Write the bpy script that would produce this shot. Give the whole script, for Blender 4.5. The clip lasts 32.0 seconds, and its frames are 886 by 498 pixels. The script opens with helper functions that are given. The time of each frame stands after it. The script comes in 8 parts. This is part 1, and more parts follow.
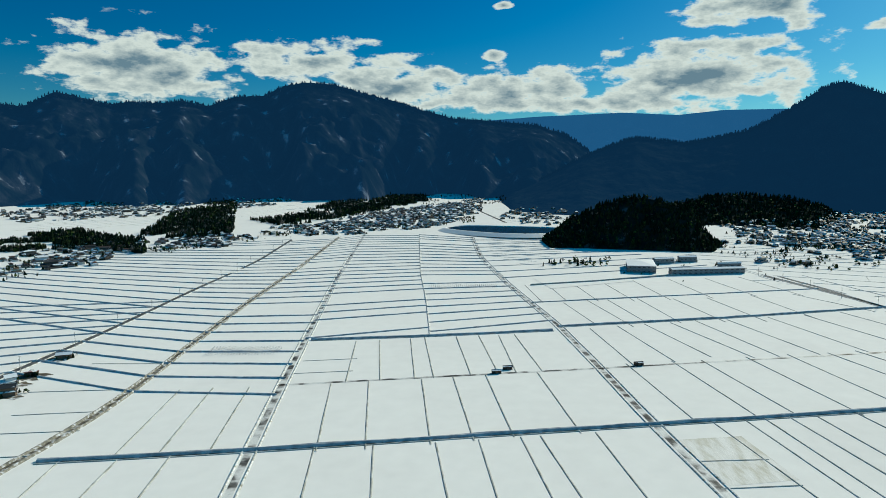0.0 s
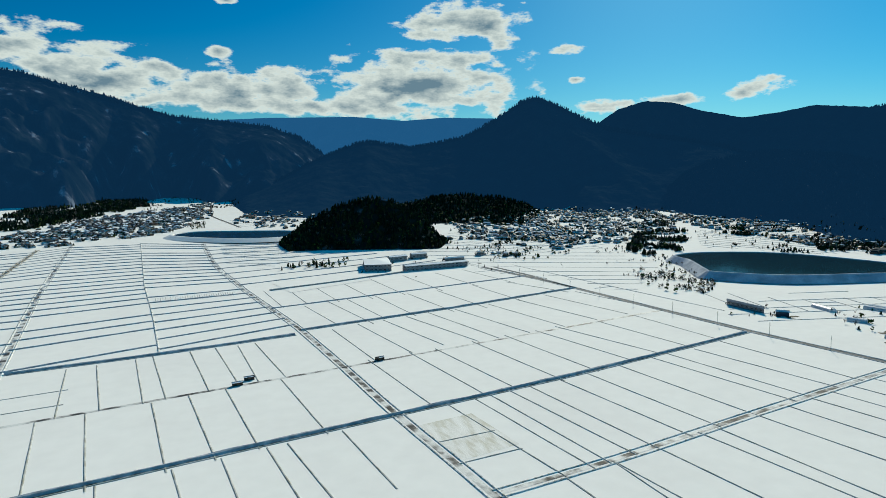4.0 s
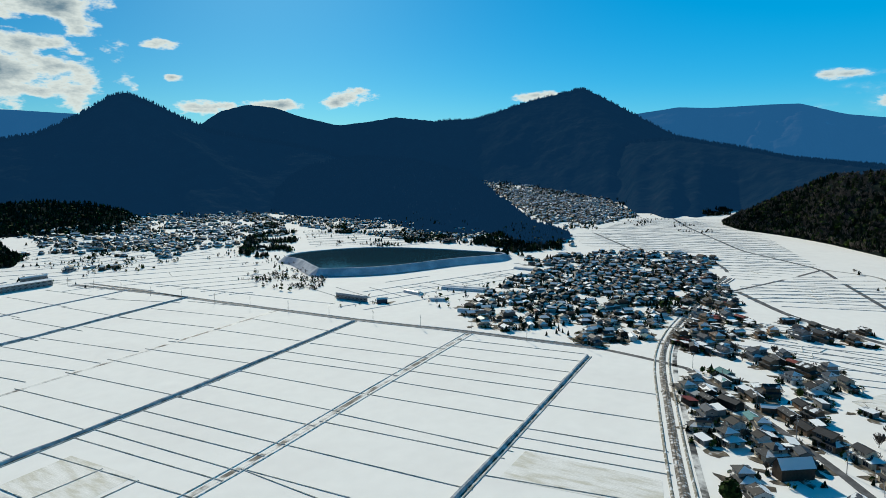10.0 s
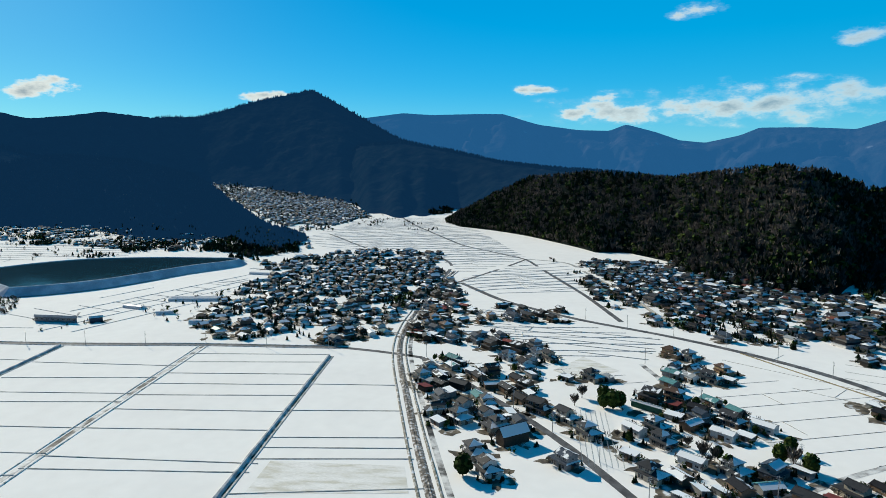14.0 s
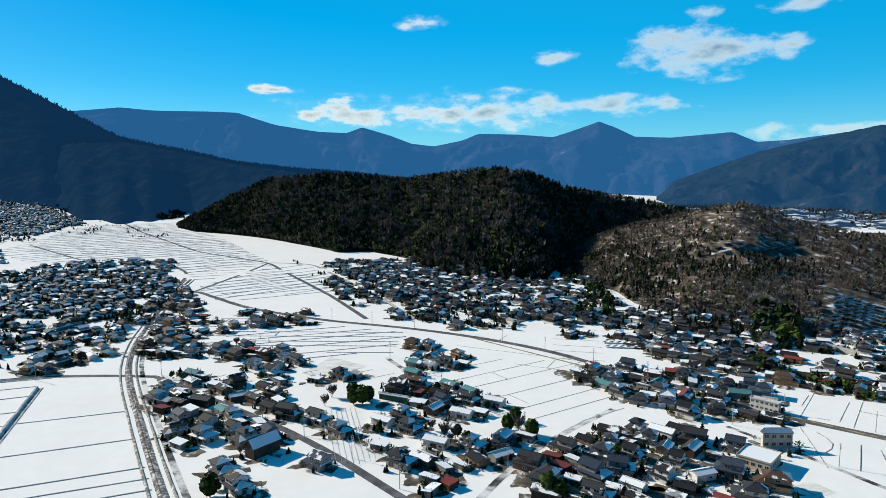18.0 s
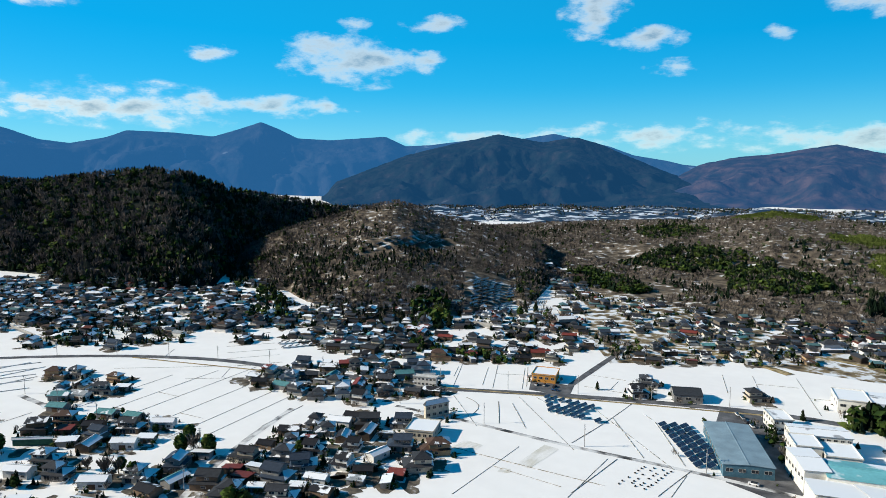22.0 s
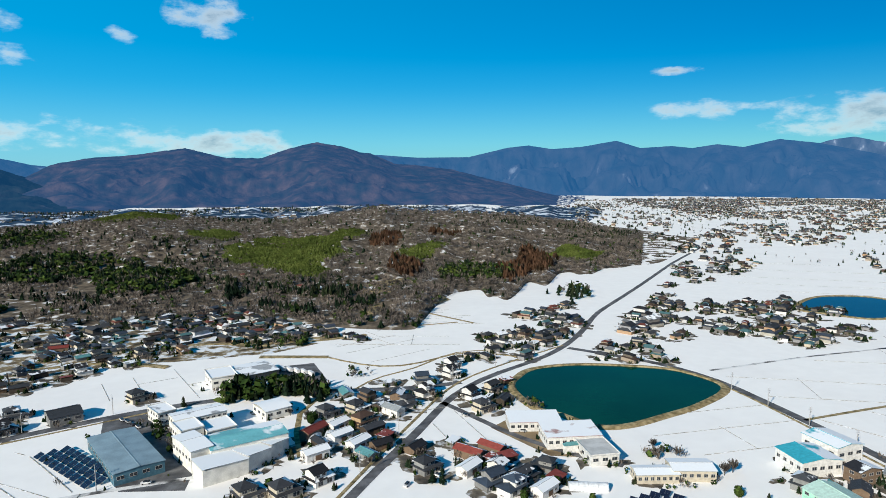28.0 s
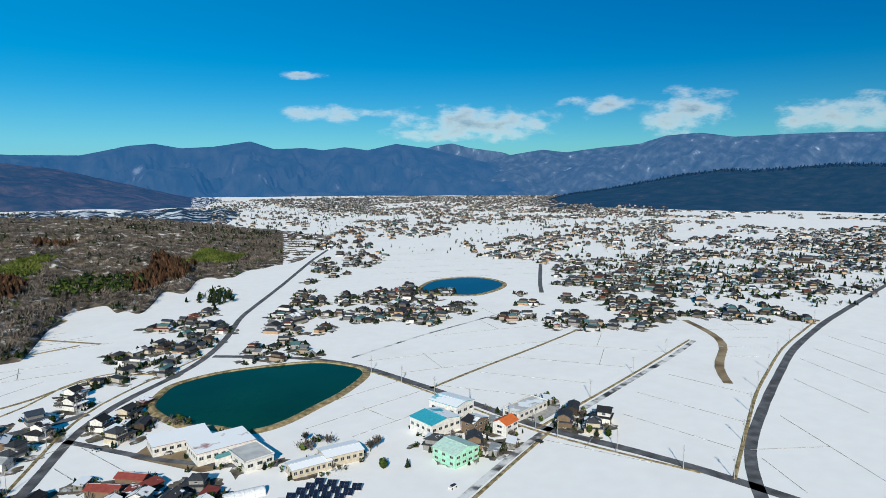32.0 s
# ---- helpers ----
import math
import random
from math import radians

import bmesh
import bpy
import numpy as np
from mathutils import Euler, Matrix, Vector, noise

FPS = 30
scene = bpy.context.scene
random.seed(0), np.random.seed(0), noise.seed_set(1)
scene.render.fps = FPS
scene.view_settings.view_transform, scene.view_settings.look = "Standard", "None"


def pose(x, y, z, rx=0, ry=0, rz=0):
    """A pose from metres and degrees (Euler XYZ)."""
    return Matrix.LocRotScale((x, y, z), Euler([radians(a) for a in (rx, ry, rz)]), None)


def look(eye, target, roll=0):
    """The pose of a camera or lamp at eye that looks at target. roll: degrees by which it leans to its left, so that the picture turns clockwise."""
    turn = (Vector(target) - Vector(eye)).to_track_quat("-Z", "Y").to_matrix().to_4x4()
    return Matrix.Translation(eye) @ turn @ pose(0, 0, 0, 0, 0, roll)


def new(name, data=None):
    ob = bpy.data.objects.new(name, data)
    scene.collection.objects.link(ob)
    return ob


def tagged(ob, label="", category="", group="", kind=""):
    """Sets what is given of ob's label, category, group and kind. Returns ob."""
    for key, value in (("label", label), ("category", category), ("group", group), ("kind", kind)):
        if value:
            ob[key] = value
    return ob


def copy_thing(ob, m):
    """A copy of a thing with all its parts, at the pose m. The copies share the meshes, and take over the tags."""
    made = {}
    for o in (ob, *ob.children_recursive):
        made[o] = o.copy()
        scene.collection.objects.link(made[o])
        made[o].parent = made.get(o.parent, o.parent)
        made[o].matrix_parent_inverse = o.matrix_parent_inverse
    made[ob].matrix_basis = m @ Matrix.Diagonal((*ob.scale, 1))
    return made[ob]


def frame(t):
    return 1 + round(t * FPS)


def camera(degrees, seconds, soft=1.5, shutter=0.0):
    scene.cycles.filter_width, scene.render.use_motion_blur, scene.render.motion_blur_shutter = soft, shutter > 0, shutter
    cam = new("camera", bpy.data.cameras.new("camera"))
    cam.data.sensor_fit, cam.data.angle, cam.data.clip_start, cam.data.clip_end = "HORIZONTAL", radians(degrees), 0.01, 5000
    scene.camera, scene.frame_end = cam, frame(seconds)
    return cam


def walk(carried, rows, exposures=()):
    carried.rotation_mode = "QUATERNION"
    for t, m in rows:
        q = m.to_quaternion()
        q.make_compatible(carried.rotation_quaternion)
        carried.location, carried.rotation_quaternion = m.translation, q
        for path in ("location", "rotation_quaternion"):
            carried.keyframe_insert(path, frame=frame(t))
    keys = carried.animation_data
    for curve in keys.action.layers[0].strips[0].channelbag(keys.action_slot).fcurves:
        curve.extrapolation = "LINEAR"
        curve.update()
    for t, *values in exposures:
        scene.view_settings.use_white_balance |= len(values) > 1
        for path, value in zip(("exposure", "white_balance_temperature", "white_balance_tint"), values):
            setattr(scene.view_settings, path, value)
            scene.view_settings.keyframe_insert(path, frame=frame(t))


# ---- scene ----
cam = camera(69.73, 32.0, soft=0.5)
# the drone hangs 130 m over the fields and turns to its right
PATH = [
    (0, pose(0, 0, 130, 83.12, 0.36, 0.00)),
    (0.5, pose(0, 0, 130, 83.13, 0.35, -3.00)),
    (1, pose(0, 0, 130, 83.14, 0.34, -5.99)),
    (1.5, pose(0, 0, 130, 83.15, 0.33, -8.96)),
    (2, pose(0, 0, 130, 83.16, 0.32, -11.92)),
    (2.5, pose(0, 0, 130, 83.17, 0.32, -14.83)),
    (3, pose(0, 0, 130, 83.18, 0.32, -17.70)),
    (3.5, pose(0, 0, 130, 83.19, 0.32, -20.57)),
    (5.5, pose(0, 0, 130, 83.22, 0.32, -31.86)),
    (6, pose(0, 0, 130, 83.23, 0.31, -34.67)),
    (6.5, pose(0, 0, 130, 83.24, 0.31, -37.48)),
    (7, pose(0, 0, 130, 83.25, 0.31, -40.28)),
    (7.5, pose(0, 0, 130, 83.26, 0.31, -43.12)),
    (8, pose(0, 0, 130, 83.27, 0.31, -45.97)),
    (8.5, pose(0, 0, 130, 83.28, 0.30, -48.83)),
    (9, pose(0, 0, 130, 83.29, 0.28, -51.72)),
    (9.5, pose(0, 0, 130, 83.29, 0.27, -54.61)),
    (10, pose(0, 0, 130, 83.31, 0.26, -57.52)),
    (10.5, pose(0, 0, 130, 83.32, 0.25, -60.40)),
    (11, pose(0, 0, 130, 83.33, 0.23, -63.32)),
    (11.5, pose(0, 0, 130, 83.33, 0.22, -66.27)),
    (12, pose(0, 0, 130, 83.34, 0.20, -69.25)),
    (12.5, pose(0, 0, 130, 83.35, 0.19, -72.23)),
    (13, pose(0, 0, 130, 83.36, 0.19, -75.19)),
    (13.5, pose(0, 0, 130, 83.37, 0.18, -78.13)),
    (14, pose(0, 0, 130, 83.38, 0.17, -81.04)),
    (14.5, pose(0, 0, 130, 83.39, 0.17, -83.92)),
    (16.5, pose(0, 0, 130, 83.42, 0.15, -95.06)),
    (17, pose(0, 0, 130, 83.42, 0.15, -98.00)),
    (17.5, pose(0, 0, 130, 83.43, 0.16, -100.96)),
    (18, pose(0, 0, 130, 83.43, 0.16, -104.01)),
    (18.5, pose(0, 0, 130, 83.44, 0.16, -107.11)),
    (19, pose(0, 0, 130, 83.44, 0.16, -110.34)),
    (19.5, pose(0, 0, 130, 83.44, 0.16, -113.60)),
    (20, pose(0, 0, 130, 83.44, 0.16, -117.21)),
    (20.5, pose(0, 0, 130, 83.44, 0.16, -121.09)),
    (21, pose(0, 0, 130, 83.44, 0.16, -125.11)),
    (21.5, pose(0, 0, 130, 83.44, 0.16, -129.18)),
    (22, pose(0, 0, 130, 83.44, 0.16, -133.31)),
    (22.5, pose(0, 0, 130, 83.44, 0.15, -137.48)),
    (23, pose(0, 0, 130, 83.43, 0.15, -141.73)),
    (23.5, pose(0, 0, 130, 83.43, 0.15, -146.16)),
    (24, pose(0, 0, 130, 83.42, 0.15, -150.68)),
    (24.5, pose(0, 0, 130, 83.42, 0.14, -155.31)),
    (25, pose(0, 0, 130, 83.42, 0.14, -159.95)),
    (25.5, pose(0, 0, 130, 83.42, 0.14, -164.55)),
    (27.5, pose(0, 0, 130, 83.41, 0.13, -182.38)),
    (28, pose(0, 0, 130, 83.41, 0.13, -186.63)),
    (28.5, pose(0, 0, 130, 83.41, 0.13, -190.81)),
    (29, pose(0, 0, 130, 83.40, 0.13, -194.90)),
    (29.5, pose(0, 0, 130, 83.40, 0.13, -198.94)),
    (30, pose(0, 0, 130, 83.40, 0.13, -202.91)),
    (30.5, pose(0, 0, 130, 83.40, 0.13, -206.82)),
    (31, pose(0, 0, 130, 83.40, 0.14, -210.71)),
    (31.5, pose(0, 0, 130, 83.40, 0.14, -214.56)),
    (32, pose(0, 0, 130, 83.41, 0.14, -218.37)),
]
walk(cam, PATH, exposures=[(0.0, 0.06, 6240, -8.0), (8.0, 0.12, 6240, -3.0), (14.0, 0.20, 6240, -1.0), (20.0, 0.40, 6250, 3.5), (25.0, 0.38, 6200, 3.2), (32.0, 0.17, 5980, 2.5)])

SUN_BEARING, SUN_HEIGHT = 42.0, 27.0


def bearing(b, d, z=0.0):
    """The place d metres off in the direction of b degrees, turning right from +y."""
    return Vector((d * math.sin(radians(b)), d * math.cos(radians(b)), z))


# ---- daylight: a clear winter sky with cumulus over the southern mountains ----
world = bpy.data.worlds.new("sky")
scene.world = world
world.use_nodes = True
wn, wl = world.node_tree.nodes, world.node_tree.links
wn.clear()


def wnode(kind, **values):
    n = wn.new(kind)
    for k, v in values.items():
        if k in n.inputs:
            n.inputs[k].default_value = v
    return n


def wmath(op, a, b=None, c=None, clamp=False):
    n = wn.new("ShaderNodeMath")
    n.operation, n.use_clamp = op, clamp
    for i, v in enumerate((a, b, c)):
        if v is None:
            continue
        if isinstance(v, (int, float)):
            n.inputs[i].default_value = v
        else:
            wl.new(v, n.inputs[i])
    return n.outputs[0]


sky = wn.new("ShaderNodeTexSky")
sky.sky_type, sky.sun_disc = "NISHITA", False
sky.sun_elevation, sky.sun_rotation = radians(SUN_HEIGHT), radians(SUN_BEARING)
sky.altitude, sky.air_density, sky.dust_density, sky.ozone_density = 700, 1.0, 0.4, 3.5
coord = wn.new("ShaderNodeTexCoord")
split = wn.new("ShaderNodeSeparateXYZ")
wl.new(coord.outputs["Generated"], split.inputs[0])
dx, dy, dz = split.outputs
elev = wmath("MULTIPLY", wmath("ARCSINE", dz), 57.2958)
turn = wmath("MULTIPLY", wmath("ARCTAN2", dx, dy), 57.2958)


def cloud_noise(sx, sz, detail, shift):
    v = wn.new("ShaderNodeCombineXYZ")
    wl.new(wmath("MULTIPLY", turn, sx), v.inputs[0])
    wl.new(wmath("MULTIPLY", elev, sz), v.inputs[1])
    v.inputs[2].default_value = shift
    n = wnode("ShaderNodeTexNoise", Scale=1.0, Detail=detail, Roughness=0.55, Lacunarity=2.2)
    wl.new(v.outputs[0], n.inputs["Vector"])
    return n.outputs["Fac"]


# each cloud: bearing, height and half extents in degrees, and how dense it is
CLOUDS = [(-24.8, 8.4, 11.5, 4.4, 1.15), (-12.3, 9.4, 9.5, 2.9, 1.05), (-5.0, 7.6, 13.4, 3.3, 1.1), (6.3, 6.9, 12.1, 3.1, 1.1), (21.4, 7.7, 13.7, 4.3, 1.2), (14.7, 5.8, 15.3, 1.9, 1.0), (25.5, 12.8, 7.3, 2.7, 1.15), (21.3, 11.5, 2.9, 1.1, 0.85), (28.5, 10.8, 1.9, 0.8, 0.85), (34.3, 10.5, 2.4, 0.8, 0.85), (28.2, 9.3, 2.0, 0.7, 0.8), (35.0, 7.9, 1.5, 0.5, 0.8), (-6.5, 11.2, 2.9, 0.8, 0.85), (4.5, 10.1, 1.8, 0.8, 0.75), (5.3, 14.0, 1.1, 0.5, 0.8), (36.8, 5.6, 4.8, 0.7, 0.8), (37.1, 5.3, 4.5, 0.8, 0.85), (42.6, 5.9, 3.2, 1.2, 0.9), (49.3, 6.4, 3.5, 1.4, 0.85), (66.3, 6.8, 5.1, 1.0, 0.85)]
CLOUDS_NORTH = [(88.1, 7.3, 2.2, 0.6, 0.75), (96.9, 5.5, 10.8, 1.8, 0.85), (107.1, 5.8, 6.4, 2.3, 0.75), (95.9, 5.5, 9.5, 1.6, 0.85), (107.3, 5.5, 10.8, 2.3, 0.85), (102.1, 13.0, 2.7, 0.9, 0.8), (113.7, 10.1, 2.4, 0.9, 0.8), (125.1, 9.9, 7.3, 2.7, 0.95), (89.2, 7.3, 3.5, 0.5, 0.7), (125.6, 12.8, 1.8, 0.9, 0.75), (119.0, 6.0, 8.3, 1.2, 0.72), (135.0, 3.3, 9.5, 1.1, 0.68), (132.1, 9.9, 1.8, 1.4, 0.7), (146.3, 13.7, 3.3, 3.0, 0.9), (150.8, 11.2, 3.5, 1.2, 0.85), (167.0, 12.8, 3.7, 2.1, 0.9), (160.5, 10.9, 1.4, 0.8, 0.7), (153.0, 8.8, 2.9, 0.9, 0.65), (132.5, 13.0, 3.2, 1.0, 0.7), (167.1, 2.6, 10.8, 1.5, 0.9), (151.5, 3.3, 17.8, 1.6, 0.6), (169.4, 2.8, 5.1, 1.5, 0.85), (-150.8, 5.3, 5.7, 1.0, 0.85), (-138.9, 4.5, 10.5, 1.9, 0.95), (-127.4, 6.0, 4.8, 1.0, 0.8), (-154.0, 8.5, 3.5, 0.4, 0.65), (-122.8, 4.1, 2.2, 1.1, 0.8), (-120.6, 5.3, 4.8, 2.3, 0.9), (-110.0, 4.5, 5.4, 1.9, 0.85)]
fine = cloud_noise(0.34, 0.75, 9.0, 3.0)
cover = None
for cb, ce, cw, ch, dense in CLOUDS + CLOUDS_NORTH:
    u = wmath("DIVIDE", wmath("SUBTRACT", turn, cb), cw)
    v = wmath("DIVIDE", wmath("SUBTRACT", elev, ce), ch)
    far = wmath("SQRT", wmath("ADD", wmath("MULTIPLY", u, u), wmath("MULTIPLY", v, v)))
    blob = wmath("MULTIPLY", wmath("SUBTRACT", 1.0, wmath("MINIMUM", far, 1.0)), dense)
    cover = blob if cover is None else wmath("MAXIMUM", cover, blob)
body = wmath("ADD", wmath("MULTIPLY", wmath("SUBTRACT", fine, 0.5), 2.2), cover)
mask = wn.new("ShaderNodeMapRange")
mask.interpolation_type = "SMOOTHSTEP"
wl.new(body, mask.inputs["Value"])
mask.inputs["From Min"].default_value, mask.inputs["From Max"].default_value = 0.36, 0.66
touched = wmath("MINIMUM", wmath("MULTIPLY", cover, 12.0), 1.0)
# those away from the sun are thinner
toward = wn.new("ShaderNodeVectorMath")
toward.operation = "DOT_PRODUCT"
wl.new(coord.outputs["Generated"], toward.inputs[0])
toward.inputs[1].default_value = tuple(bearing(10, 1.0))
veiled = wmath("MULTIPLY_ADD", toward.outputs["Value"], 0.45, 0.85, clamp=True)
veiled = wmath("MAXIMUM", veiled, 0.70)
soft_mask = wn.new("ShaderNodeMapRange")
soft_mask.interpolation_type = "SMOOTHSTEP"
wl.new(body, soft_mask.inputs["Value"])
soft_mask.inputs["From Min"].default_value, soft_mask.inputs["From Max"].default_value = 0.12, 0.86
blur = wmath("MULTIPLY", wmath("SUBTRACT", 1.0, veiled), 3.3, clamp=True)
sharp = wmath("ADD", wmath("MULTIPLY", mask.outputs[0], wmath("SUBTRACT", 1.0, blur)), wmath("MULTIPLY", soft_mask.outputs[0], blur))
cloud = wmath("MULTIPLY", wmath("MULTIPLY", sharp, touched), veiled, clamp=True)
# the thick middles and undersides are grey, the rims white
thick = wn.new("ShaderNodeMapRange")
wl.new(body, thick.inputs["Value"])
thick.inputs["From Min"].default_value, thick.inputs["From Max"].default_value = 0.48, 1.20
shade = wn.new("ShaderNodeMix")
shade.data_type = "RGBA"
wl.new(thick.outputs[0], shade.inputs["Factor"])
shade.inputs["A"].default_value, shade.inputs["B"].default_value = (9.6, 9.4, 9.0, 1), (1.7, 2.5, 3.3, 1)
both = wn.new("ShaderNodeMix")
both.data_type = "RGBA"
wl.new(cloud, both.inputs["Factor"])
rich = wnode("ShaderNodeHueSaturation", Saturation=1.55, Value=0.92)
wl.new(sky.outputs[0], rich.inputs["Color"])
cool = wn.new("ShaderNodeMix")
cool.data_type, cool.blend_type = "RGBA", "MULTIPLY"
cool.inputs["Factor"].default_value, cool.inputs["B"].default_value = 1.0, (0.38, 0.66, 0.71, 1)
wl.new(rich.outputs[0], cool.inputs["A"])
# the sky away from the sun is a brighter, clear blue
veil = wn.new("ShaderNodeMix")
veil.data_type, veil.blend_type = "RGBA", "ADD"
off = wn.new("ShaderNodeVectorMath")
off.operation = "DOT_PRODUCT"
wl.new(coord.outputs["Generated"], off.inputs[0])
off.inputs[1].default_value = tuple(bearing(124, 1.0))
half = wmath("MULTIPLY_ADD", off.outputs["Value"], 0.5, 0.5, clamp=True)
wl.new(wmath("MULTIPLY", half, half), veil.inputs["Factor"])
wl.new(cool.outputs["Result"], veil.inputs["A"])
veil.inputs["B"].default_value = (0.18, 2.5, 4.3, 1)
# pale air over the far ranges
low = wn.new("ShaderNodeMapRange")
low.interpolation_type = "SMOOTHSTEP"
wl.new(elev, low.inputs["Value"])
low.inputs["From Min"].default_value, low.inputs["From Max"].default_value = 8.0, -1.0
low.inputs["To Min"].default_value, low.inputs["To Max"].default_value = 0.0, 0.45
pale = wn.new("ShaderNodeMix")
pale.data_type = "RGBA"
wl.new(wmath("MULTIPLY", low.outputs[0], half), pale.inputs["Factor"])
wl.new(veil.outputs["Result"], pale.inputs["A"])
pale.inputs["B"].default_value = (3.6, 6.4, 8.0, 1)
wl.new(pale.outputs["Result"], both.inputs["A"])
wl.new(shade.outputs["Result"], both.inputs["B"])
back = wnode("ShaderNodeBackground", Strength=0.085)
wl.new(both.outputs["Result"], back.inputs["Color"])
wl.new(back.outputs[0], wn.new("ShaderNodeOutputWorld").inputs[0])

lamp = bpy.data.lights.new("sun", "SUN")
lamp.energy, lamp.angle, lamp.color = 5.0, radians(0.53), (1.0, 0.86, 0.71)
new("sun", lamp).matrix_world = look(bearing(SUN_BEARING, 900, 460) + Vector((0, 0, 130)), (0, 0, 130))

# ---- materials ----
def material(name, colours, scale=1.0, rough=0.8, metal=0.0, bump=0.0, bump_scale=8.0, per_object=0.0, spread=(0.35, 0.65), melt=None, emit=None, ratio=(1, 1, 1), specular=0.08, island=False, deep=0.3, grain_share=0.6, palette=()):
    """A noise-mixed surface: two or three colours at one scale and a finer grain, with relief. per_object: how far the lightness
    varies from one object to the next. palette: colours of which each loose piece takes one. melt: (snow cover, scale) leaves snow where the sun does not reach."""
    m = bpy.data.materials.new(name)
    m.use_nodes = True
    n, l = m.node_tree.nodes, m.node_tree.links
    b = n["Principled BSDF"]
    b.inputs["Roughness"].default_value, b.inputs["Metallic"].default_value = rough, metal
    b.inputs["Specular IOR Level"].default_value = specular
    g = n.new("ShaderNodeNewGeometry")
    place = n.new("ShaderNodeMapping")
    place.inputs["Scale"].default_value = ratio
    l.new(g.outputs["Position"], place.inputs["Vector"])

    def tex(s, detail=6.0):
        t = n.new("ShaderNodeTexNoise")
        t.inputs["Scale"].default_value, t.inputs["Detail"].default_value = s, detail
        l.new(place.outputs[0], t.inputs["Vector"])
        return t.outputs["Fac"]

    def mix(fac, a, c, blend="MIX"):
        x = n.new("ShaderNodeMix")
        x.data_type, x.blend_type = "RGBA", blend
        for sock, v in (("Factor", fac), ("A", a), ("B", c)):
            if isinstance(v, (int, float)):
                x.inputs[sock].default_value = v
            elif isinstance(v, tuple):
                x.inputs[sock].default_value = (*v, 1)
            else:
                l.new(v, x.inputs[sock])
        return x.outputs["Result"]

    ramp = n.new("ShaderNodeValToRGB")
    l.new(tex(scale), ramp.inputs[0])
    stops = ramp.color_ramp.elements
    while len(stops) < len(colours):
        stops.new(0.5)
    for i, c in enumerate(colours):
        stops[i].position = spread[0] + (spread[1] - spread[0]) * i / max(1, len(colours) - 1)
        stops[i].color = (*c, 1)
    colour = ramp.outputs[0]
    grain = n.new("ShaderNodeMapRange")
    l.new(tex(scale * 9.0, 3.0), grain.inputs["Value"])
    grain.inputs["To Min"].default_value, grain.inputs["To Max"].default_value = 0.72, 1.28
    colour = mix(grain_share, colour, grain.outputs[0], "MULTIPLY")
    if palette:
        pick = n.new("ShaderNodeValToRGB")
        pick.color_ramp.interpolation = "CONSTANT"
        e = pick.color_ramp.elements
        while len(e) < len(palette):
            e.new(0.5)
        for i, c in enumerate(palette):
            e[i].position, e[i].color = i / len(palette), (*c, 1)
        l.new(g.outputs["Random Per Island"], pick.inputs[0])
        colour = mix(1.0, colour, pick.outputs[0], "MULTIPLY")
    if per_object:
        info = n.new("ShaderNodeObjectInfo")
        v = n.new("ShaderNodeMapRange")
        l.new(info.outputs["Random"], v.inputs["Value"])
        v.inputs["To Min"].default_value, v.inputs["To Max"].default_value = 1 - per_object, 1 + per_object
        colour = mix(1.0, colour, v.outputs[0], "MULTIPLY")
    if melt:
        cover, s = melt
        dot = n.new("ShaderNodeVectorMath")
        dot.operation = "DOT_PRODUCT"
        l.new(g.outputs["True Normal"], dot.inputs[0])
        dot.inputs[1].default_value = tuple(bearing(SUN_BEARING, 1.0))
        flat = n.new("ShaderNodeSeparateXYZ")
        l.new(g.outputs["True Normal"], flat.inputs[0])

        def calc(op, a, c):
            x = n.new("ShaderNodeMath")
            x.operation = op
            for i, v in enumerate((a, c)):
                if isinstance(v, (int, float)):
                    x.inputs[i].default_value = v
                else:
                    l.new(v, x.inputs[i])
            return x.outputs[0]
        where = calc("SUBTRACT", calc("ADD", tex(s, 4.0), cover), calc("MULTIPLY", dot.outputs["Value"], 0.95))
        chance = g.outputs["Random Per Island"] if island else n.new("ShaderNodeObjectInfo").outputs["Random"]
        where = calc("ADD", where, calc("MULTIPLY", calc("SUBTRACT", chance, 0.5), 0.9 if island else 0.6))
        up = calc("GREATER_THAN", flat.outputs[2], 0.35)
        f = n.new("ShaderNodeMapRange")
        l.new(where, f.inputs["Value"])
        f.inputs["From Min"].default_value, f.inputs["From Max"].default_value = 0.48, 0.54
        colour = mix(calc("MULTIPLY", f.outputs[0], up), colour, (0.80, 0.82, 0.84))
    l.new(colour, b.inputs["Base Color"])
    if bump:
        bp = n.new("ShaderNodeBump")
        bp.inputs["Strength"].default_value, bp.inputs["Distance"].default_value = bump, deep
        l.new(tex(bump_scale, 5.0), bp.inputs["Height"])
        l.new(bp.outputs[0], b.inputs["Normal"])
    # glow that lays the blue haze of distance over a surface
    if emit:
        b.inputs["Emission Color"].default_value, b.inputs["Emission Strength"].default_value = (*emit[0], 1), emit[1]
    return m


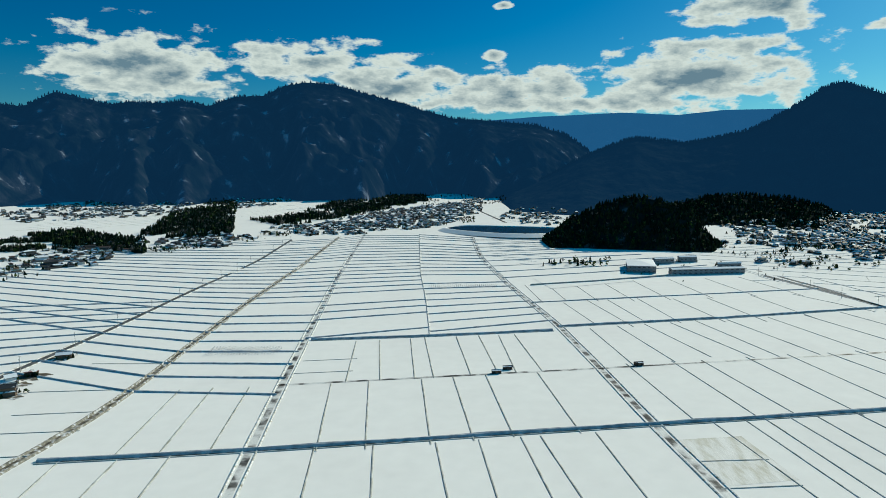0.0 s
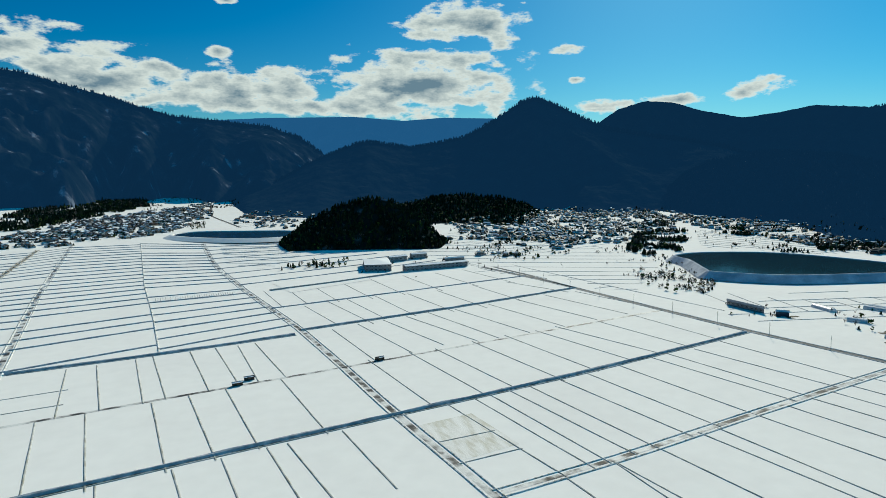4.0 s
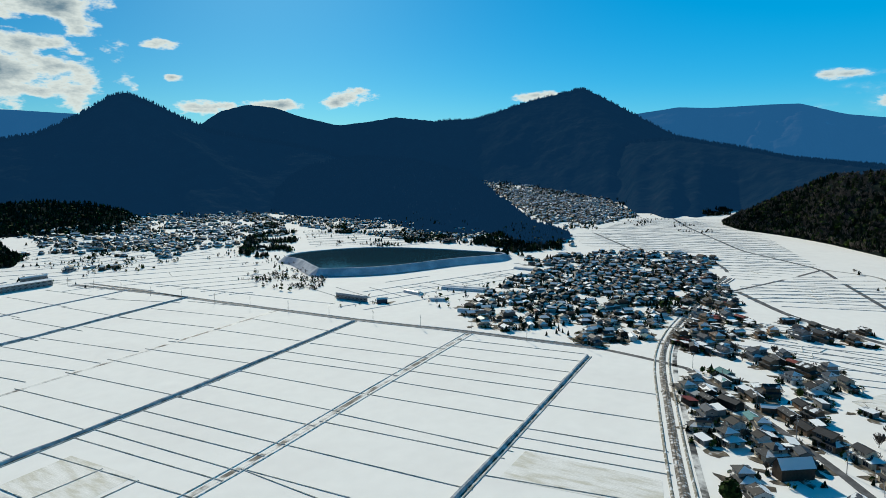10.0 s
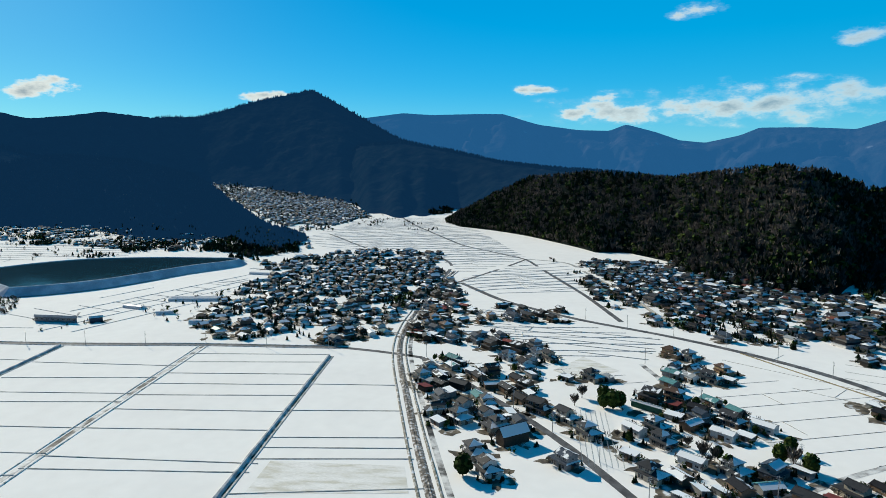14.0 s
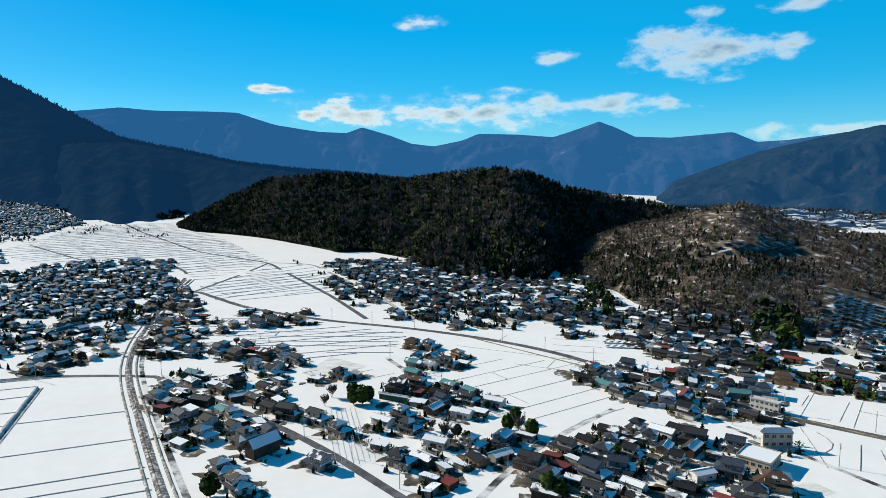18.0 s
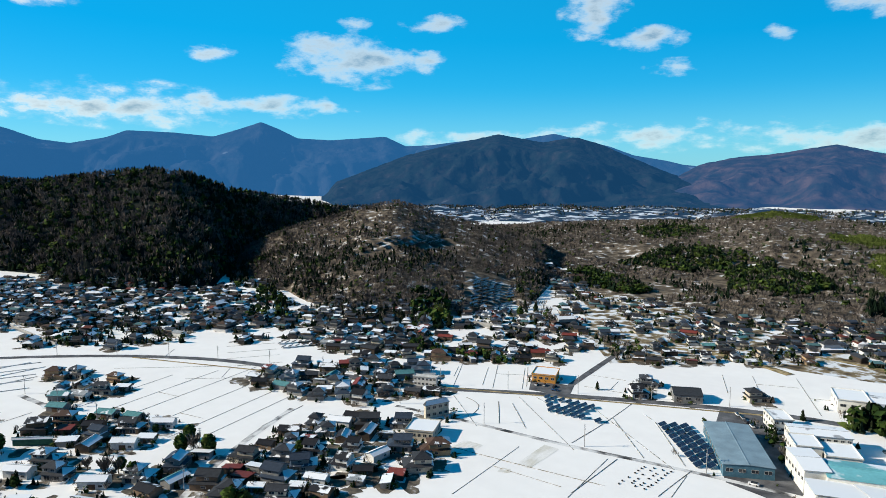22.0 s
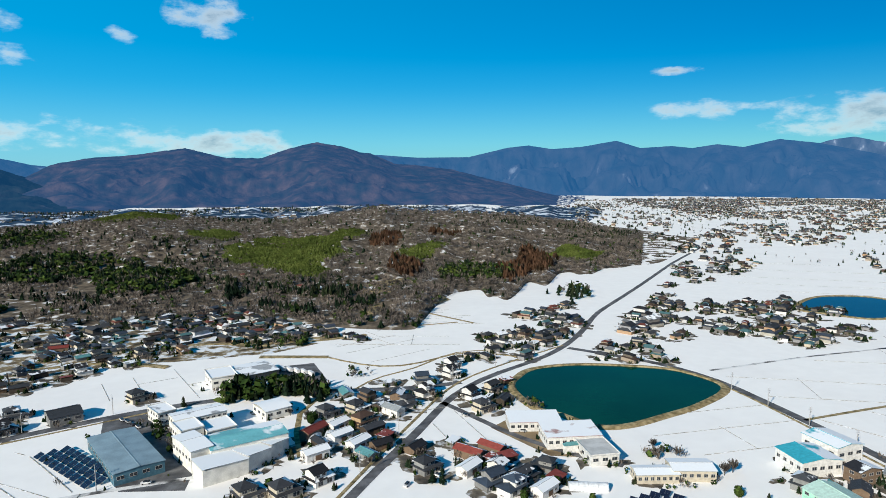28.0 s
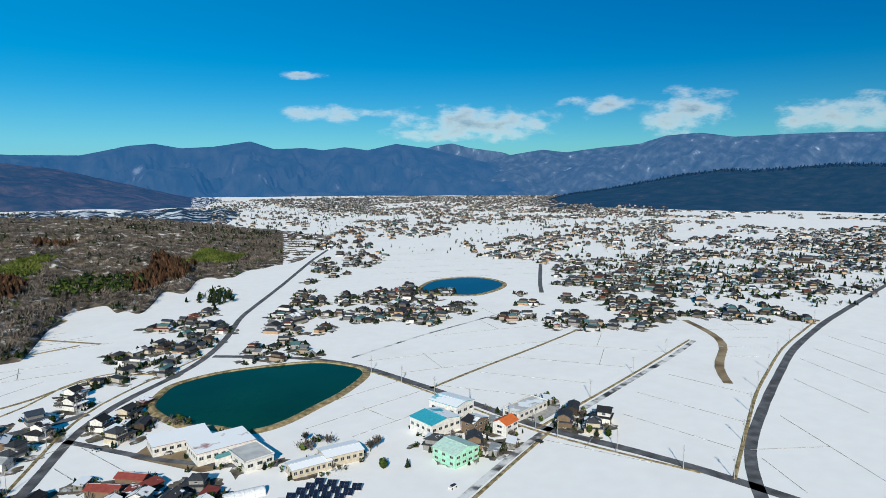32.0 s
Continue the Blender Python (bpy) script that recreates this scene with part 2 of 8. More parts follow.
SNOW = material("snow", [(0.835, 0.812, 0.785), (0.865, 0.845, 0.815), (0.85, 0.828, 0.80)], 0.012, 0.9, bump=0.05, bump_scale=0.7, specular=0.03, grain_share=0.2)
STUBBLE = material("stubble", [(0.60, 0.57, 0.49), (0.74, 0.72, 0.68), (0.82, 0.80, 0.77)], 0.25, 0.8, bump=0.4, bump_scale=1.5, ratio=(1, 0.25, 1))
DRYGRASS = material("dry_grass", [(0.12, 0.10, 0.05), (0.27, 0.21, 0.11), (0.40, 0.32, 0.18)], 0.3, 0.95, bump=0.5, bump_scale=2.0)
BUND = material("bund_grass_and_snow", [(0.30, 0.30, 0.26), (0.42, 0.42, 0.39), (0.56, 0.56, 0.54)], 0.15, 0.95, bump=0.3, bump_scale=1.5, specular=0.0)
# snow of ditch and terrace banks, their blue-grey shade put into the colour
DITCH_SHADE = material("shaded_ditch_snow", [(0.28, 0.30, 0.32), (0.40, 0.42, 0.45), (0.54, 0.56, 0.58)], 0.2, 0.95, bump=0.4, bump_scale=1.2, specular=0.0)
SNOWBANK = material("snow_bank", [(0.22, 0.21, 0.17), (0.42, 0.41, 0.37), (0.62, 0.61, 0.58), (0.78, 0.77, 0.75)], 0.45, 0.9, bump=0.4, bump_scale=1.5, spread=(0.30, 0.60), specular=0.05)
# dam face under snow; the blue of its shaded side is painted in
DAM_SHADE = material("shaded_dam_snow", [(0.36, 0.40, 0.46), (0.48, 0.51, 0.57), (0.62, 0.65, 0.69)], 0.06, 0.95, bump=0.3, bump_scale=0.5, specular=0.0)
BANK = material("bank", [(0.15, 0.15, 0.13), (0.26, 0.24, 0.20), (0.62, 0.64, 0.67)], 0.5, 0.95, bump=0.5, bump_scale=2.0)
STREAM = material("stream", [(0.05, 0.05, 0.045), (0.16, 0.14, 0.11), (0.60, 0.62, 0.64)], 0.20, 0.9, bump=0.5, bump_scale=1.0)
ASPHALT = material("asphalt", [(0.07, 0.07, 0.075), (0.11, 0.11, 0.115), (0.16, 0.16, 0.165)], 0.15, 0.8, bump=0.1)
SLUSH = material("slush_road", [(0.05, 0.05, 0.052), (0.16, 0.155, 0.15), (0.52, 0.51, 0.50), (0.72, 0.71, 0.69)], 0.10, 0.7, bump=0.2, spread=(0.36, 0.58))
CONCRETE = material("concrete", [(0.30, 0.30, 0.29), (0.42, 0.41, 0.39)], 0.5, 0.85, bump=0.1)
BALLAST = material("ballast", [(0.10, 0.09, 0.08), (0.20, 0.18, 0.16), (0.62, 0.63, 0.65)], 0.5, 0.95, bump=0.4, bump_scale=3.0)
STEEL = material("steel", [(0.20, 0.19, 0.18), (0.32, 0.31, 0.30)], 1.0, 0.4, 0.9)
GALVANISED = material("galvanised", [(0.40, 0.41, 0.42), (0.52, 0.53, 0.54)], 1.0, 0.5, 0.7)
GARDEN = material("garden_ground", [(0.05, 0.045, 0.035), (0.13, 0.10, 0.065), (0.24, 0.19, 0.11), (0.70, 0.72, 0.74)], 0.09, 0.95, bump=0.5, bump_scale=0.8, spread=(0.34, 0.56))
YARD = material("trodden_yard", [(0.05, 0.047, 0.043), (0.10, 0.088, 0.072), (0.17, 0.145, 0.11), (0.70, 0.72, 0.75)], 0.16, 0.95, bump=0.3, spread=(0.34, 0.66))
EARTH = material("earth", [(0.14, 0.10, 0.06), (0.24, 0.18, 0.11), (0.34, 0.27, 0.17)], 0.06, 0.95, bump=0.4)
WOODFLOOR = material("wood_floor", [(0.055, 0.048, 0.040), (0.11, 0.092, 0.072), (0.17, 0.14, 0.105), (0.66, 0.66, 0.66)], 0.09, 0.95, bump=0.8, bump_scale=0.3, spread=(0.34, 0.68), specular=0.0)
FOREST = material("conifer_forest", [(0.006, 0.011, 0.011), (0.014, 0.021, 0.019), (0.032, 0.034, 0.03), (0.16, 0.18, 0.21)], 0.030, 0.95, bump=1.0, bump_scale=0.05, spread=(0.36, 0.80), specular=0.0, deep=4)
# nearer mountains: a weak blue emission paints the haze over dark forest
MOUNTAIN_HAZE = material("hazy_mountain_forest", [(0.003, 0.007, 0.009), (0.006, 0.011, 0.013), (0.010, 0.014, 0.016), (0.035, 0.042, 0.052)], 0.022, 0.95, bump=1.0, bump_scale=0.03, spread=(0.38, 0.86), emit=((0.016, 0.075, 0.20), 0.27), specular=0.0, deep=9)
STREAKED_HAZE = material("hazy_streaked_forest", [(0.003, 0.007, 0.009), (0.006, 0.011, 0.013), (0.018, 0.023, 0.028), (0.26, 0.29, 0.34)], 0.020, 0.95, bump=1.0, bump_scale=0.03, spread=(0.38, 0.76), emit=((0.016, 0.075, 0.20), 0.27), specular=0.0, deep=9, ratio=(1, 1, 0.3))
# woods of the middle distance, with bluish haze put in as emission
FARWOOD_HAZE = material("hazy_far_forest", [(0.006, 0.012, 0.013), (0.012, 0.018, 0.019), (0.022, 0.023, 0.024), (0.10, 0.11, 0.13)], 0.016, 0.95, bump=1.0, bump_scale=0.022, spread=(0.35, 0.86), emit=((0.025, 0.12, 0.30), 0.30), specular=0.0, deep=16)
BROWNWOOD_HAZE = material("hazy_brown_forest", [(0.008, 0.013, 0.015), (0.018, 0.018, 0.019), (0.034, 0.026, 0.026), (0.055, 0.038, 0.035)], 0.014, 0.95, bump=1.0, bump_scale=0.022, emit=((0.040, 0.13, 0.33), 0.38), specular=0.0, deep=16)
# the far ranges emit blue, which stands for the haze in front of them
HAZE = material("hazy_far_range", [(0.010, 0.015, 0.020), (0.018, 0.021, 0.025), (0.028, 0.029, 0.034), (0.16, 0.18, 0.21)], 0.010, 0.95, bump=1.0, bump_scale=0.012, spread=(0.36, 0.84), emit=((0.035, 0.16, 0.40), 0.52), specular=0.0, deep=26, ratio=(1, 1, 0.4))
HAZE_SNOW = material("hazy_snowy_range", [(0.02, 0.026, 0.032), (0.035, 0.04, 0.048), (0.06, 0.07, 0.085), (0.36, 0.38, 0.42)], 0.018, 0.95, bump=1.0, bump_scale=0.012, spread=(0.40, 0.80), emit=((0.045, 0.16, 0.38), 0.50), specular=0.0, deep=26, ratio=(1, 1, 0.25))

# groves and snow patches; the blue emission imitates haze over the valley
VALLEYWOOD_HAZE = material("hazy_valley_groves", [(0.015, 0.024, 0.026), (0.05, 0.05, 0.05), (0.50, 0.53, 0.57), (0.62, 0.65, 0.68)], 0.016, 0.95, bump=1.0, bump_scale=0.03, spread=(0.46, 0.66), emit=((0.03, 0.12, 0.30), 0.20), specular=0.0, deep=1.5)


def water_material(name, deep, rough=0.06):
    m = material(name, [deep, tuple(v * 1.3 for v in deep)], 0.02, rough, bump=0.06, bump_scale=0.8, specular=0.06)
    return m


WATER_GREEN = water_material("green_water", (0.004, 0.040, 0.022))
WATER_BLUE = water_material("blue_water", (0.01, 0.04, 0.075))
WATER_DARK = water_material("dark_water", (0.008, 0.022, 0.022))


def part(name, bm, mat, parent=None, label=""):
    """Links a bmesh, or a mesh, as one object, under parent if there is one."""
    if isinstance(bm, bmesh.types.BMesh):
        me = bpy.data.meshes.new(name)
        bm.to_mesh(me)
        bm.free()
    else:
        me = bm
    for mm in mat if isinstance(mat, (list, tuple)) else [mat]:
        if mm.name not in me.materials:
            me.materials.append(mm)
    ob = new(name, me)
    if parent:
        ob.parent = parent
    if label:
        ob["label"] = label
    return ob


def mesh_from(name, verts, faces):
    me = bpy.data.meshes.new(name)
    me.from_pydata(verts, [], faces)
    me.update()
    return me


def array_mesh(name, verts, faces):
    """A mesh from numpy arrays; faces all have the same number of corners."""
    me = bpy.data.meshes.new(name)
    k = faces.shape[1]
    me.vertices.add(len(verts))
    me.vertices.foreach_set("co", np.ascontiguousarray(verts, np.float32).ravel())
    me.loops.add(faces.size)
    me.loops.foreach_set("vertex_index", np.ascontiguousarray(faces, np.int32).ravel())
    me.polygons.add(len(faces))
    me.polygons.foreach_set("loop_start", np.arange(0, faces.size, k, dtype=np.int32))
    me.update(calc_edges=True)
    me.validate()
    return me


# ---- the lie of the land ----
def smooth(x, a, b):
    t = np.clip((x - a) / (b - a), 0, 1)
    return t * t * (3 - 2 * t)


def base(x, y):
    """Height of the valley floor: flat round the middle, rising to the south."""
    x, y = np.asarray(x, float), np.asarray(y, float)
    d = np.hypot(x, y)
    b = np.degrees(np.arctan2(x, y))
    b = np.where(b < -120, b + 360, b)
    south = smooth(b, -110, -60) * (1 - smooth(b, 100, 128))
    up = np.exp(-((b - 63) / 7.0) ** 2)
    return 0.02 * np.maximum(0, d - 900) * south + 0.030 * np.maximum(0, d - 1350) * up


def grain2(x, y, seed=0):
    """Value noise over the plane, 0 to 1."""
    xi, yi = np.floor(x).astype(np.int64), np.floor(y).astype(np.int64)
    fx, fy = x - xi, y - yi
    fx, fy = fx * fx * (3 - 2 * fx), fy * fy * (3 - 2 * fy)

    def h(i, j):
        k = (i * 374761393 + j * 668265263 + seed * 974711) & 0x7FFFFFFF
        k = ((k ^ (k >> 13)) * 1274126177) & 0x7FFFFFFF
        return ((k ^ (k >> 16)) & 0xFFFF) / 65535.0
    return (h(xi, yi) * (1 - fx) + h(xi + 1, yi) * fx) * (1 - fy) + (h(xi, yi + 1) * (1 - fx) + h(xi + 1, yi + 1) * fx) * fy


def fractal(x, y, octaves=5, seed=0, ridged=False):
    total, amp, top = 0.0, 1.0, 0.0
    for o in range(octaves):
        v = grain2(x * 2 ** o, y * 2 ** o, seed + o)
        if ridged:
            v = 1 - np.abs(2 * v - 1)
        total, top, amp = total + v * amp, top + amp, amp * 0.5
    return total / top


def patchy(x, y, size, seed=0):
    """Soft noise over the plane at one place, about 0.2 to 0.8."""
    return 0.5 + 0.35 * noise.noise(Vector((x / size, y / size, seed * 1.7))) + 0.18 * noise.noise(Vector((x / size * 2.1, y / size * 2.1, seed * 1.7 + 9)))


def along(v, b):
    """A constant, or knots (bearing, value), at the bearings b."""
    if isinstance(v, (int, float)):
        return np.full_like(b, float(v))
    return np.interp(b, [k[0] for k in v], [k[1] for k in v])


# the ground: one sheet out to the horizon
rings = np.concatenate([[0.0], np.geomspace(0.5, 4930, 170)])
turns = np.linspace(0, 2 * np.pi, 481)[:-1]
rr, aa = np.meshgrid(rings[1:], turns, indexing="ij")
gx, gy = rr * np.sin(aa), rr * np.cos(aa)
gv = np.concatenate([[[0, 0, 0]], np.stack([gx, gy, base(gx, gy)], -1).reshape(-1, 3)])
ri, ai = np.meshgrid(np.arange(len(rings) - 2), np.arange(480), indexing="ij")
q = 1 + ri * 480 + ai
q2 = 1 + ri * 480 + (ai + 1) % 480
gf = np.stack([q, q + 480, q2 + 480, q2], -1).reshape(-1, 4)
me = array_mesh("ground", gv, gf[:, ::-1])
me.shade_smooth()
tagged(part("ground", me, SNOW), "snow-covered valley floor and fields", "ground", kind="structure")

UPLANDS = {}


def upland(name, crest, dist, foot, mat, label, rough=0.10, step=0.16, rows=46, wave=220.0, seed=0, power=1.1, kind="structure", category="mountain", fuzz=2.0, ends=(1.6, 1.6), wobble=0.05):
    """A hill or range: crest holds (bearing, height in metres), dist and foot how far off its crest and its foot lie."""
    b0, b1 = crest[0][0] - ends[0], crest[-1][0] + ends[1]
    b = np.arange(b0, b1 + step, step)
    top = along(crest, b)
    edge = smooth(b, b0, b0 + ends[0]) * (1 - smooth(b, b1 - ends[1], b1))
    k = np.array([0.25, 0.5, 0.25])
    top[1:-1] = np.convolve(top, k, "valid")
    d1, d0 = along(dist, b), along(foot, b)
    d0 = d0 + wobble * 6 * (d1 - d0) * (fractal(b * d0 / 9000 + 3, b * 0 + seed, 2, seed) - 0.5)
    d0 = np.where(edge < 1, d0 + (d1 - d0) * 0.6 * (1 - edge), d0)
    s = np.concatenate([np.linspace(0, 1, rows), np.linspace(1, 1.5, 10)[1:]])
    S, B = np.meshgrid(s, b, indexing="ij")
    D = d0[None] + (d1 - d0)[None] * S
    X, Y = D * np.sin(np.radians(B)), D * np.cos(np.radians(B))
    floor_z = base(X, Y)
    fall = np.where(S <= 1, np.clip(S, 0, 1) ** power, 1 - (np.maximum(S - 1, 0) / 0.5) ** 1.5 * 0.6)
    window = np.where(S <= 1, np.sin(np.pi * np.clip(S, 0, 1) ** 0.9), 0.0)
    relief = fractal(X / wave + 9, Y / wave + 5, 5, seed, True) - 0.62
    rise = np.maximum(top[None] - floor_z, 0) * edge[None]
    shape = fall + rough * 3.2 * window * relief
    shape = np.where(S < 1, np.clip(shape, 0.25 * fall, 0.22 + 0.76 * S), shape)
    Z = floor_z + rise * shape
    Z += fuzz * (fractal(X / 14, Y / 14, 2, seed + 3) - 0.5) * np.clip(S * 5, 0, 1)
    Z = np.where(S == 0, floor_z - 3, Z)
    nb, ns = len(b), len(s)
    v = np.stack([X, Y, Z], -1).reshape(-1, 3)
    i, j = np.meshgrid(np.arange(ns - 1), np.arange(nb - 1), indexing="ij")
    f = np.stack([i * nb + j, i * nb + j + 1, (i + 1) * nb + j + 1, (i + 1) * nb + j], -1).reshape(-1, 4)
    me = array_mesh(name, v, f[:, ::-1])
    me.shade_smooth()
    UPLANDS[name] = (b, s, d0, d1, Z)
    return tagged(part(name, me, mat), label, category, kind=kind)


def height(x, y, name=None):
    """Height of the ground, or of the upland called name, at a place."""
    d, b = math.hypot(x, y), math.degrees(math.atan2(x, y))
    z = float(base(x, y)) if d > 900 else 0.0
    b += 360 if b < -60 else 0
    for key, (bs, s, d0, d1, Z) in UPLANDS.items():
        if name and key != name:
            continue
        if bs[0] <= b <= bs[-1]:
            j = min(int((b - bs[0]) / (bs[1] - bs[0])), len(bs) - 1)
            q = (d - d0[j]) / (d1[j] - d0[j])
            if 0 <= q <= 1.5:
                z = max(z, float(np.interp(q, s, Z[:, j])))
    return z


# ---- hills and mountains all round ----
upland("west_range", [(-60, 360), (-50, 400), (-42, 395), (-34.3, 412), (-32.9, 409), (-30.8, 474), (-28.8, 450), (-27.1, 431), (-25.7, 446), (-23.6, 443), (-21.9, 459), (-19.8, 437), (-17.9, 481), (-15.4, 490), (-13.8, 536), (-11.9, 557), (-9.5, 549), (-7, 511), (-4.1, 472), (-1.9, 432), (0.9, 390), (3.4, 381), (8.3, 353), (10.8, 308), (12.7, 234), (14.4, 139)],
       3150, 2450, STREAKED_HAZE, "dark wooded mountain range with thin snow", rough=0.20, wave=330.0, seed=1, power=0.95, rows=70, fuzz=6, wobble=0.20)
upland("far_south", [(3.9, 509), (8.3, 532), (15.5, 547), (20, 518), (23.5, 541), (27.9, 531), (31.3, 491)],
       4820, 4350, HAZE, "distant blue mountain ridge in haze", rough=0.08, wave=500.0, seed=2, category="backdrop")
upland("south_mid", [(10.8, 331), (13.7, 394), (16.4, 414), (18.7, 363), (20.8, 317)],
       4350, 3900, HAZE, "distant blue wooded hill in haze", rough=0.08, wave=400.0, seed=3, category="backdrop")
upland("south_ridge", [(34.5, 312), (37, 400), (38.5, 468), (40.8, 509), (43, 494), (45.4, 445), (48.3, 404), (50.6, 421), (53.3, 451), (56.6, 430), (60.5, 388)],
       3650, 3100, MOUNTAIN_HAZE, "dark wooded mountain ridge", rough=0.08, wave=420.0, seed=5, fuzz=6)
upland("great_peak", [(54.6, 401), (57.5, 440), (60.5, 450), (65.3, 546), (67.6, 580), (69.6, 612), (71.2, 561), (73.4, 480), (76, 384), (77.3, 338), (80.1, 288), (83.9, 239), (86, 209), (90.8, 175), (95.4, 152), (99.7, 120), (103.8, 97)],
       3750, [(54, 3150), (60, 3150), (63, 2900), (67.3, 2700), (72, 2300), (84, 2300), (104, 2300)], MOUNTAIN_HAZE, "high dark wooded peak", rough=0.08, wave=420.0, seed=6, rows=60, fuzz=6)
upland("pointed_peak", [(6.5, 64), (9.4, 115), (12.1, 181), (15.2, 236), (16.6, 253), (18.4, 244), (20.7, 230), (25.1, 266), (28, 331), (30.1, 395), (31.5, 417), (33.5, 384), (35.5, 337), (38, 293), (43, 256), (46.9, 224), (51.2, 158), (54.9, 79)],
       2500, 1850, MOUNTAIN_HAZE, "dark wooded mountain with a pointed peak", rough=0.07, wave=300.0, seed=4, rows=60, fuzz=5, power=1.2, wobble=0.10)
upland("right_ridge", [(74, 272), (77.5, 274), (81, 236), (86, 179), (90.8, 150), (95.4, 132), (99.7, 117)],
       [(74, 2950), (82, 2500), (92, 2050), (100, 1800)], [(72, 2250), (74.2, 1950), (77, 1735), (80.4, 1850), (82.3, 1950), (86.7, 1600), (92, 1560), (100, 1450)], MOUNTAIN_HAZE, "long dark wooded ridge", rough=0.10, wave=260.0, seed=21, ends=(4.5, 1.6))
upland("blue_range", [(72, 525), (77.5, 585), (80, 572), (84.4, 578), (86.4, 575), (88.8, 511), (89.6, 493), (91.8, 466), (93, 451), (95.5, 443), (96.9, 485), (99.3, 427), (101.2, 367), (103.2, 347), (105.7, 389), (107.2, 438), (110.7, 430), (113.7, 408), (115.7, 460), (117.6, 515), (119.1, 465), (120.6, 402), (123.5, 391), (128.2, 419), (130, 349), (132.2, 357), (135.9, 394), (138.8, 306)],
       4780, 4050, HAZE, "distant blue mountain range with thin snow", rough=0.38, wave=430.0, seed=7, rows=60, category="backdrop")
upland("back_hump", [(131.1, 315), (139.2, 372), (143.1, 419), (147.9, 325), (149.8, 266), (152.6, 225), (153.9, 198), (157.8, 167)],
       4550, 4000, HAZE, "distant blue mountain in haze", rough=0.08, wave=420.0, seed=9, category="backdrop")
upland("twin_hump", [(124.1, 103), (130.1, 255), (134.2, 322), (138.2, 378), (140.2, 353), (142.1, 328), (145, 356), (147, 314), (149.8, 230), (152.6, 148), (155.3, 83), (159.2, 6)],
       3900, 2600, FARWOOD_HAZE, "wooded mountain with two humps", rough=0.40, wave=520.0, seed=8, rows=70, fuzz=6)
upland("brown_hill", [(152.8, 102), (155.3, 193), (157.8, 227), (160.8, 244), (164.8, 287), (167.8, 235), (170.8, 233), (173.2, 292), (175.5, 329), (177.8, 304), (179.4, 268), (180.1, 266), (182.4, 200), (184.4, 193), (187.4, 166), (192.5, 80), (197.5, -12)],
       3900, 2800, BROWNWOOD_HAZE, "brown leafless wooded mountain", rough=0.36, wave=520.0, seed=10, rows=70, fuzz=6)
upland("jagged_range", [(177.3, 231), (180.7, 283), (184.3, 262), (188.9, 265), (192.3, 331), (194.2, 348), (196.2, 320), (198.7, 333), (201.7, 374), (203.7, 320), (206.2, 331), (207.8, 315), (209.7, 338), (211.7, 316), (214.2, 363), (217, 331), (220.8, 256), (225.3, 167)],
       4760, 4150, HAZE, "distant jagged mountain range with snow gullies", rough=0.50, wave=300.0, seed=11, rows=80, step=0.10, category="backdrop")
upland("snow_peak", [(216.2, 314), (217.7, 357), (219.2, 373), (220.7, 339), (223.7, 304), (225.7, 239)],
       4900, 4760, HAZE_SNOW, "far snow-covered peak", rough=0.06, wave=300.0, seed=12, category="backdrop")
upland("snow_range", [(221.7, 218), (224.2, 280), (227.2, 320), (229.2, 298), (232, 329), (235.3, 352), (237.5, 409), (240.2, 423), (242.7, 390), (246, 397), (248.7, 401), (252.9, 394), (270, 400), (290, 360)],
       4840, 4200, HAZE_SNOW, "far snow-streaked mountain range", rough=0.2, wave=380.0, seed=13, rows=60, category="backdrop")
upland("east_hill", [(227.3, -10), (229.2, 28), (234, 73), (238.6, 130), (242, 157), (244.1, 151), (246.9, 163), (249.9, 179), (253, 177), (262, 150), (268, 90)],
       3400, 2550, FARWOOD_HAZE, "low dark wooded hill across the plain", rough=0.09, wave=300.0, seed=14)
upland("wood_rise", [(19.1, 31), (22.5, 61), (25.4, 66), (28.4, 59), (30.4, 42)],
       1850, 1500, FOREST, "low wooded rise", rough=0.06, wave=160.0, seed=16)
upland("wood_knoll", [(9.7, 15), (11.3, 44), (14.1, 71), (16.8, 85), (19.1, 77), (21.5, 53), (23, 11)],
       1180, 1070, FOREST, "small dark wooded knoll", rough=0.05, wave=90.0, seed=17, ends=(0.8, 0.8))
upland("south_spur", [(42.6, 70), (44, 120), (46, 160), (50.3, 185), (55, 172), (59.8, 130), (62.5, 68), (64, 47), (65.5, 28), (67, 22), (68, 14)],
       [(39, 2100), (52, 2000), (60, 1850), (62.5, 1650), (64, 1450), (65.5, 1300), (68, 1260)], [(39, 2000), (42.4, 1900), (47.4, 1680), (52.5, 1520), (56.6, 1270), (62.6, 1290), (64.6, 1110), (66, 1100), (68.5, 1180)], MOUNTAIN_HAZE, "dark wooded spur above the village", rough=0.08, wave=220.0, seed=18, rows=60, ends=(1.6, 0.8))
upland("forest_hill", [(82.9, 37), (85.8, 82), (88.8, 120), (93.8, 130), (96.8, 127), (100.4, 118), (103.9, 129), (108.8, 139), (111.7, 131), (115.1, 101), (118.3, 89), (122.6, 71), (126.8, 48)],
       [(83, 1620), (91, 1420), (97, 1300), (110, 1160), (117, 1250), (127, 1300)], [(83, 1450), (86.7, 1335), (91.2, 1185), (94.6, 1060), (97.3, 1065), (100.5, 990), (103.8, 845), (107.8, 790), (112.9, 800), (115, 930), (117.5, 1120), (127, 1100)], FOREST, "dark wooded hill behind the houses", rough=0.20, wave=210.0, seed=19, rows=60)
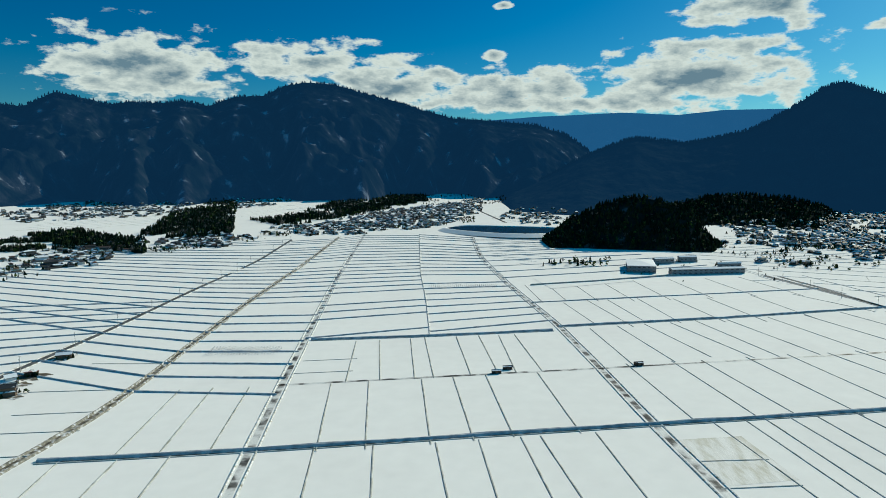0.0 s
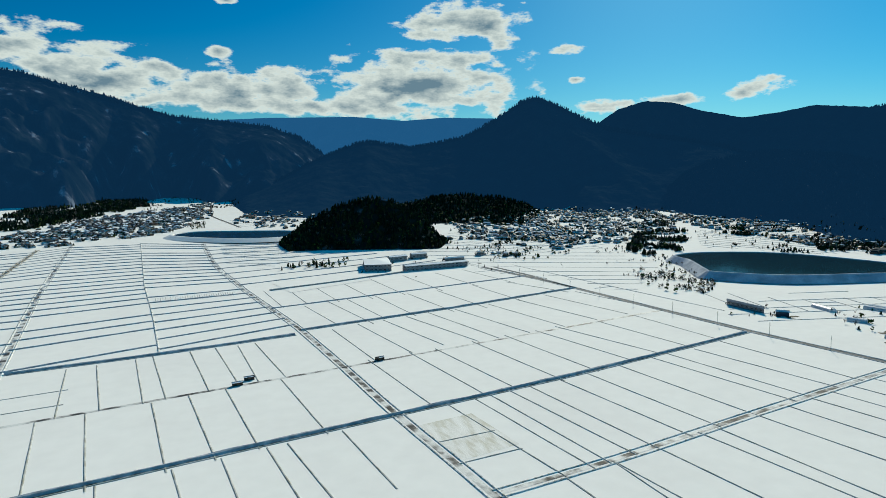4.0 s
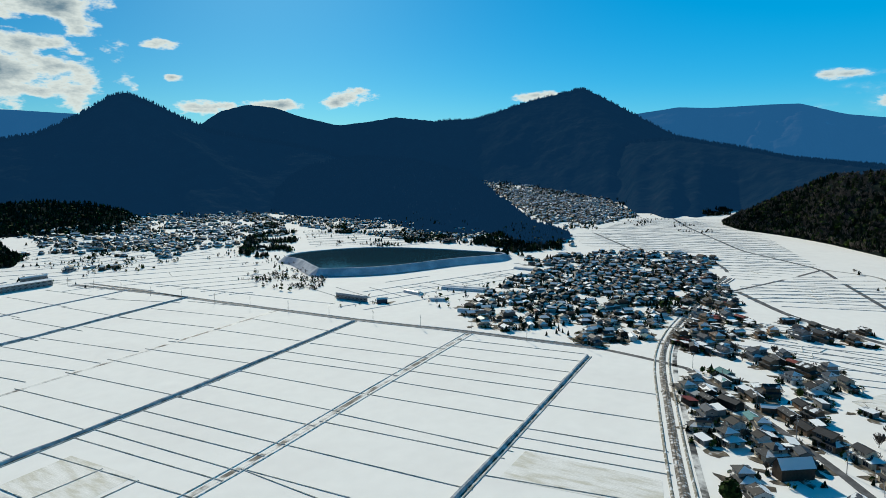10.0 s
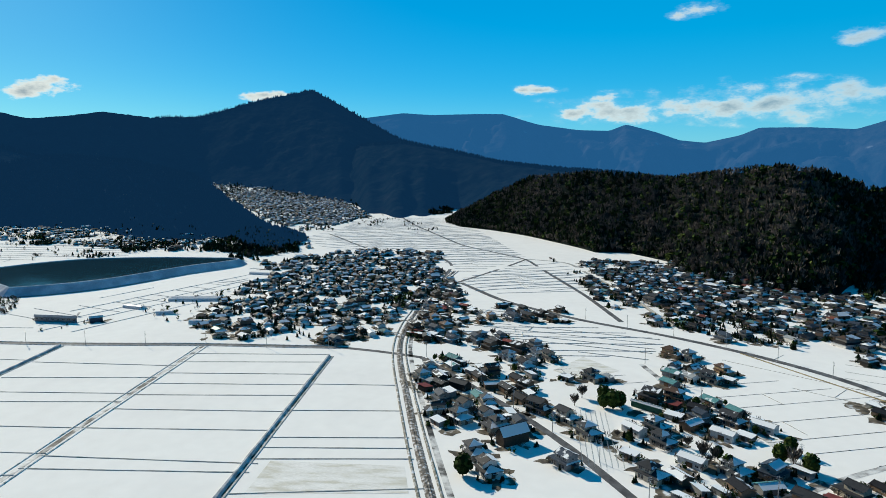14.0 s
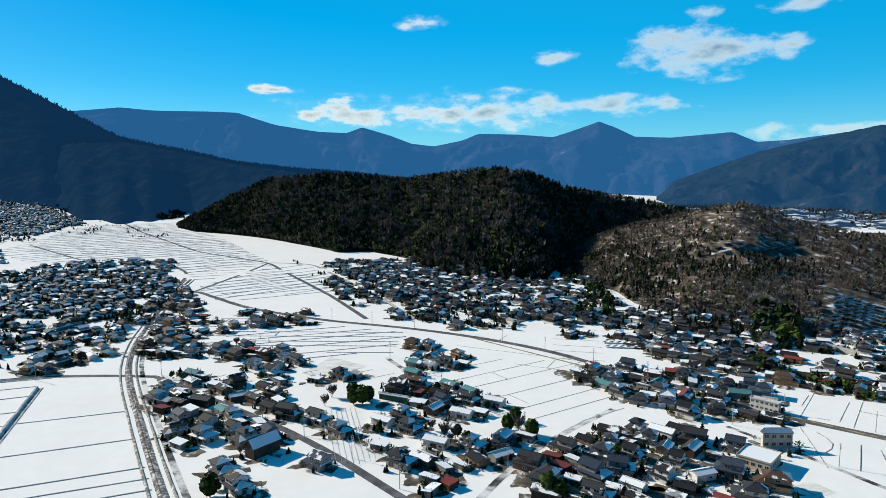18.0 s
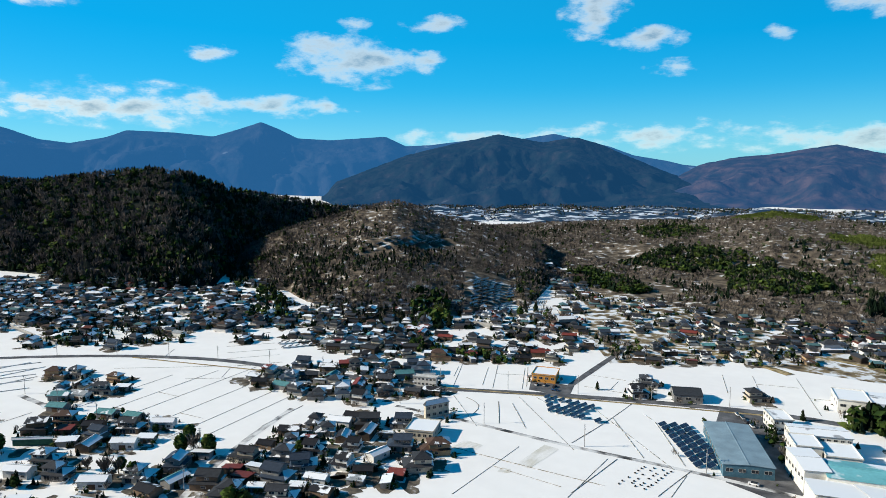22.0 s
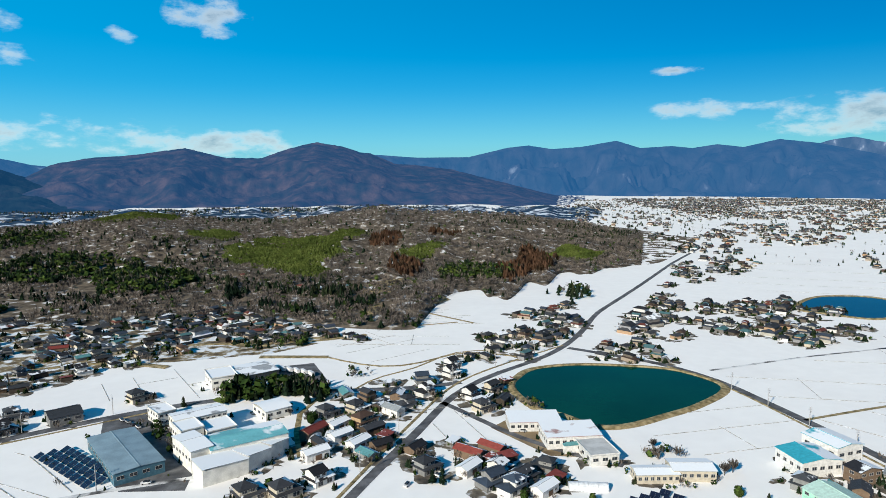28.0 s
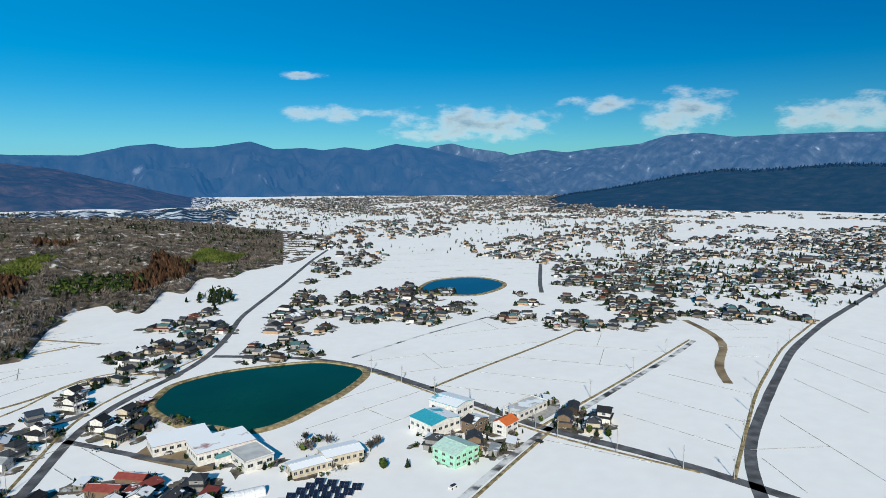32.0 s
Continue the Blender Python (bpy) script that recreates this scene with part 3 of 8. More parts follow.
upland("solar_hill", [(116.2, 24), (119.1, 48), (124, 68), (126, 80), (129.1, 90), (131.1, 80), (133.1, 66), (136.7, 53), (140.7, 36)],
       980, [(116, 850), (121, 640), (126, 570), (136, 560), (141, 640)], WOODFLOOR, "brown leafless wooded hill", rough=0.12, wave=150.0, seed=20, rows=60, ends=(1.6, 4.0))
upland("woodland", [(137.9, 22), (143.4, 29), (147.7, 33), (150.7, 36), (155.7, 39), (158.8, 51), (160.8, 60), (163.9, 51), (168.4, 39), (173.3, 36), (178, 51), (181.4, 65), (182.5, 55), (185, 50), (186.7, 50), (189.7, 50), (190.7, 48), (193.6, 43), (198.6, 30), (203.7, 9), (205.3, -25)],
       1350, [(138, 860), (144, 780), (150, 720), (156, 680), (160, 640), (168, 600), (176, 590), (184, 590), (190, 640), (196, 780), (205.3, 1000)], WOODFLOOR, "low rolling mixed woodland", rough=0.25, wave=140.0, seed=22, rows=60, ends=(3, 3))

# low wooded rises on the far valley floor, added to darken its white band
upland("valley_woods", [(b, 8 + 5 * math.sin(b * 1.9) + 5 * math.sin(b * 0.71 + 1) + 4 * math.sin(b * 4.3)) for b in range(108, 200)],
       2350, 1750, VALLEYWOOD_HAZE, "low wooded rises on the valley floor", rough=0.2, wave=120.0, seed=31, rows=30, fuzz=7)

# ---- roads, ditches, bunds and water ----
def strip(name, pts, width, mat, lift=0.05, depth=0.0, label="", category="road", kind="structure", crown=0.0, step=14.0, follow=None):
    """A band along pts on the ground; depth turns it into a low bank with sloping sides."""
    path = []
    for (x0, y0), (x1, y1) in zip(pts, pts[1:]):
        n = max(1, int(math.hypot(x1 - x0, y1 - y0) / step))
        path += [(x0 + (x1 - x0) * i / n, y0 + (y1 - y0) * i / n) for i in range(n)]
    path.append(pts[-1])
    p = np.array(path, float)
    if len(pts) > 2:
        for _ in range(4):
            p[1:-1] = 0.25 * p[:-2] + 0.5 * p[1:-1] + 0.25 * p[2:]
    t = np.gradient(p, axis=0)
    t /= np.linalg.norm(t, axis=1)[:, None] + 1e-9
    nrm = np.stack([-t[:, 1], t[:, 0]], 1)
    rng = np.random.RandomState(int(abs(p[0, 0] * 7 + p[0, 1] * 13)) % 99991)
    w = width * (1 + 0.12 * (rng.rand(len(p)) - 0.5))
    z = base(p[:, 0], p[:, 1]) if follow is None else np.array([follow(*q) for q in p])
    verts = []
    prof = [(-0.5, lift), (0.5, lift)] if not depth else [(-0.5, -0.05), (-0.2, depth), (0.2, depth), (0.5, -0.05)]
    for k, (o, h) in enumerate(prof):
        hh = h if not depth or h < 0 else h * (1 + 0.5 * (rng.rand(len(p)) - 0.5))
        verts.append(np.column_stack([p + nrm * (w * o)[:, None], z + hh]))
    n, m = len(p), len(prof)
    v = np.concatenate(verts)
    f = [(k * n + i, (k + 1) * n + i, (k + 1) * n + i + 1, k * n + i + 1) for k in range(m - 1) for i in range(n - 1)]
    return v, [q[::-1] for q in f]


def band(name, pts, width, mat, label, category="road", lift=0.05, depth=0.0, kind="structure", parent=None):
    v, f = strip(name, pts, width, mat, lift, depth)
    ob = part(name, mesh_from(name, v.tolist(), f), mat, parent)
    return tagged(ob, label, category, kind=kind)


def joined(name, lines, width, mat, label, category, depth, kind="structure", reach=0.0):
    """Bands along several lines in one mesh; reach: how far each runs on past its ends."""
    vs, fs, k = [], [], 0
    for pts in lines:
        if reach:
            a, b = Vector(pts[0]), Vector(pts[-1])
            u = (b - a).normalized() * reach
            pts = [tuple(a - u), *pts[1:-1], tuple(b + u)]
        v, f = strip(name, pts, width, mat, depth=depth)
        vs.append(v)
        fs += [tuple(i + k for i in q) for q in f]
        k += len(v)
    if vs:
        return tagged(part(name, mesh_from(name, np.concatenate(vs).tolist(), fs), mat), label, category, kind=kind)


ROADS = []


def road(name, pts, width=4.0, mat=None, label="", lift=0.06):
    ROADS.append((pts, width))
    return band(name, pts, width, mat or ASPHALT, label, "road", lift)


def lerp(a, b, t):
    return (a[0] + (b[0] - a[0]) * t, a[1] + (b[1] - a[1]) * t)


def plots(a, b, n, cross=0, seed=1):
    """The bunds that part a block between the edges a and b into n plots, with some plots halved."""
    rng = random.Random(seed)
    lines = []
    for i in range(1, n):
        t = (i + rng.uniform(-0.16, 0.16)) / n
        lines.append([lerp(*a, t), lerp(*b, t + rng.uniform(-0.008, 0.008))])
    for _ in range(cross):
        i = rng.randrange(n)
        s = rng.uniform(0.35, 0.65)
        l = [lerp(lerp(*a, i / n), lerp(*b, i / n), s), lerp(lerp(*a, (i + 1) / n), lerp(*b, (i + 1) / n), s)]
        lines.append(l)
    joined("field_bund", lines, 1.5, SNOWBANK, "low snow-covered bunds between paddies", "field bund", 0.42)


def rungs(a, b, steps, seed=1, skip=0.08):
    """Bunds that run across between two field roads a and b, at the given shares of their length."""
    rng = random.Random(seed)

    def on(pts, t):
        d = [0.0]
        for p, q in zip(pts, pts[1:]):
            d.append(d[-1] + math.hypot(q[0] - p[0], q[1] - p[1]))
        s = t * d[-1]
        for i in range(len(pts) - 1):
            if s <= d[i + 1]:
                return lerp(pts[i], pts[i + 1], (s - d[i]) / (d[i + 1] - d[i]))
        return pts[-1]
    lines = []
    for t in steps:
        if rng.random() < skip:
            continue
        p, q = on(a, t), on(b, t)
        lines.append([p, q])
    joined("field_bund", lines, 2.2, DITCH_SHADE, "snow-covered terrace banks between paddies", "field bund", 0.85)


def inside(x, y, poly):
    c = False
    for (x0, y0), (x1, y1) in zip(poly, poly[1:] + poly[:1]):
        if (y0 > y) != (y1 > y) and x < (x1 - x0) * (y - y0) / (y1 - y0) + x0:
            c = not c
    return c


def paddies(poly, way, gap, seed=1, cross=0.3):
    """Bunds across a field of any outline: parallel to way (degrees to the right of +y), gap metres apart."""
    rng = random.Random(seed)
    u = Vector((math.sin(radians(way)), math.cos(radians(way))))
    v = Vector((u.y, -u.x))
    vals = [Vector(p).dot(v) for p in poly]
    lines, s = [], min(vals) + gap * rng.uniform(0.4, 1.0)
    while s < max(vals):
        hits = []
        for p, q in zip(poly, poly[1:] + poly[:1]):
            a, b = Vector(p).dot(v) - s, Vector(q).dot(v) - s
            if (a > 0) != (b > 0):
                hits.append(Vector(p).lerp(Vector(q), a / (a - b)))
        hits.sort(key=lambda h: h.dot(u))
        for a, b in zip(hits[::2], hits[1::2]):
            lines.append([tuple(a), tuple(b)])
            if rng.random() < cross:
                m = a.lerp(b, rng.uniform(0.25, 0.75))
                lines.append([tuple(m), tuple(m + v * gap)])
        s += gap * rng.uniform(0.75, 1.25)
    south = sum(p[1] for p in poly) / len(poly) > -60
    joined("field_bund", lines, 0.85 if south else 0.45, SNOWBANK if south else BANK, "low snow-covered bunds between paddies", "field bund", 0.38 if south else 0.15)


# the big paddy plain: farm roads and ditches
FARM_WEST = [(-78, 120), (-88, 243), (-92, 286), (-99, 363), (-107, 460), (-136, 818), (-158, 1271)]
FARM_MAIN = [(122, 120), (114, 241), (108, 317), (104, 407), (97, 534), (76, 726), (57, 967), (55, 1215)]
FARM_LEFT = [(-290, 340), (-287, 409), (-282, 513), (-282, 721), (-275, 945), (-284, 1183)]
BROOK = [(-205, 200), (-196, 274), (-190, 307), (-189, 370), (-194, 478), (-199, 638), (-200, 843), (-201, 1224)]
EAST_EDGE = [(391, 828), (416, 643), (425, 478), (432, 367), (447, 260), (451, 200), (454, 150)]
ROAD_TWO = [(117, 217), (185, 223), (291, 238), (442, 257)]
MID = [(-11, 495), (-18, 640), (-30, 818), (-48, 1271)]
for pts, w in ((FARM_WEST, 3.6), (FARM_MAIN, 3.4), (ROAD_TWO, 3.0)):
    road("farm_road", pts, w, SLUSH, "slushy farm road between snow-covered paddies")
road("farm_road", FARM_LEFT, 5.0, ASPHALT, "dark wet farm road between snow-covered paddies")
road("farm_road", EAST_EDGE, 5.0, ASPHALT, "dark wet road at the edge of the paddies")
road("farm_road", [(-103, 380), (103, 410)], 3.0, SLUSH, "slushy farm road between snow-covered paddies")
road("farm_road", [(103, 410), (424, 460)], 3.0, SLUSH, "slushy farm road between snow-covered paddies")


def beside(pts, off):
    p = np.array(pts, float)
    t = np.gradient(p, axis=0)
    t /= np.linalg.norm(t, axis=1)[:, None]
    return [tuple(v) for v in (p + np.stack([-t[:, 1], t[:, 0]], 1) * off)]


def ditch(pts, width=1.0, label="narrow irrigation ditch with snowy banks"):
    band("irrigation_ditch", pts, width, STREAM, label, "ditch", 0.04)
    band("ditch_bank", beside(pts, 1.7), 2.6, DITCH_SHADE, "high snow-covered bank beside the ditch", "bank", depth=1.25)
    band("ditch_bank", beside(pts, -1.3), 1.4, BUND, "low snow-covered bank beside the ditch", "bank", depth=0.35)


for pts in ([(-186, 275), (-88, 286), (-7, 298), (108, 314), (240, 332), (427, 365)], [(125, 117), (239, 129), (312, 137), (430, 150)], [(-104, 485), (-11, 495), (90, 511)], [(97, 524), (250, 552), (420, 592)]):
    ditch(pts)
for pts in (FARM_WEST, FARM_MAIN, ROAD_TWO, FARM_LEFT, EAST_EDGE):
    for o in (-3.4, 3.2):
        band("road_verge", beside(pts, o), 1.3, SNOWBANK, "snowy grass verge along the farm road", "verge", depth=0.4)
band("brook", BROOK, 3.2, STREAM, "narrow winding brook with bare banks", "brook")
for o in (-2.4, 2.4):
    band("brook_bank", beside(BROOK, o), 2.0, BANK, "bank with dry reeds along the brook", "bank", depth=0.9)

# bunds of the big plain, plot by plot
joined("field_bund", [[(-62, 286), (-58, 243)], [(-34, 288), (-30, 243)], [(-4, 291), (1, 242)], [(17, 294), (21, 242)], [(38, 297), (43, 242)], [(48, 298), (55, 241)], [(76, 302), (81, 241)], [(-70, 379), (-61, 289)], [(-47, 382), (-38, 291)], [(-14, 386), (-7, 296)], [(6, 390), (14, 300)], [(27, 394), (34, 304)], [(61, 399), (68, 308)]], 1.1, BUND, "low snow-covered bunds between paddies", "field bund", 0.27, reach=3.5)
joined("field_bund", [[(-68, 479), (-62, 388)], [(-50, 481), (-41, 392)], [(-26, 485), (-19, 394)], [(-15, 489), (-7, 396)], [(10, 491), (17, 401)], [(28, 493), (35, 403)], [(44, 493), (47, 405)], [(57, 496), (64, 409)], [(-95, 431), (-65, 435)], [(-96, 403), (-64, 407)]], 1.1, BUND, "low snow-covered bunds between paddies", "field bund", 0.27, reach=3.5)
joined("field_bund", [[(-160, 369), (-154, 284)], [(-141, 372), (-134, 285)], [(-119, 373), (-111, 286)], [(-176, 275), (-173, 245)], [(-150, 275), (-148, 244)], [(-127, 278), (-124, 244)], [(-232, 333), (-189, 338)], [(-247, 370), (-189, 374)], [(-224, 308), (-190, 311)], [(-206, 281), (-195, 282)], [(-240, 427), (-191, 426)]], 1.1, BUND, "low snow-covered bunds between paddies", "field bund", 0.27, reach=3.5)
joined("field_bund", [[(124, 416), (131, 323)], [(157, 422), (166, 328)], [(178, 423), (188, 331)], [(212, 430), (223, 329)], [(244, 436), (254, 335)], [(275, 439), (291, 343)], [(298, 444), (320, 350)], [(342, 445), (353, 353)], [(386, 450), (389, 360)]], 1.1, BUND, "low snow-covered bunds between paddies", "field bund", 0.27, reach=3.5)
joined("field_bund", [[(140, 315), (151, 221)], [(158, 317), (167, 222)], [(169, 320), (177, 223)], [(183, 322), (193, 226)], [(198, 323), (207, 228)], [(222, 326), (232, 231)], [(245, 331), (254, 234)], [(275, 336), (284, 240)], [(308, 340), (322, 244)], [(325, 343), (336, 247)], [(352, 343), (366, 250)], [(386, 351), (392, 252)], [(119, 273), (143, 274)], [(117, 248), (145, 250)]], 1.1, BUND, "low snow-covered bunds between paddies", "field bund", 0.27, reach=3.5)
joined("field_bund", [[(179, 218), (178, 173)], [(208, 222), (217, 128)], [(239, 227), (250, 130)], [(252, 227), (259, 130)], [(285, 232), (296, 137)], [(312, 234), (322, 140)], [(335, 237), (348, 143)], [(356, 240), (367, 146)], [(377, 242), (388, 149)], [(402, 247), (415, 154)], [(422, 252), (434, 157)]], 1.1, BUND, "low snow-covered bunds between paddies", "field bund", 0.27, reach=3.5)
joined("field_bund", [[(151, 213), (152, 187)], [(180, 217), (185, 167)]], 1.1, BUND, "low snow-covered bunds between paddies", "field bund", 0.27, reach=3.5)
joined("field_bund", [[(369, 143), (374, 93)], [(325, 133), (332, 79)], [(288, 131), (297, 68)], [(276, 132), (285, 64)], [(264, 128), (274, 61)], [(232, 123), (247, 51)]], 1.1, BUND, "low snow-covered bunds between paddies", "field bund", 0.27, reach=3.5)
joined("field_bund", [[(122, 514), (128, 415)], [(147, 523), (158, 427)], [(172, 529), (187, 438)], [(196, 533), (216, 435)], [(220, 540), (235, 438)], [(249, 543), (266, 442)], [(289, 551), (304, 448)], [(326, 559), (344, 457)], [(365, 570), (384, 464)], [(407, 571), (426, 467)]], 1.1, BUND, "low snow-covered bunds between paddies", "field bund", 0.27, reach=3.5)
joined("field_bund", [[(120, 620), (130, 532)], [(146, 633), (159, 526)], [(167, 633), (175, 540)], [(199, 638), (204, 539)], [(235, 637), (243, 541)], [(271, 640), (279, 542)], [(322, 654), (328, 549)], [(369, 657), (396, 578)], [(94, 721), (99, 627)], [(120, 732), (124, 641)], [(151, 729), (156, 633)], [(187, 742), (192, 632)], [(226, 751), (230, 639)], [(272, 755), (276, 644)], [(318, 758), (325, 653)], [(362, 768), (374, 654)]], 1.1, BUND, "low snow-covered bunds between paddies", "field bund", 0.27, reach=3.5)
rungs([(88, 625), (76, 726)], [(413, 690), (395, 800)], [0.0], 14, 0)
rungs(FARM_WEST[4:], MID, [i / 26 for i in range(1, 27)], 15)
rungs(MID, FARM_MAIN[4:], [0.02 + i / 24 for i in range(0, 24)], 16)
rungs(BROOK[3:], FARM_WEST[3:], [i / 30 for i in range(0, 30)], 17)
rungs(FARM_LEFT[1:], BROOK[3:], [i / 30 for i in range(0, 30)], 18)
rungs([(-700, 700), (-560, 1000), (-480, 1100)], FARM_LEFT[2:], [i / 20 for i in range(0, 21)], 19)
rungs([(-420, 330), (-560, 600)], [(-287, 409), (-282, 640)], [i / 9 for i in range(0, 10)], 20)
rungs(FARM_MAIN[5:], [(380, 830), (300, 980), (230, 1200)], [i / 10 for i in range(1, 10)], 21)
joined("field_bund", [MID], 1.6, SNOWBANK, "low snow-covered bunds between paddies", "field bund", 0.5)
# fields round the village, the ponds and the hills
paddies([(517, 72), (549, 33), (555, -35), (510, -98), (473, -82), (441, -4), (513, 49)], 174, 16, 30)
paddies([(427, -4), (421, -50), (399, -73), (420, -146), (398, -198), (352, -194), (328, -199), (292, -165), (315, -110), (368, -92), (407, -18)], 160, 18, 31)
paddies([(479, -119), (472, -163), (421, -188), (385, -204), (378, -169), (421, -142)], 40, 22, 32)
paddies([(1164, 414), (1544, 472), (1631, 313), (1256, 105), (988, 23), (819, 105), (1068, 180), (1048, 289)], 174, 26, 33)
paddies([(796, 102), (934, 22), (873, -25), (711, -78), (704, -7), (678, 41)], 164, 22, 34)
paddies([(414, -185), (383, -211), (486, -256), (473, -211)], 27, 18, 35)
paddies([(245, -225), (264, -256), (224, -291), (166, -311), (154, -296), (114, -266), (145, -248), (188, -241)], 120, 30, 36)
paddies([(211, -197), (182, -238), (112, -260), (97, -254), (176, -171)], 169, 34, 37)
paddies([(312, -287), (304, -306), (264, -336), (240, -295), (274, -266)], 142, 22, 38)
paddies([(311, -290), (263, -331), (238, -296), (275, -276)], 143, 24, 39)
paddies([(182, -400), (127, -441), (101, -377), (134, -364)], 152, 24, 40)
paddies([(228, -349), (210, -362), (193, -326), (213, -314)], 74, 20, 41)
paddies([(30, -485), (-6, -532), (-81, -493), (-52, -454), (-6, -467)], 97, 30, 42)
paddies([(-7, -595), (-56, -637), (-100, -565), (-28, -540)], 86, 26, 43)
paddies([(30, -489), (-8, -530), (-50, -477), (-27, -435), (8, -438)], 57, 26, 44)
paddies([(-6, -617), (-59, -607), (-100, -543), (-34, -529), (-4, -541)], 92, 30, 45)
paddies([(-13, -364), (-35, -372), (-52, -361), (-32, -322), (-14, -329)], 72, 20, 46)
paddies([(-23, -311), (-50, -344), (-78, -287), (-57, -289), (-27, -302)], 165, 18, 47)
paddies([(-133, -303), (-217, -347), (-224, -302), (-229, -267), (-181, -266), (-166, -249), (-151, -272)], 83, 28, 48)
paddies([(-237, -302), (-350, -323), (-415, -336), (-441, -270), (-416, -254), (-273, -243), (-242, -260)], 147, 42, 49)
paddies([(-227, -385), (-402, -423), (-404, -369), (-414, -341), (-237, -308)], 107, 40, 50)
paddies([(-444, -806), (-616, -918), (-743, -675), (-624, -566), (-548, -578), (-443, -647)], 114, 60, 51)
paddies([(-194, -200), (-229, -206), (-258, -154), (-197, -173)], 158, 40, 52)
paddies([(-257, -189), (-327, -221), (-409, -231), (-371, -173), (-267, -133)], 176, 38, 53)
paddies([(-277, -125), (-372, -154), (-363, -133), (-365, -102), (-292, -80), (-259, -114)], 34, 40, 54)
paddies([(-463, -186), (-569, -204), (-586, -170), (-392, -111), (-388, -158)], 30, 32, 55)
paddies([(-526, -294), (-587, -273), (-512, -228), (-426, -200), (-428, -217)], 131, 26, 56)
paddies([(465, 431), (628, 475), (771, 395), (853, 409), (689, 340), (552, 352), (469, 366)], 106, 28, 57)
paddies([(375, 777), (457, 781), (482, 583), (482, 455), (458, 376), (443, 464), (428, 649)], 175, 26, 58)
paddies([(504, 1167), (650, 1257), (700, 1147), (923, 1118), (733, 887), (527, 864), (440, 930)], 76, 26, 59)
paddies([(990, 988), (1182, 899), (1056, 624), (903, 652), (828, 811)], 162, 26, 60)
paddies([(-536, 1657), (-739, 2749), (-544, 2748), (-337, 2066), (-388, 1656)], 19, 30, 61)
paddies([(-895, 1314), (-1031, 1831), (-785, 1949), (-685, 1441)], 33, 34, 62)
paddies([(-718, 3634), (-329, 3602), (-226, 2726), (-412, 2533)], 69, 30, 63)
paddies([(111, 1630), (384, 1999), (522, 1984), (395, 1606), (154, 1483)], 52, 34, 64)
paddies([(82, 1213), (183, 1164), (197, 1018), (116, 883), (74, 966)], 116, 26, 65)
paddies([(1181, 468), (1636, 439), (1705, 237), (1185, 80), (984, 32), (907, 125), (1064, 265), (1040, 360)], 148, 26, 66)
paddies([(764, 105), (957, 31), (941, -32), (734, -80), (715, -2), (697, 71)], 149, 24, 67)
paddies([(577, 84), (626, 41), (545, 26), (540, -29), (519, -95), (441, -71), (504, 33)], 16, 16, 68)
# roads round the village and the plain
road("main_road", [(756, 97), (649, 39), (571, -36), (530, -97), (483, -148), (428, -191), (360, -217), (320, -246), (318, -229), (271, -263), (217, -304), (151, -346), (118, -364), (70, -378), (36, -380), (8, -381), (-29, -375), (-56, -386)], 6.5, ASPHALT, "wet grey two-lane road through the snow")
road("village_road", [(743, 123), (907, 128), (1034, 181), (1055, 297), (1279, 446)], 4.5, ASPHALT, "narrow asphalt road up the valley")
road("village_road", [(437, 85), (380, 42), (324, 1), (285, -22), (252, -37), (230, -48), (200, -66)], 4.5, ASPHALT, "narrow asphalt road between the houses")
road("village_road", [(454, 150), (446, 104), (437, 85)], 5, ASPHALT, "narrow asphalt road between the houses")
road("village_road", [(443, -68), (373, -84), (330, -114), (295, -114)], 3.5, SLUSH, "narrow lane between the houses")
road("village_road", [(230, -70), (252, -87), (273, -114), (298, -151), (310, -175)], 3.5, SLUSH, "narrow lane between the houses")
road("farm_road", [(273, -220), (231, -233), (174, -245), (114, -266), (86, -270), (60, -278)], 3.0, SLUSH, "snowy farm track")
road("valley_road", [(752, 105), (829, 76), (976, 24)], 4.5, ASPHALT, "narrow asphalt road across the paddies")
road("valley_road", [(1836, 436), (1467, 296), (1123, 141), (976, 24), (688, -48), (571, -70)], 5, ASPHALT, "straight valley road between paddies")
road("valley_road", [(976, 24), (953, -38), (797, -71), (650, -100), (560, -112)], 5, CONCRETE, "pale concrete channel road at the foot of the hill")
road("hill_road", [(225, -320), (241, -393), (250, -441), (290, -490), (345, -560), (430, -640), (520, -730)], 4.5, ASPHALT, "asphalt road climbing into the side valley")
road("diagonal_road", [(20, -225), (-1, -271), (-23, -310), (-46, -363), (-81, -405), (-117, -424), (-152, -467), (-183, -516), (-207, -564), (-249, -620), (-316, -710), (-444, -888), (-594, -1080)], 5.0, ASPHALT, "wet grey two-lane road past the pond")
road("east_road", [(-148, -456), (-173, -435), (-205, -405), (-222, -370), (-222, -352), (-228, -307), (-234, -260), (-234, -214), (-248, -183), (-258, -140), (-262, -100)], 6.0, ASPHALT, "wet grey road between snowy fields")
road("school_road", [(-40, -352), (-47, -344), (-62, -313), (-82, -282), (-100, -267), (-112, -262)], 4.0, ASPHALT, "narrow road past the school")
road("farm_road", [(-460, -262), (-405, -247), (-344, -236), (-282, -222), (-234, -214), (-194, -200), (-172, -193), (-140, -180)], 4.0, SLUSH, "farm road with grassy verges")
road("farm_road", [(-229, -302), (-276, -313), (-355, -328), (-418, -343)], 2.5, DRYGRASS, "grassy farm track between snowy fields")
road("farm_road", [(-225, -390), (-304, -411), (-409, -430)], 2.5, SLUSH, "farm track between snowy fields")
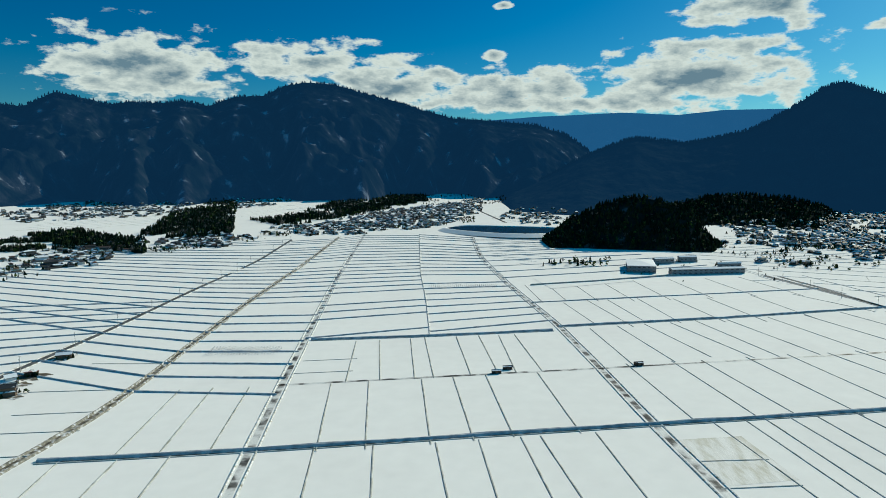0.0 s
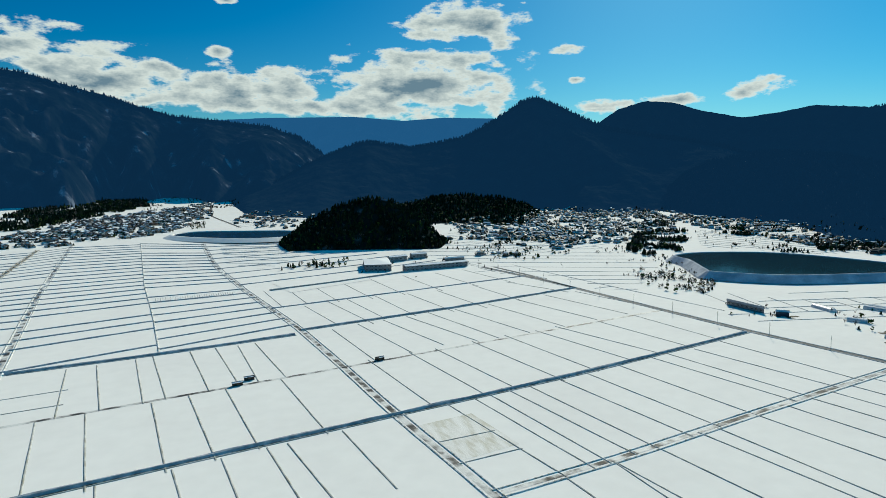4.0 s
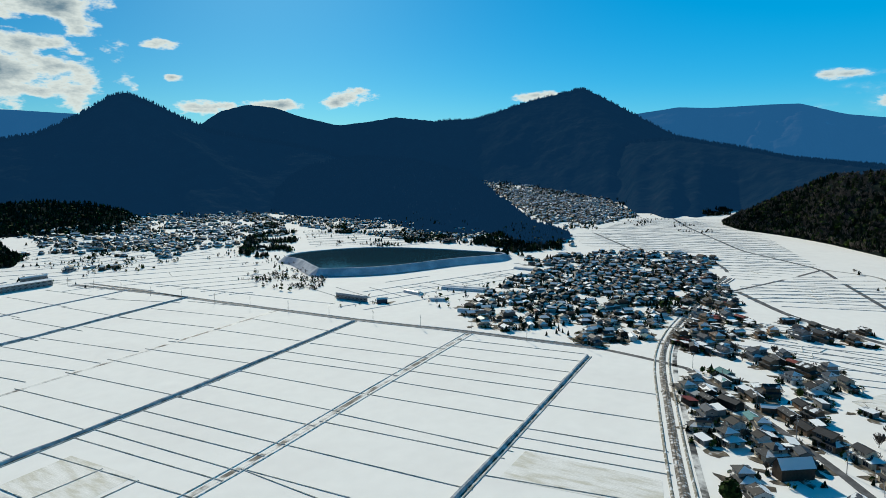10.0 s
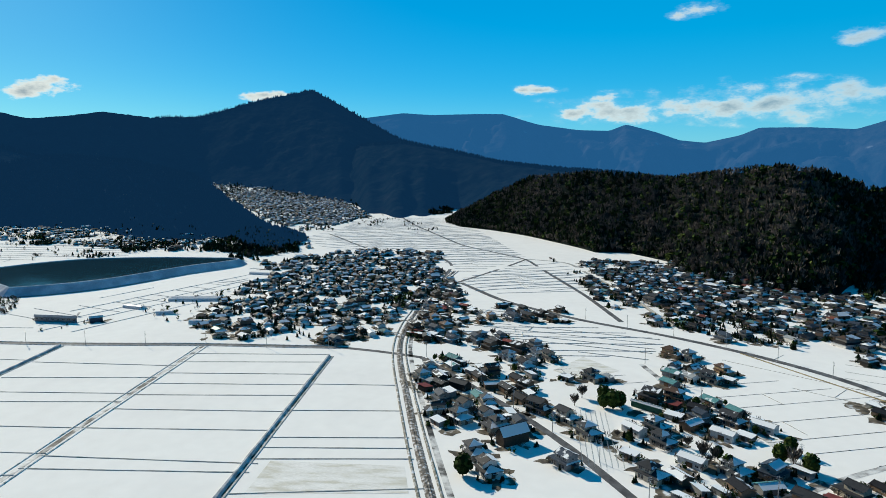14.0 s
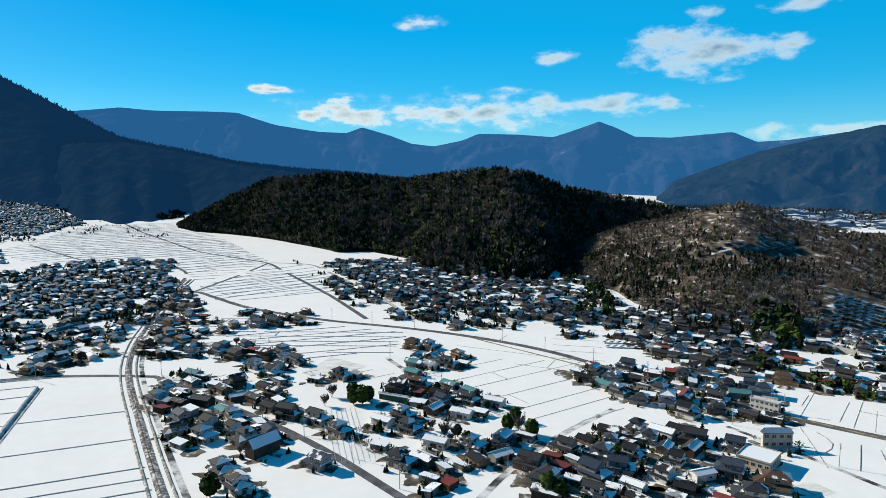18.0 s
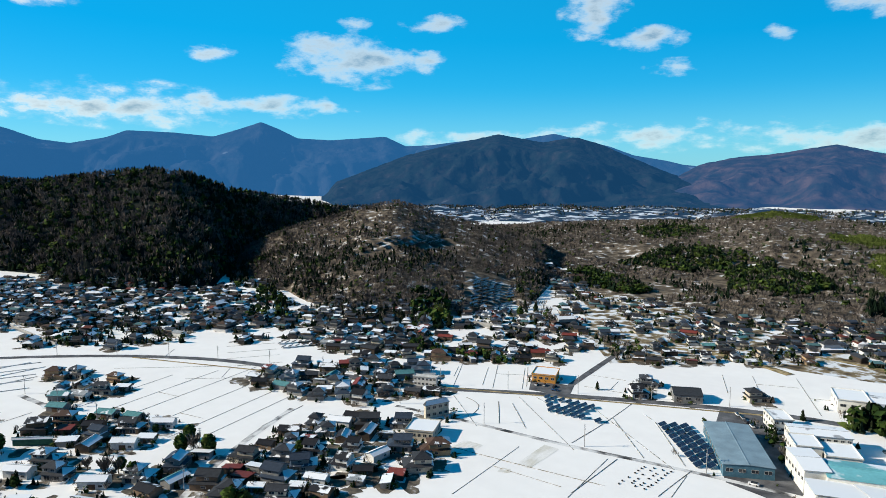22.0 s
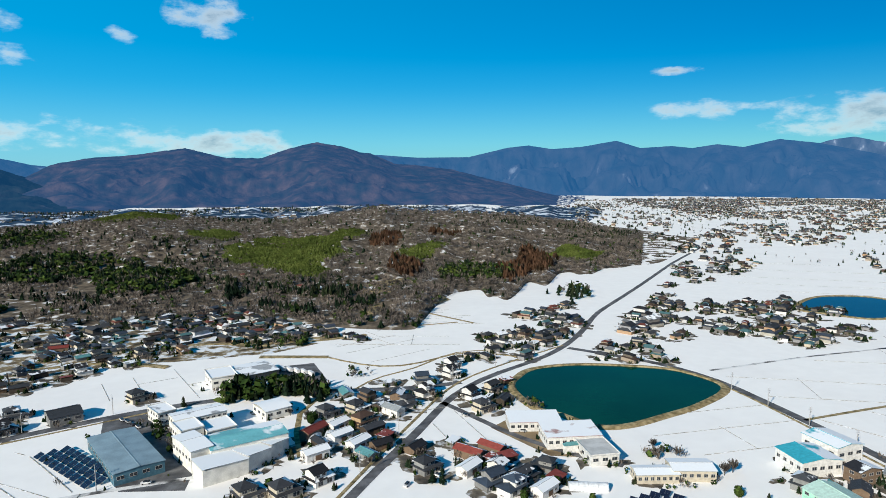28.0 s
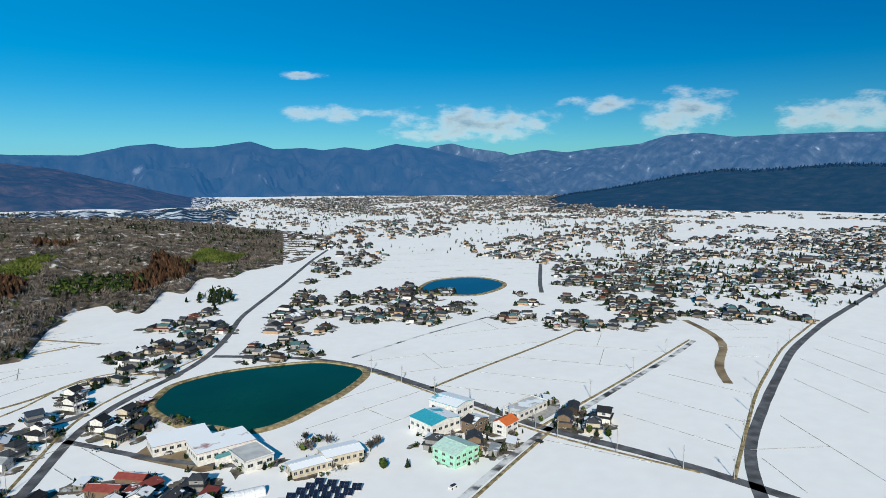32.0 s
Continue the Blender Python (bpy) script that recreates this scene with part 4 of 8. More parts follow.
road("bypass", [(-230, -95), (-262, -120), (-291, -137), (-379, -167), (-492, -202), (-610, -224), (-872, -257), (-1200, -290)], 5.5, ASPHALT, "wet asphalt road along the canal")
road("farm_road", [(-520, -306), (-494, -265), (-471, -239), (-405, -216), (-380, -192)], 6, EARTH, "bare earth embankment road in a curve")
road("town_road", [(-690, -640), (-560, -520), (-520, -480)], 5, ASPHALT, "road into the town")
road("south_road", [(147, 1484), (107, 1810), (146, 2481), (223, 2907)], 7, ASPHALT, "road up the southern valley")
road("west_lane", [(409, 819), (418, 697), (420, 593)], 5, ASPHALT, "road beside the school")
paddies([(403, 1053), (552, 1025), (661, 864), (619, 680), (457, 539), (440, 687), (397, 813), (356, 934)], 118, 34, 81)
paddies([(524, 537), (579, 444), (757, 391), (731, 362), (563, 385), (491, 453)], 20, 26, 82)

# ---- buildings ----
def tint(name, c, **k):
    lo, hi = tuple(v * 0.86 for v in c), tuple(min(0.9, v * 1.12) for v in c)
    return material(name, [lo, c, hi], k.pop("scale", 0.8), k.pop("rough", 0.8), bump=k.pop("bump", 0.05), **k)


WALLS = [tint("cream_wall", (0.48, 0.43, 0.34), per_object=0.12), tint("white_wall", (0.64, 0.63, 0.60), per_object=0.1), tint("brown_wall", (0.16, 0.115, 0.08), per_object=0.2),
         tint("grey_wall", (0.22, 0.22, 0.215), per_object=0.15), tint("ochre_wall", (0.38, 0.27, 0.16), per_object=0.15), tint("timber_wall", (0.06, 0.048, 0.038), per_object=0.2)]
ROOFS = [tint("grey_tiles", (0.045, 0.048, 0.054), rough=0.6, melt=(-0.20, 0.30), per_object=0.25, bump=0.2), tint("blue_tiles", (0.045, 0.06, 0.085), rough=0.55, melt=(-0.18, 0.30), per_object=0.2, bump=0.2),
         tint("brown_tiles", (0.085, 0.055, 0.042), rough=0.6, melt=(-0.22, 0.30), per_object=0.2, bump=0.2), tint("black_metal_roof", (0.025, 0.025, 0.028), rough=0.5, melt=(-0.14, 0.2), per_object=0.2),
         tint("red_metal_roof", (0.20, 0.05, 0.04), rough=0.5, melt=(-0.14, 0.2), per_object=0.2), tint("teal_metal_roof", (0.10, 0.24, 0.25), rough=0.5, melt=(-0.16, 0.2), per_object=0.2),
         tint("snowy_metal_roof", (0.30, 0.32, 0.33), rough=0.6, melt=(0.20, 0.2), per_object=0.1)]
GLASS = material("window_glass", [(0.02, 0.025, 0.03), (0.035, 0.04, 0.05)], 0.5, 0.08, specular=0.5)
FRAME = tint("window_frame", (0.40, 0.39, 0.37), rough=0.5)
DOORWOOD = tint("door_wood", (0.14, 0.09, 0.06))


def box(bm, x0, y0, z0, x1, y1, z1):
    v = [bm.verts.new(p) for p in ((x0, y0, z0), (x1, y0, z0), (x1, y1, z0), (x0, y1, z0), (x0, y0, z1), (x1, y0, z1), (x1, y1, z1), (x0, y1, z1))]
    for f in ((0, 3, 2, 1), (4, 5, 6, 7), (0, 1, 5, 4), (1, 2, 6, 5), (2, 3, 7, 6), (3, 0, 4, 7)):
        bm.faces.new([v[i] for i in f])


def block(*b):
    bm = bmesh.new()
    box(bm, *b)
    return bm


def roof_mesh(w, d, z, rise, over, kind, cx=0.0, cy=0.0, thick=0.22):
    """A roof over w by d: gable (ridge along x), hip, shed or flat, with eaves and a thickness."""
    bm = bmesh.new()
    a, b = w / 2 + over, d / 2 + over
    if kind == "gable":
        top = [(-a, -b, 0), (a, -b, 0), (a, b, 0), (-a, b, 0), (-a, 0, rise), (a, 0, rise)]
        faces = [(0, 1, 5, 4), (2, 3, 4, 5)]
        rim = [0, 1, 5, 2, 3, 4]
    elif kind == "hip":
        r = max(0.4, a - b * 0.9)
        top = [(-a, -b, 0), (a, -b, 0), (a, b, 0), (-a, b, 0), (-r, 0, rise), (r, 0, rise)]
        faces = [(0, 1, 5, 4), (1, 2, 5), (2, 3, 4, 5), (3, 0, 4)]
        rim = [0, 1, 2, 3]
    elif kind == "shed":
        top = [(-a, -b, 0), (a, -b, 0), (a, b, rise), (-a, b, rise)]
        faces, rim = [(0, 1, 2, 3)], [0, 1, 2, 3]
    else:
        top = [(-a, -b, 0), (a, -b, 0), (a, b, 0), (-a, b, 0)]
        faces, rim = [(0, 1, 2, 3)], [0, 1, 2, 3]
    up = [bm.verts.new((x + cx, y + cy, z + h + thick)) for x, y, h in top]
    dn = [bm.verts.new((x + cx, y + cy, z + h)) for x, y, h in top]
    for f in faces:
        bm.faces.new([up[i] for i in f])
        bm.faces.new([dn[i] for i in reversed(f)])
    for i, j in zip(rim, rim[1:] + rim[:1]):
        bm.faces.new([up[j], up[i], dn[i], dn[j]])
    if kind in ("gable", "hip"):
        r = max(abs(top[4][0]), 0.4)
        box(bm, cx - r, cy - 0.16, z + rise + thick - 0.06, cx + r, cy + 0.16, z + rise + thick + 0.16)
    return bm


def gable_wall(w, d, z0, z1, rise, cx=0.0, cy=0.0):
    """A body with gable ends that reach up under the roof."""
    bm = bmesh.new()
    a, b = w / 2, d / 2
    pts = [(-a, -b, z0), (a, -b, z0), (a, b, z0), (-a, b, z0), (-a, -b, z1), (a, -b, z1), (a, b, z1), (-a, b, z1), (-a, 0, z1 + rise), (a, 0, z1 + rise)]
    v = [bm.verts.new((x + cx, y + cy, z)) for x, y, z in pts]
    for f in ((0, 3, 2, 1), (0, 1, 5, 4), (2, 3, 7, 6), (1, 2, 6, 9, 5), (3, 0, 4, 8, 7)):
        bm.faces.new([v[i] for i in f])
    return bm


def window_part(house, x, y, z, w, h, face):
    """A window, face: the side of the house it is on (0 -y, 1 +x, 2 +y, 3 -x)."""
    bm = bmesh.new()
    box(bm, -w / 2, -0.05, -h / 2, w / 2, 0.04, h / 2)
    ob = part("window", bm, GLASS, house)
    ob.matrix_basis = pose(x, y, z, 0, 0, 90 * face)
    fr = bmesh.new()
    for sx in (-1, 0, 1):
        box(fr, sx * w / 2 - 0.05, -0.09, -h / 2, sx * w / 2 + 0.05, 0.03, h / 2)
    for sz in (-1, 1):
        box(fr, -w / 2, -0.09, sz * h / 2 - 0.06, w / 2, 0.03, sz * h / 2 + 0.06)
    part("window_frame", fr, FRAME, ob)


def house(style, wall, roof, seed, detail=True, label="", name="house"):
    """A Japanese country house as a thing with its walls, roofs, windows and door."""
    rng = random.Random(seed)
    ob = new(name)
    W, D = rng.uniform(9.5, 13.5), rng.uniform(7.0, 9.0)
    if style == "hip" or style == "gable":
        w2, d2 = W * rng.uniform(0.62, 0.8), D * rng.uniform(0.75, 0.9)
        ox = rng.choice((-1, 1)) * (W - w2) / 2 * 0.9
        part("lower_wall", block(-W / 2, -D / 2, -0.6, W / 2, D / 2, 2.9), wall, ob)
        part("lower_roof", roof_mesh(W, D, 2.85, D * 0.20, 0.7, "hip"), roof, ob)
        part("upper_wall", block(ox - w2 / 2, -d2 / 2, 3.0, ox + w2 / 2, d2 / 2, 5.7) if style == "hip" else gable_wall(w2, d2, 3.0, 5.7, d2 * 0.24, ox), wall, ob)
        part("upper_roof", roof_mesh(w2, d2, 5.65, d2 * 0.27, 0.75, style, ox), roof, ob)
        if detail:
            for k in (-1, 1):
                window_part(ob, ox + k * w2 * 0.24, -d2 / 2, 4.7, w2 * 0.28, 1.2, 0)
                window_part(ob, k * W * 0.24, -D / 2, 1.45, W * 0.26, 1.9, 0)
            window_part(ob, ox + w2 / 2, 0, 4.7, 1.4, 1.0, 1)
            window_part(ob, 0, D / 2, 1.6, 1.8, 1.0, 2)
            window_part(ob, ox, d2 / 2, 4.7, 1.6, 1.0, 2)
            part("door", block(W / 2 - 0.02, -1.0, 0, W / 2 + 0.08, 0.9, 2.1), DOORWOOD, ob)
            part("porch", roof_mesh(2.0, 1.4, 2.3, 0.15, 0.2, "shed", W / 2 + 0.8, 0), roof, ob)
    elif style == "barn":
        h = rng.uniform(2.6, 4.2)
        part("wall", gable_wall(W, D * 0.8, -0.6, h, D * 0.17), wall, ob)
        part("roof", roof_mesh(W, D * 0.8, h - 0.05, D * 0.19, 0.5, "gable"), roof, ob)
        if detail:
            part("door", block(-1.6, -D * 0.4 - 0.06, 0, 1.6, -D * 0.4 + 0.02, 2.4), DOORWOOD, ob)
            window_part(ob, W * 0.32, -D * 0.4, 1.6, 1.6, 0.9, 0)
            window_part(ob, -W * 0.2, D * 0.4, 1.8, 1.6, 0.9, 2)
    else:
        w, d = W * 0.62, D * 0.6
        part("wall", block(-w / 2, -d / 2, -0.6, w / 2, d / 2, 2.6), wall, ob)
        part("roof", roof_mesh(w, d, 2.55, 0.7, 0.4, "shed"), roof, ob)
        if detail:
            part("door", block(-0.9, -d / 2 - 0.06, 0, 0.9, -d / 2 + 0.02, 2.0), DOORWOOD, ob)
    return tagged(ob, label, "house" if style in ("hip", "gable") else "shed")


SITES = []          # (x, y, radius) of what stands already
NEAR, MID_H = [], []
STYLES = [("hip", 0, 0, "cream two-storey house with grey tiled hip roofs and old snow"), ("hip", 1, 1, "white two-storey house with blue-grey tiled roofs and old snow"),
          ("gable", 0, 0, "cream two-storey house with a grey tiled gable roof"), ("gable", 1, 3, "white two-storey house with a black metal gable roof"),
          ("gable", 2, 0, "brown timber two-storey house with a grey tiled roof"), ("hip", 3, 0, "grey two-storey house with dark tiled hip roofs"),
          ("hip", 4, 2, "ochre two-storey house with brown tiled roofs"), ("gable", 3, 1, "grey two-storey house with a blue-grey tiled gable roof"),
          ("barn", 5, 0, "long dark timber barn with a tiled roof and snow"), ("barn", 2, 3, "brown barn with a black metal roof and snow"),
          ("barn", 1, 6, "white barn with a snow-covered metal roof"), ("barn", 3, 5, "grey barn with a teal metal roof"),
          ("shed", 3, 6, "small grey shed with a snow-covered roof"), ("shed", 5, 4, "small timber shed with a rusty red roof"), ("barn", 2, 4, "brown barn with a rusty red metal roof")]
for i, (st, w, r, lb) in enumerate(STYLES):
    nm = "house" if st in ("hip", "gable") else st
    for store, det, off in ((NEAR, True, 0), (MID_H, False, 0)):
        h = house(st, WALLS[w], ROOFS[r], 40 + i, det, lb, nm)
        h.location = (-2000 - 30 * i, -4000 - (0 if det else 60), -60)
        store.append(h)
PICK = [0, 1, 2, 3, 4, 5, 6, 7, 3, 4, 5, 7, 8, 8, 9, 9, 10, 11, 12, 13, 12, 14]


CELLS, ROAD_CELLS = {}, {}


def note_site(x, y, r):
    SITES.append((x, y, r))
    CELLS.setdefault((int(x // 40), int(y // 40)), []).append((x, y, r))


def clear(x, y, r):
    """Whether a disc of radius r is free of buildings and roads."""
    ci, cj = int(x // 40), int(y // 40)
    for i in (-1, 0, 1):
        for j in (-1, 0, 1):
            for sx, sy, sr in CELLS.get((ci + i, cj + j), ()):
                if (x - sx) ** 2 + (y - sy) ** 2 < (r + sr) ** 2:
                    return False
    if not ROAD_CELLS:
        for pts, w in ROADS:
            for (x0, y0), (x1, y1) in zip(pts, pts[1:]):
                n = int(math.hypot(x1 - x0, y1 - y0) / 3) + 1
                for k in range(n + 1):
                    px, py = x0 + (x1 - x0) * k / n, y0 + (y1 - y0) * k / n
                    ROAD_CELLS.setdefault((int(px // 20), int(py // 20)), []).append((px, py, w / 2))
    ci, cj = int(x // 20), int(y // 20)
    for i in (-1, 0, 1):
        for j in (-1, 0, 1):
            for px, py, pr in ROAD_CELLS.get((ci + i, cj + j), ()):
                if (x - px) ** 2 + (y - py) ** 2 < (pr + r * 0.85) ** 2:
                    return False
    return True


def settle(x, y, i, way, near, size=1.0, group="houses of the village"):
    src = (NEAR if near else MID_H)[i]
    ob = copy_thing(src, pose(x, y, height(x, y), 0, 0, way))
    ob.scale = (size, size, size)
    note_site(x, y, (6.5 if i < 8 else 5.6 if i < 12 or i == 14 else 3.6) * size)
    return tagged(ob, group=group)


def hamlet(poly, gap, way, seed, share=1.0, limit=999, group="houses of the village", spread=12):
    """Fills an outline with houses, turned the same way but for a few."""
    rng = random.Random(seed)
    xs, ys = [p[0] for p in poly], [p[1] for p in poly]
    area = abs(sum(p[0] * q[1] - q[0] * p[1] for p, q in zip(poly, poly[1:] + poly[:1]))) / 2
    want, made, tries = min(limit, int(area / gap ** 2 * share)), 0, 0
    while made < want and tries < want * 25:
        tries += 1
        x, y = rng.uniform(min(xs), max(xs)), rng.uniform(min(ys), max(ys))
        i = rng.choice(PICK)
        r = (6.5 if i < 8 else 5.6 if i < 12 or i == 14 else 3.6)
        if not inside(x, y, poly) or patchy(x, y, 60, 77) < 0.40 or not clear(x, y, r):
            continue
        d = math.hypot(x, y)
        settle(x, y, i, way + rng.gauss(0, spread) + rng.choice((0, 0, 0, 90, 180)), d < 345, rng.uniform(0.82, 1.1), group)
        made += 1


GARDENS = []        # places of the garden trees of the towns


def town(name, poly, gap, way, seed, label, keep=1.0, open_share=0.40):
    """Far houses, too many to count, as one mesh of bodies and roofs."""
    rng = np.random.RandomState(seed)
    xs, ys = [p[0] for p in poly], [p[1] for p in poly]
    area = abs(sum(p[0] * q[1] - q[0] * p[1] for p, q in zip(poly, poly[1:] + poly[:1]))) / 2
    wv, wf, rv, rf = [], [], [], []
    n = int(area / gap ** 2 * keep * (3.2 if min(math.hypot(*p) for p in poly) < 700 else 2.0))
    for _ in range(n):
        x, y = rng.uniform(min(xs), max(xs)), rng.uniform(min(ys), max(ys))
        if not inside(x, y, poly) or patchy(x, y, 130, seed) < open_share + 0.06 or patchy(x, y, 34, seed + 5) < 0.44:
            continue
        if (x * x + y * y > 1e6 and y < 0) and patchy(x, y, 420, seed + 3) < 0.40:
            continue
        if math.hypot(x, y) < 1000:
            if not clear(x, y, 4.7):
                continue
            if math.hypot(x, y) < 560 and len(SITES) < 1000:
                i = int(rng.choice(PICK))
                settle(x, y, i, way + rng.normal(0, 12) + rng.choice((0, 0, 90, 180)), False, rng.uniform(0.75, 1.0))
                continue
            note_site(x, y, 4.7)
        w, d, h = rng.uniform(5.5, 10), rng.uniform(4.5, 7), rng.choice((2.6, 2.8, 3.2, 4.8, 5.2))
        if rng.rand() < 0.03:
            w, d, h = w * 2.0, d * 1.6, 6.5
        a = math.radians(way + rng.normal(0, 10) + rng.choice((0, 0, 90)))
        c, s = math.cos(a), math.sin(a)
        z = height(x, y)
        if z > float(base(x, y)) + 8:
            continue
        tiers = [(w, d, -1.0, h, 0.0)] if h < 4 else [(w * 1.25, d * 1.2, -1.0, 2.8, 0.0), (w * 0.85, d * 0.9, 2.6, h, rng.uniform(-1.0, 1.0))]
        for tw, td, z0, z1, ox in tiers:
            k = len(wv)
            for px, py, pz in ((-tw / 2, -td / 2, z0), (tw / 2, -td / 2, z0), (tw / 2, td / 2, z0), (-tw / 2, td / 2, z0), (-tw / 2, -td / 2, z1), (tw / 2, -td / 2, z1), (tw / 2, td / 2, z1), (-tw / 2, td / 2, z1)):
                px += ox
                wv.append((x + px * c - py * s, y + px * s + py * c, z + pz))
            wf += [tuple(k + i for i in f) for f in ((0, 1, 5, 4), (1, 2, 6, 5), (2, 3, 7, 6), (3, 0, 4, 7))]
            k = len(rv)
            A, B = tw / 2 + 0.7, td / 2 + 0.7
            R, up = (A, td * 0.26) if (rng.rand() < 0.55 or h < 4) and z1 > 2.9 else (A * 0.5, td * 0.24)
            for px, py, pz in ((-A, -B, z1), (A, -B, z1), (A, B, z1), (-A, B, z1), (-R, 0, z1 + up), (R, 0, z1 + up)):
                px += ox
                rv.append((x + px * c - py * s, y + px * s + py * c, z + pz))
            rf += [tuple(k + i for i in f) for f in ((0, 1, 5, 4), (1, 2, 5), (2, 3, 4, 5), (3, 0, 4))]
        for _ in range(rng.choice((1, 1, 2, 2))):
            a, r = rng.uniform(0, 6.283), rng.uniform(5.5, 9.0)
            GARDENS.append((x + r * math.cos(a), y + r * math.sin(a), z - 0.2, rng.uniform(2.0, 6.0)))
    if not wv:
        return
    ob = new(name)
    tagged(ob, label, "town", kind="stuff")
    part("walls", mesh_from("walls", wv, wf), TOWN_WALL, ob)
    part("roofs", mesh_from("roofs", rv, rf), TOWN_ROOF, ob)


def island_variety(m, lo, hi):
    """Lets the lightness vary from house to house in a joined mesh."""
    n, l = m.node_tree.nodes, m.node_tree.links
    b = n["Principled BSDF"]
    old = b.inputs["Base Color"].links[0].from_socket
    g = n.new("ShaderNodeNewGeometry")
    r = n.new("ShaderNodeMapRange")
    l.new(g.outputs["Random Per Island"], r.inputs["Value"])
    r.inputs["To Min"].default_value, r.inputs["To Max"].default_value = lo, hi
    x = n.new("ShaderNodeMix")
    x.data_type, x.blend_type = "RGBA", "MULTIPLY"
    x.inputs["Factor"].default_value = 1
    l.new(old, x.inputs["A"])
    l.new(r.outputs[0], x.inputs["B"])
    l.new(x.outputs["Result"], b.inputs["Base Color"])
    return m


TOWN_WALL = material("town_wall", [(0.85, 0.85, 0.85), (1.0, 1.0, 1.0)], 0.8, bump=0.05, palette=[(0.10, 0.085, 0.07), (0.40, 0.38, 0.33), (0.18, 0.17, 0.16), (0.66, 0.65, 0.63), (0.14, 0.12, 0.10), (0.52, 0.46, 0.37), (0.28, 0.28, 0.29), (0.08, 0.07, 0.06), (0.40, 0.27, 0.17), (0.50, 0.50, 0.50), (0.15, 0.145, 0.145), (0.34, 0.28, 0.22)])
TOWN_ROOF = material("town_roof", [(0.8, 0.8, 0.8), (1.0, 1.0, 1.0)], 0.1, 0.7, bump=0.1, melt=(-0.20, 0.12), island=True, palette=[(0.045, 0.048, 0.055), (0.028, 0.028, 0.031), (0.05, 0.062, 0.085), (0.07, 0.048, 0.038), (0.04, 0.042, 0.048), (0.055, 0.058, 0.064), (0.08, 0.16, 0.17), (0.035, 0.037, 0.043), (0.13, 0.045, 0.035), (0.06, 0.063, 0.07), (0.15, 0.155, 0.165)])


def hall(name, p0, p1, p3, h, kind, wall, roof, label, rise=1.2, over=0.4, bays=0, rows=1, z0=0.0, category="building"):
    """A large building: p0 to p1 its front, p3 the far end of the side that begins at p0."""
    a, b, c = Vector(p0), Vector(p1), Vector(p3)
    u = b - a
    w = u.length
    u.normalize()
    v = Vector((-u.y, u.x))
    d = (c - a).dot(v)
    mid = a + u * w / 2 + v * d / 2
    d = abs(d)
    ang = math.degrees(math.atan2(u.y, u.x))
    ob = new(name)
    ob.matrix_basis = pose(mid.x, mid.y, height(mid.x, mid.y) + z0, 0, 0, ang)
    along_y = kind.endswith("_deep")
    k = kind.replace("_deep", "")
    turned = pose(0, 0, 0, 0, 0, 90) if along_y else Matrix()
    ww, dd = (d, w) if along_y else (w, d)
    if k == "gable":
        body = gable_wall(ww, dd, -0.6, h, rise)
    elif k == "shed":
        body = block(-ww / 2, -dd / 2, -0.6, ww / 2, dd / 2, h + 0.1)
    else:
        body = block(-ww / 2, -dd / 2, -0.6, ww / 2, dd / 2, h)
    bmesh.ops.transform(body, matrix=turned, verts=body.verts)
    part("wall", body, wall, ob)
    if k == "round":
        bm = bmesh.new()
        n, rows_v = 10, []
        for i in range(n + 1):
            y = -dd / 2 - over + (dd + 2 * over) * i / n
            z = h + rise * (1 - (2 * i / n - 1) ** 2)
            rows_v.append([bm.verts.new((s * (ww / 2 + over), y, z + t)) for s in (-1, 1) for t in (0, 0.2)])
        for p, q in zip(rows_v, rows_v[1:]):
            for f in ((p[1], p[3], q[3], q[1]), (p[2], p[0], q[0], q[2]), (p[0], p[1], q[1], q[0]), (p[3], p[2], q[2], q[3])):
                bm.faces.new(f)
        top = bm
    else:
        top = roof_mesh(ww, dd, h - 0.03, rise if k != "flat" else 0, over, k)
    bmesh.ops.transform(top, matrix=turned, verts=top.verts)
    part("roof", top, roof, ob)
    if k == "flat":
        rim = bmesh.new()
        for x0, y0, x1, y1 in ((-w / 2 - over, -d / 2 - over, w / 2 + over, -d / 2 - over + 0.3), (-w / 2 - over, d / 2 + over - 0.3, w / 2 + over, d / 2 + over), (-w / 2 - over, -d / 2 - over, -w / 2 - over + 0.3, d / 2 + over), (w / 2 + over - 0.3, -d / 2 - over, w / 2 + over, d / 2 + over)):
            box(rim, x0, y0, h + 0.1, x1, y1, h + 0.65)
        part("parapet", rim, wall, ob)
    for r in range(rows):
        zz = h * (r + 0.58) / rows
        for i in range(bays):
            x = -w / 2 + w * (i + 0.5) / bays
            for y, face in ((-d / 2, 0), (d / 2, 2)):
                window_part(ob, x, y, zz, w / bays * 0.55, min(1.5, h / rows * 0.4), face)
        for i in range(int(bays * d / w)):
            y = -d / 2 + d * (i + 0.5) / int(bays * d / w)
            for x, face in ((-w / 2, 3), (w / 2, 1)):
                window_part(ob, x, y, zz, w / bays * 0.5, min(1.5, h / rows * 0.4), face)
    note_site(mid.x, mid.y, max(w, d) * 0.55)
    return tagged(ob, label, category)



BLUE_STEEL = tint("blue_steel_wall", (0.07, 0.15, 0.20), rough=0.5)
BLUE_ROOF = tint("blue_grey_metal_roof", (0.22, 0.30, 0.35), rough=0.45, scale=0.15)
OFFWHITE = tint("off_white_cladding", (0.66, 0.65, 0.60), scale=0.3)
SNOWROOF = tint("roof_under_snow", (0.36, 0.38, 0.40), melt=(0.34, 0.12), per_object=0.08)
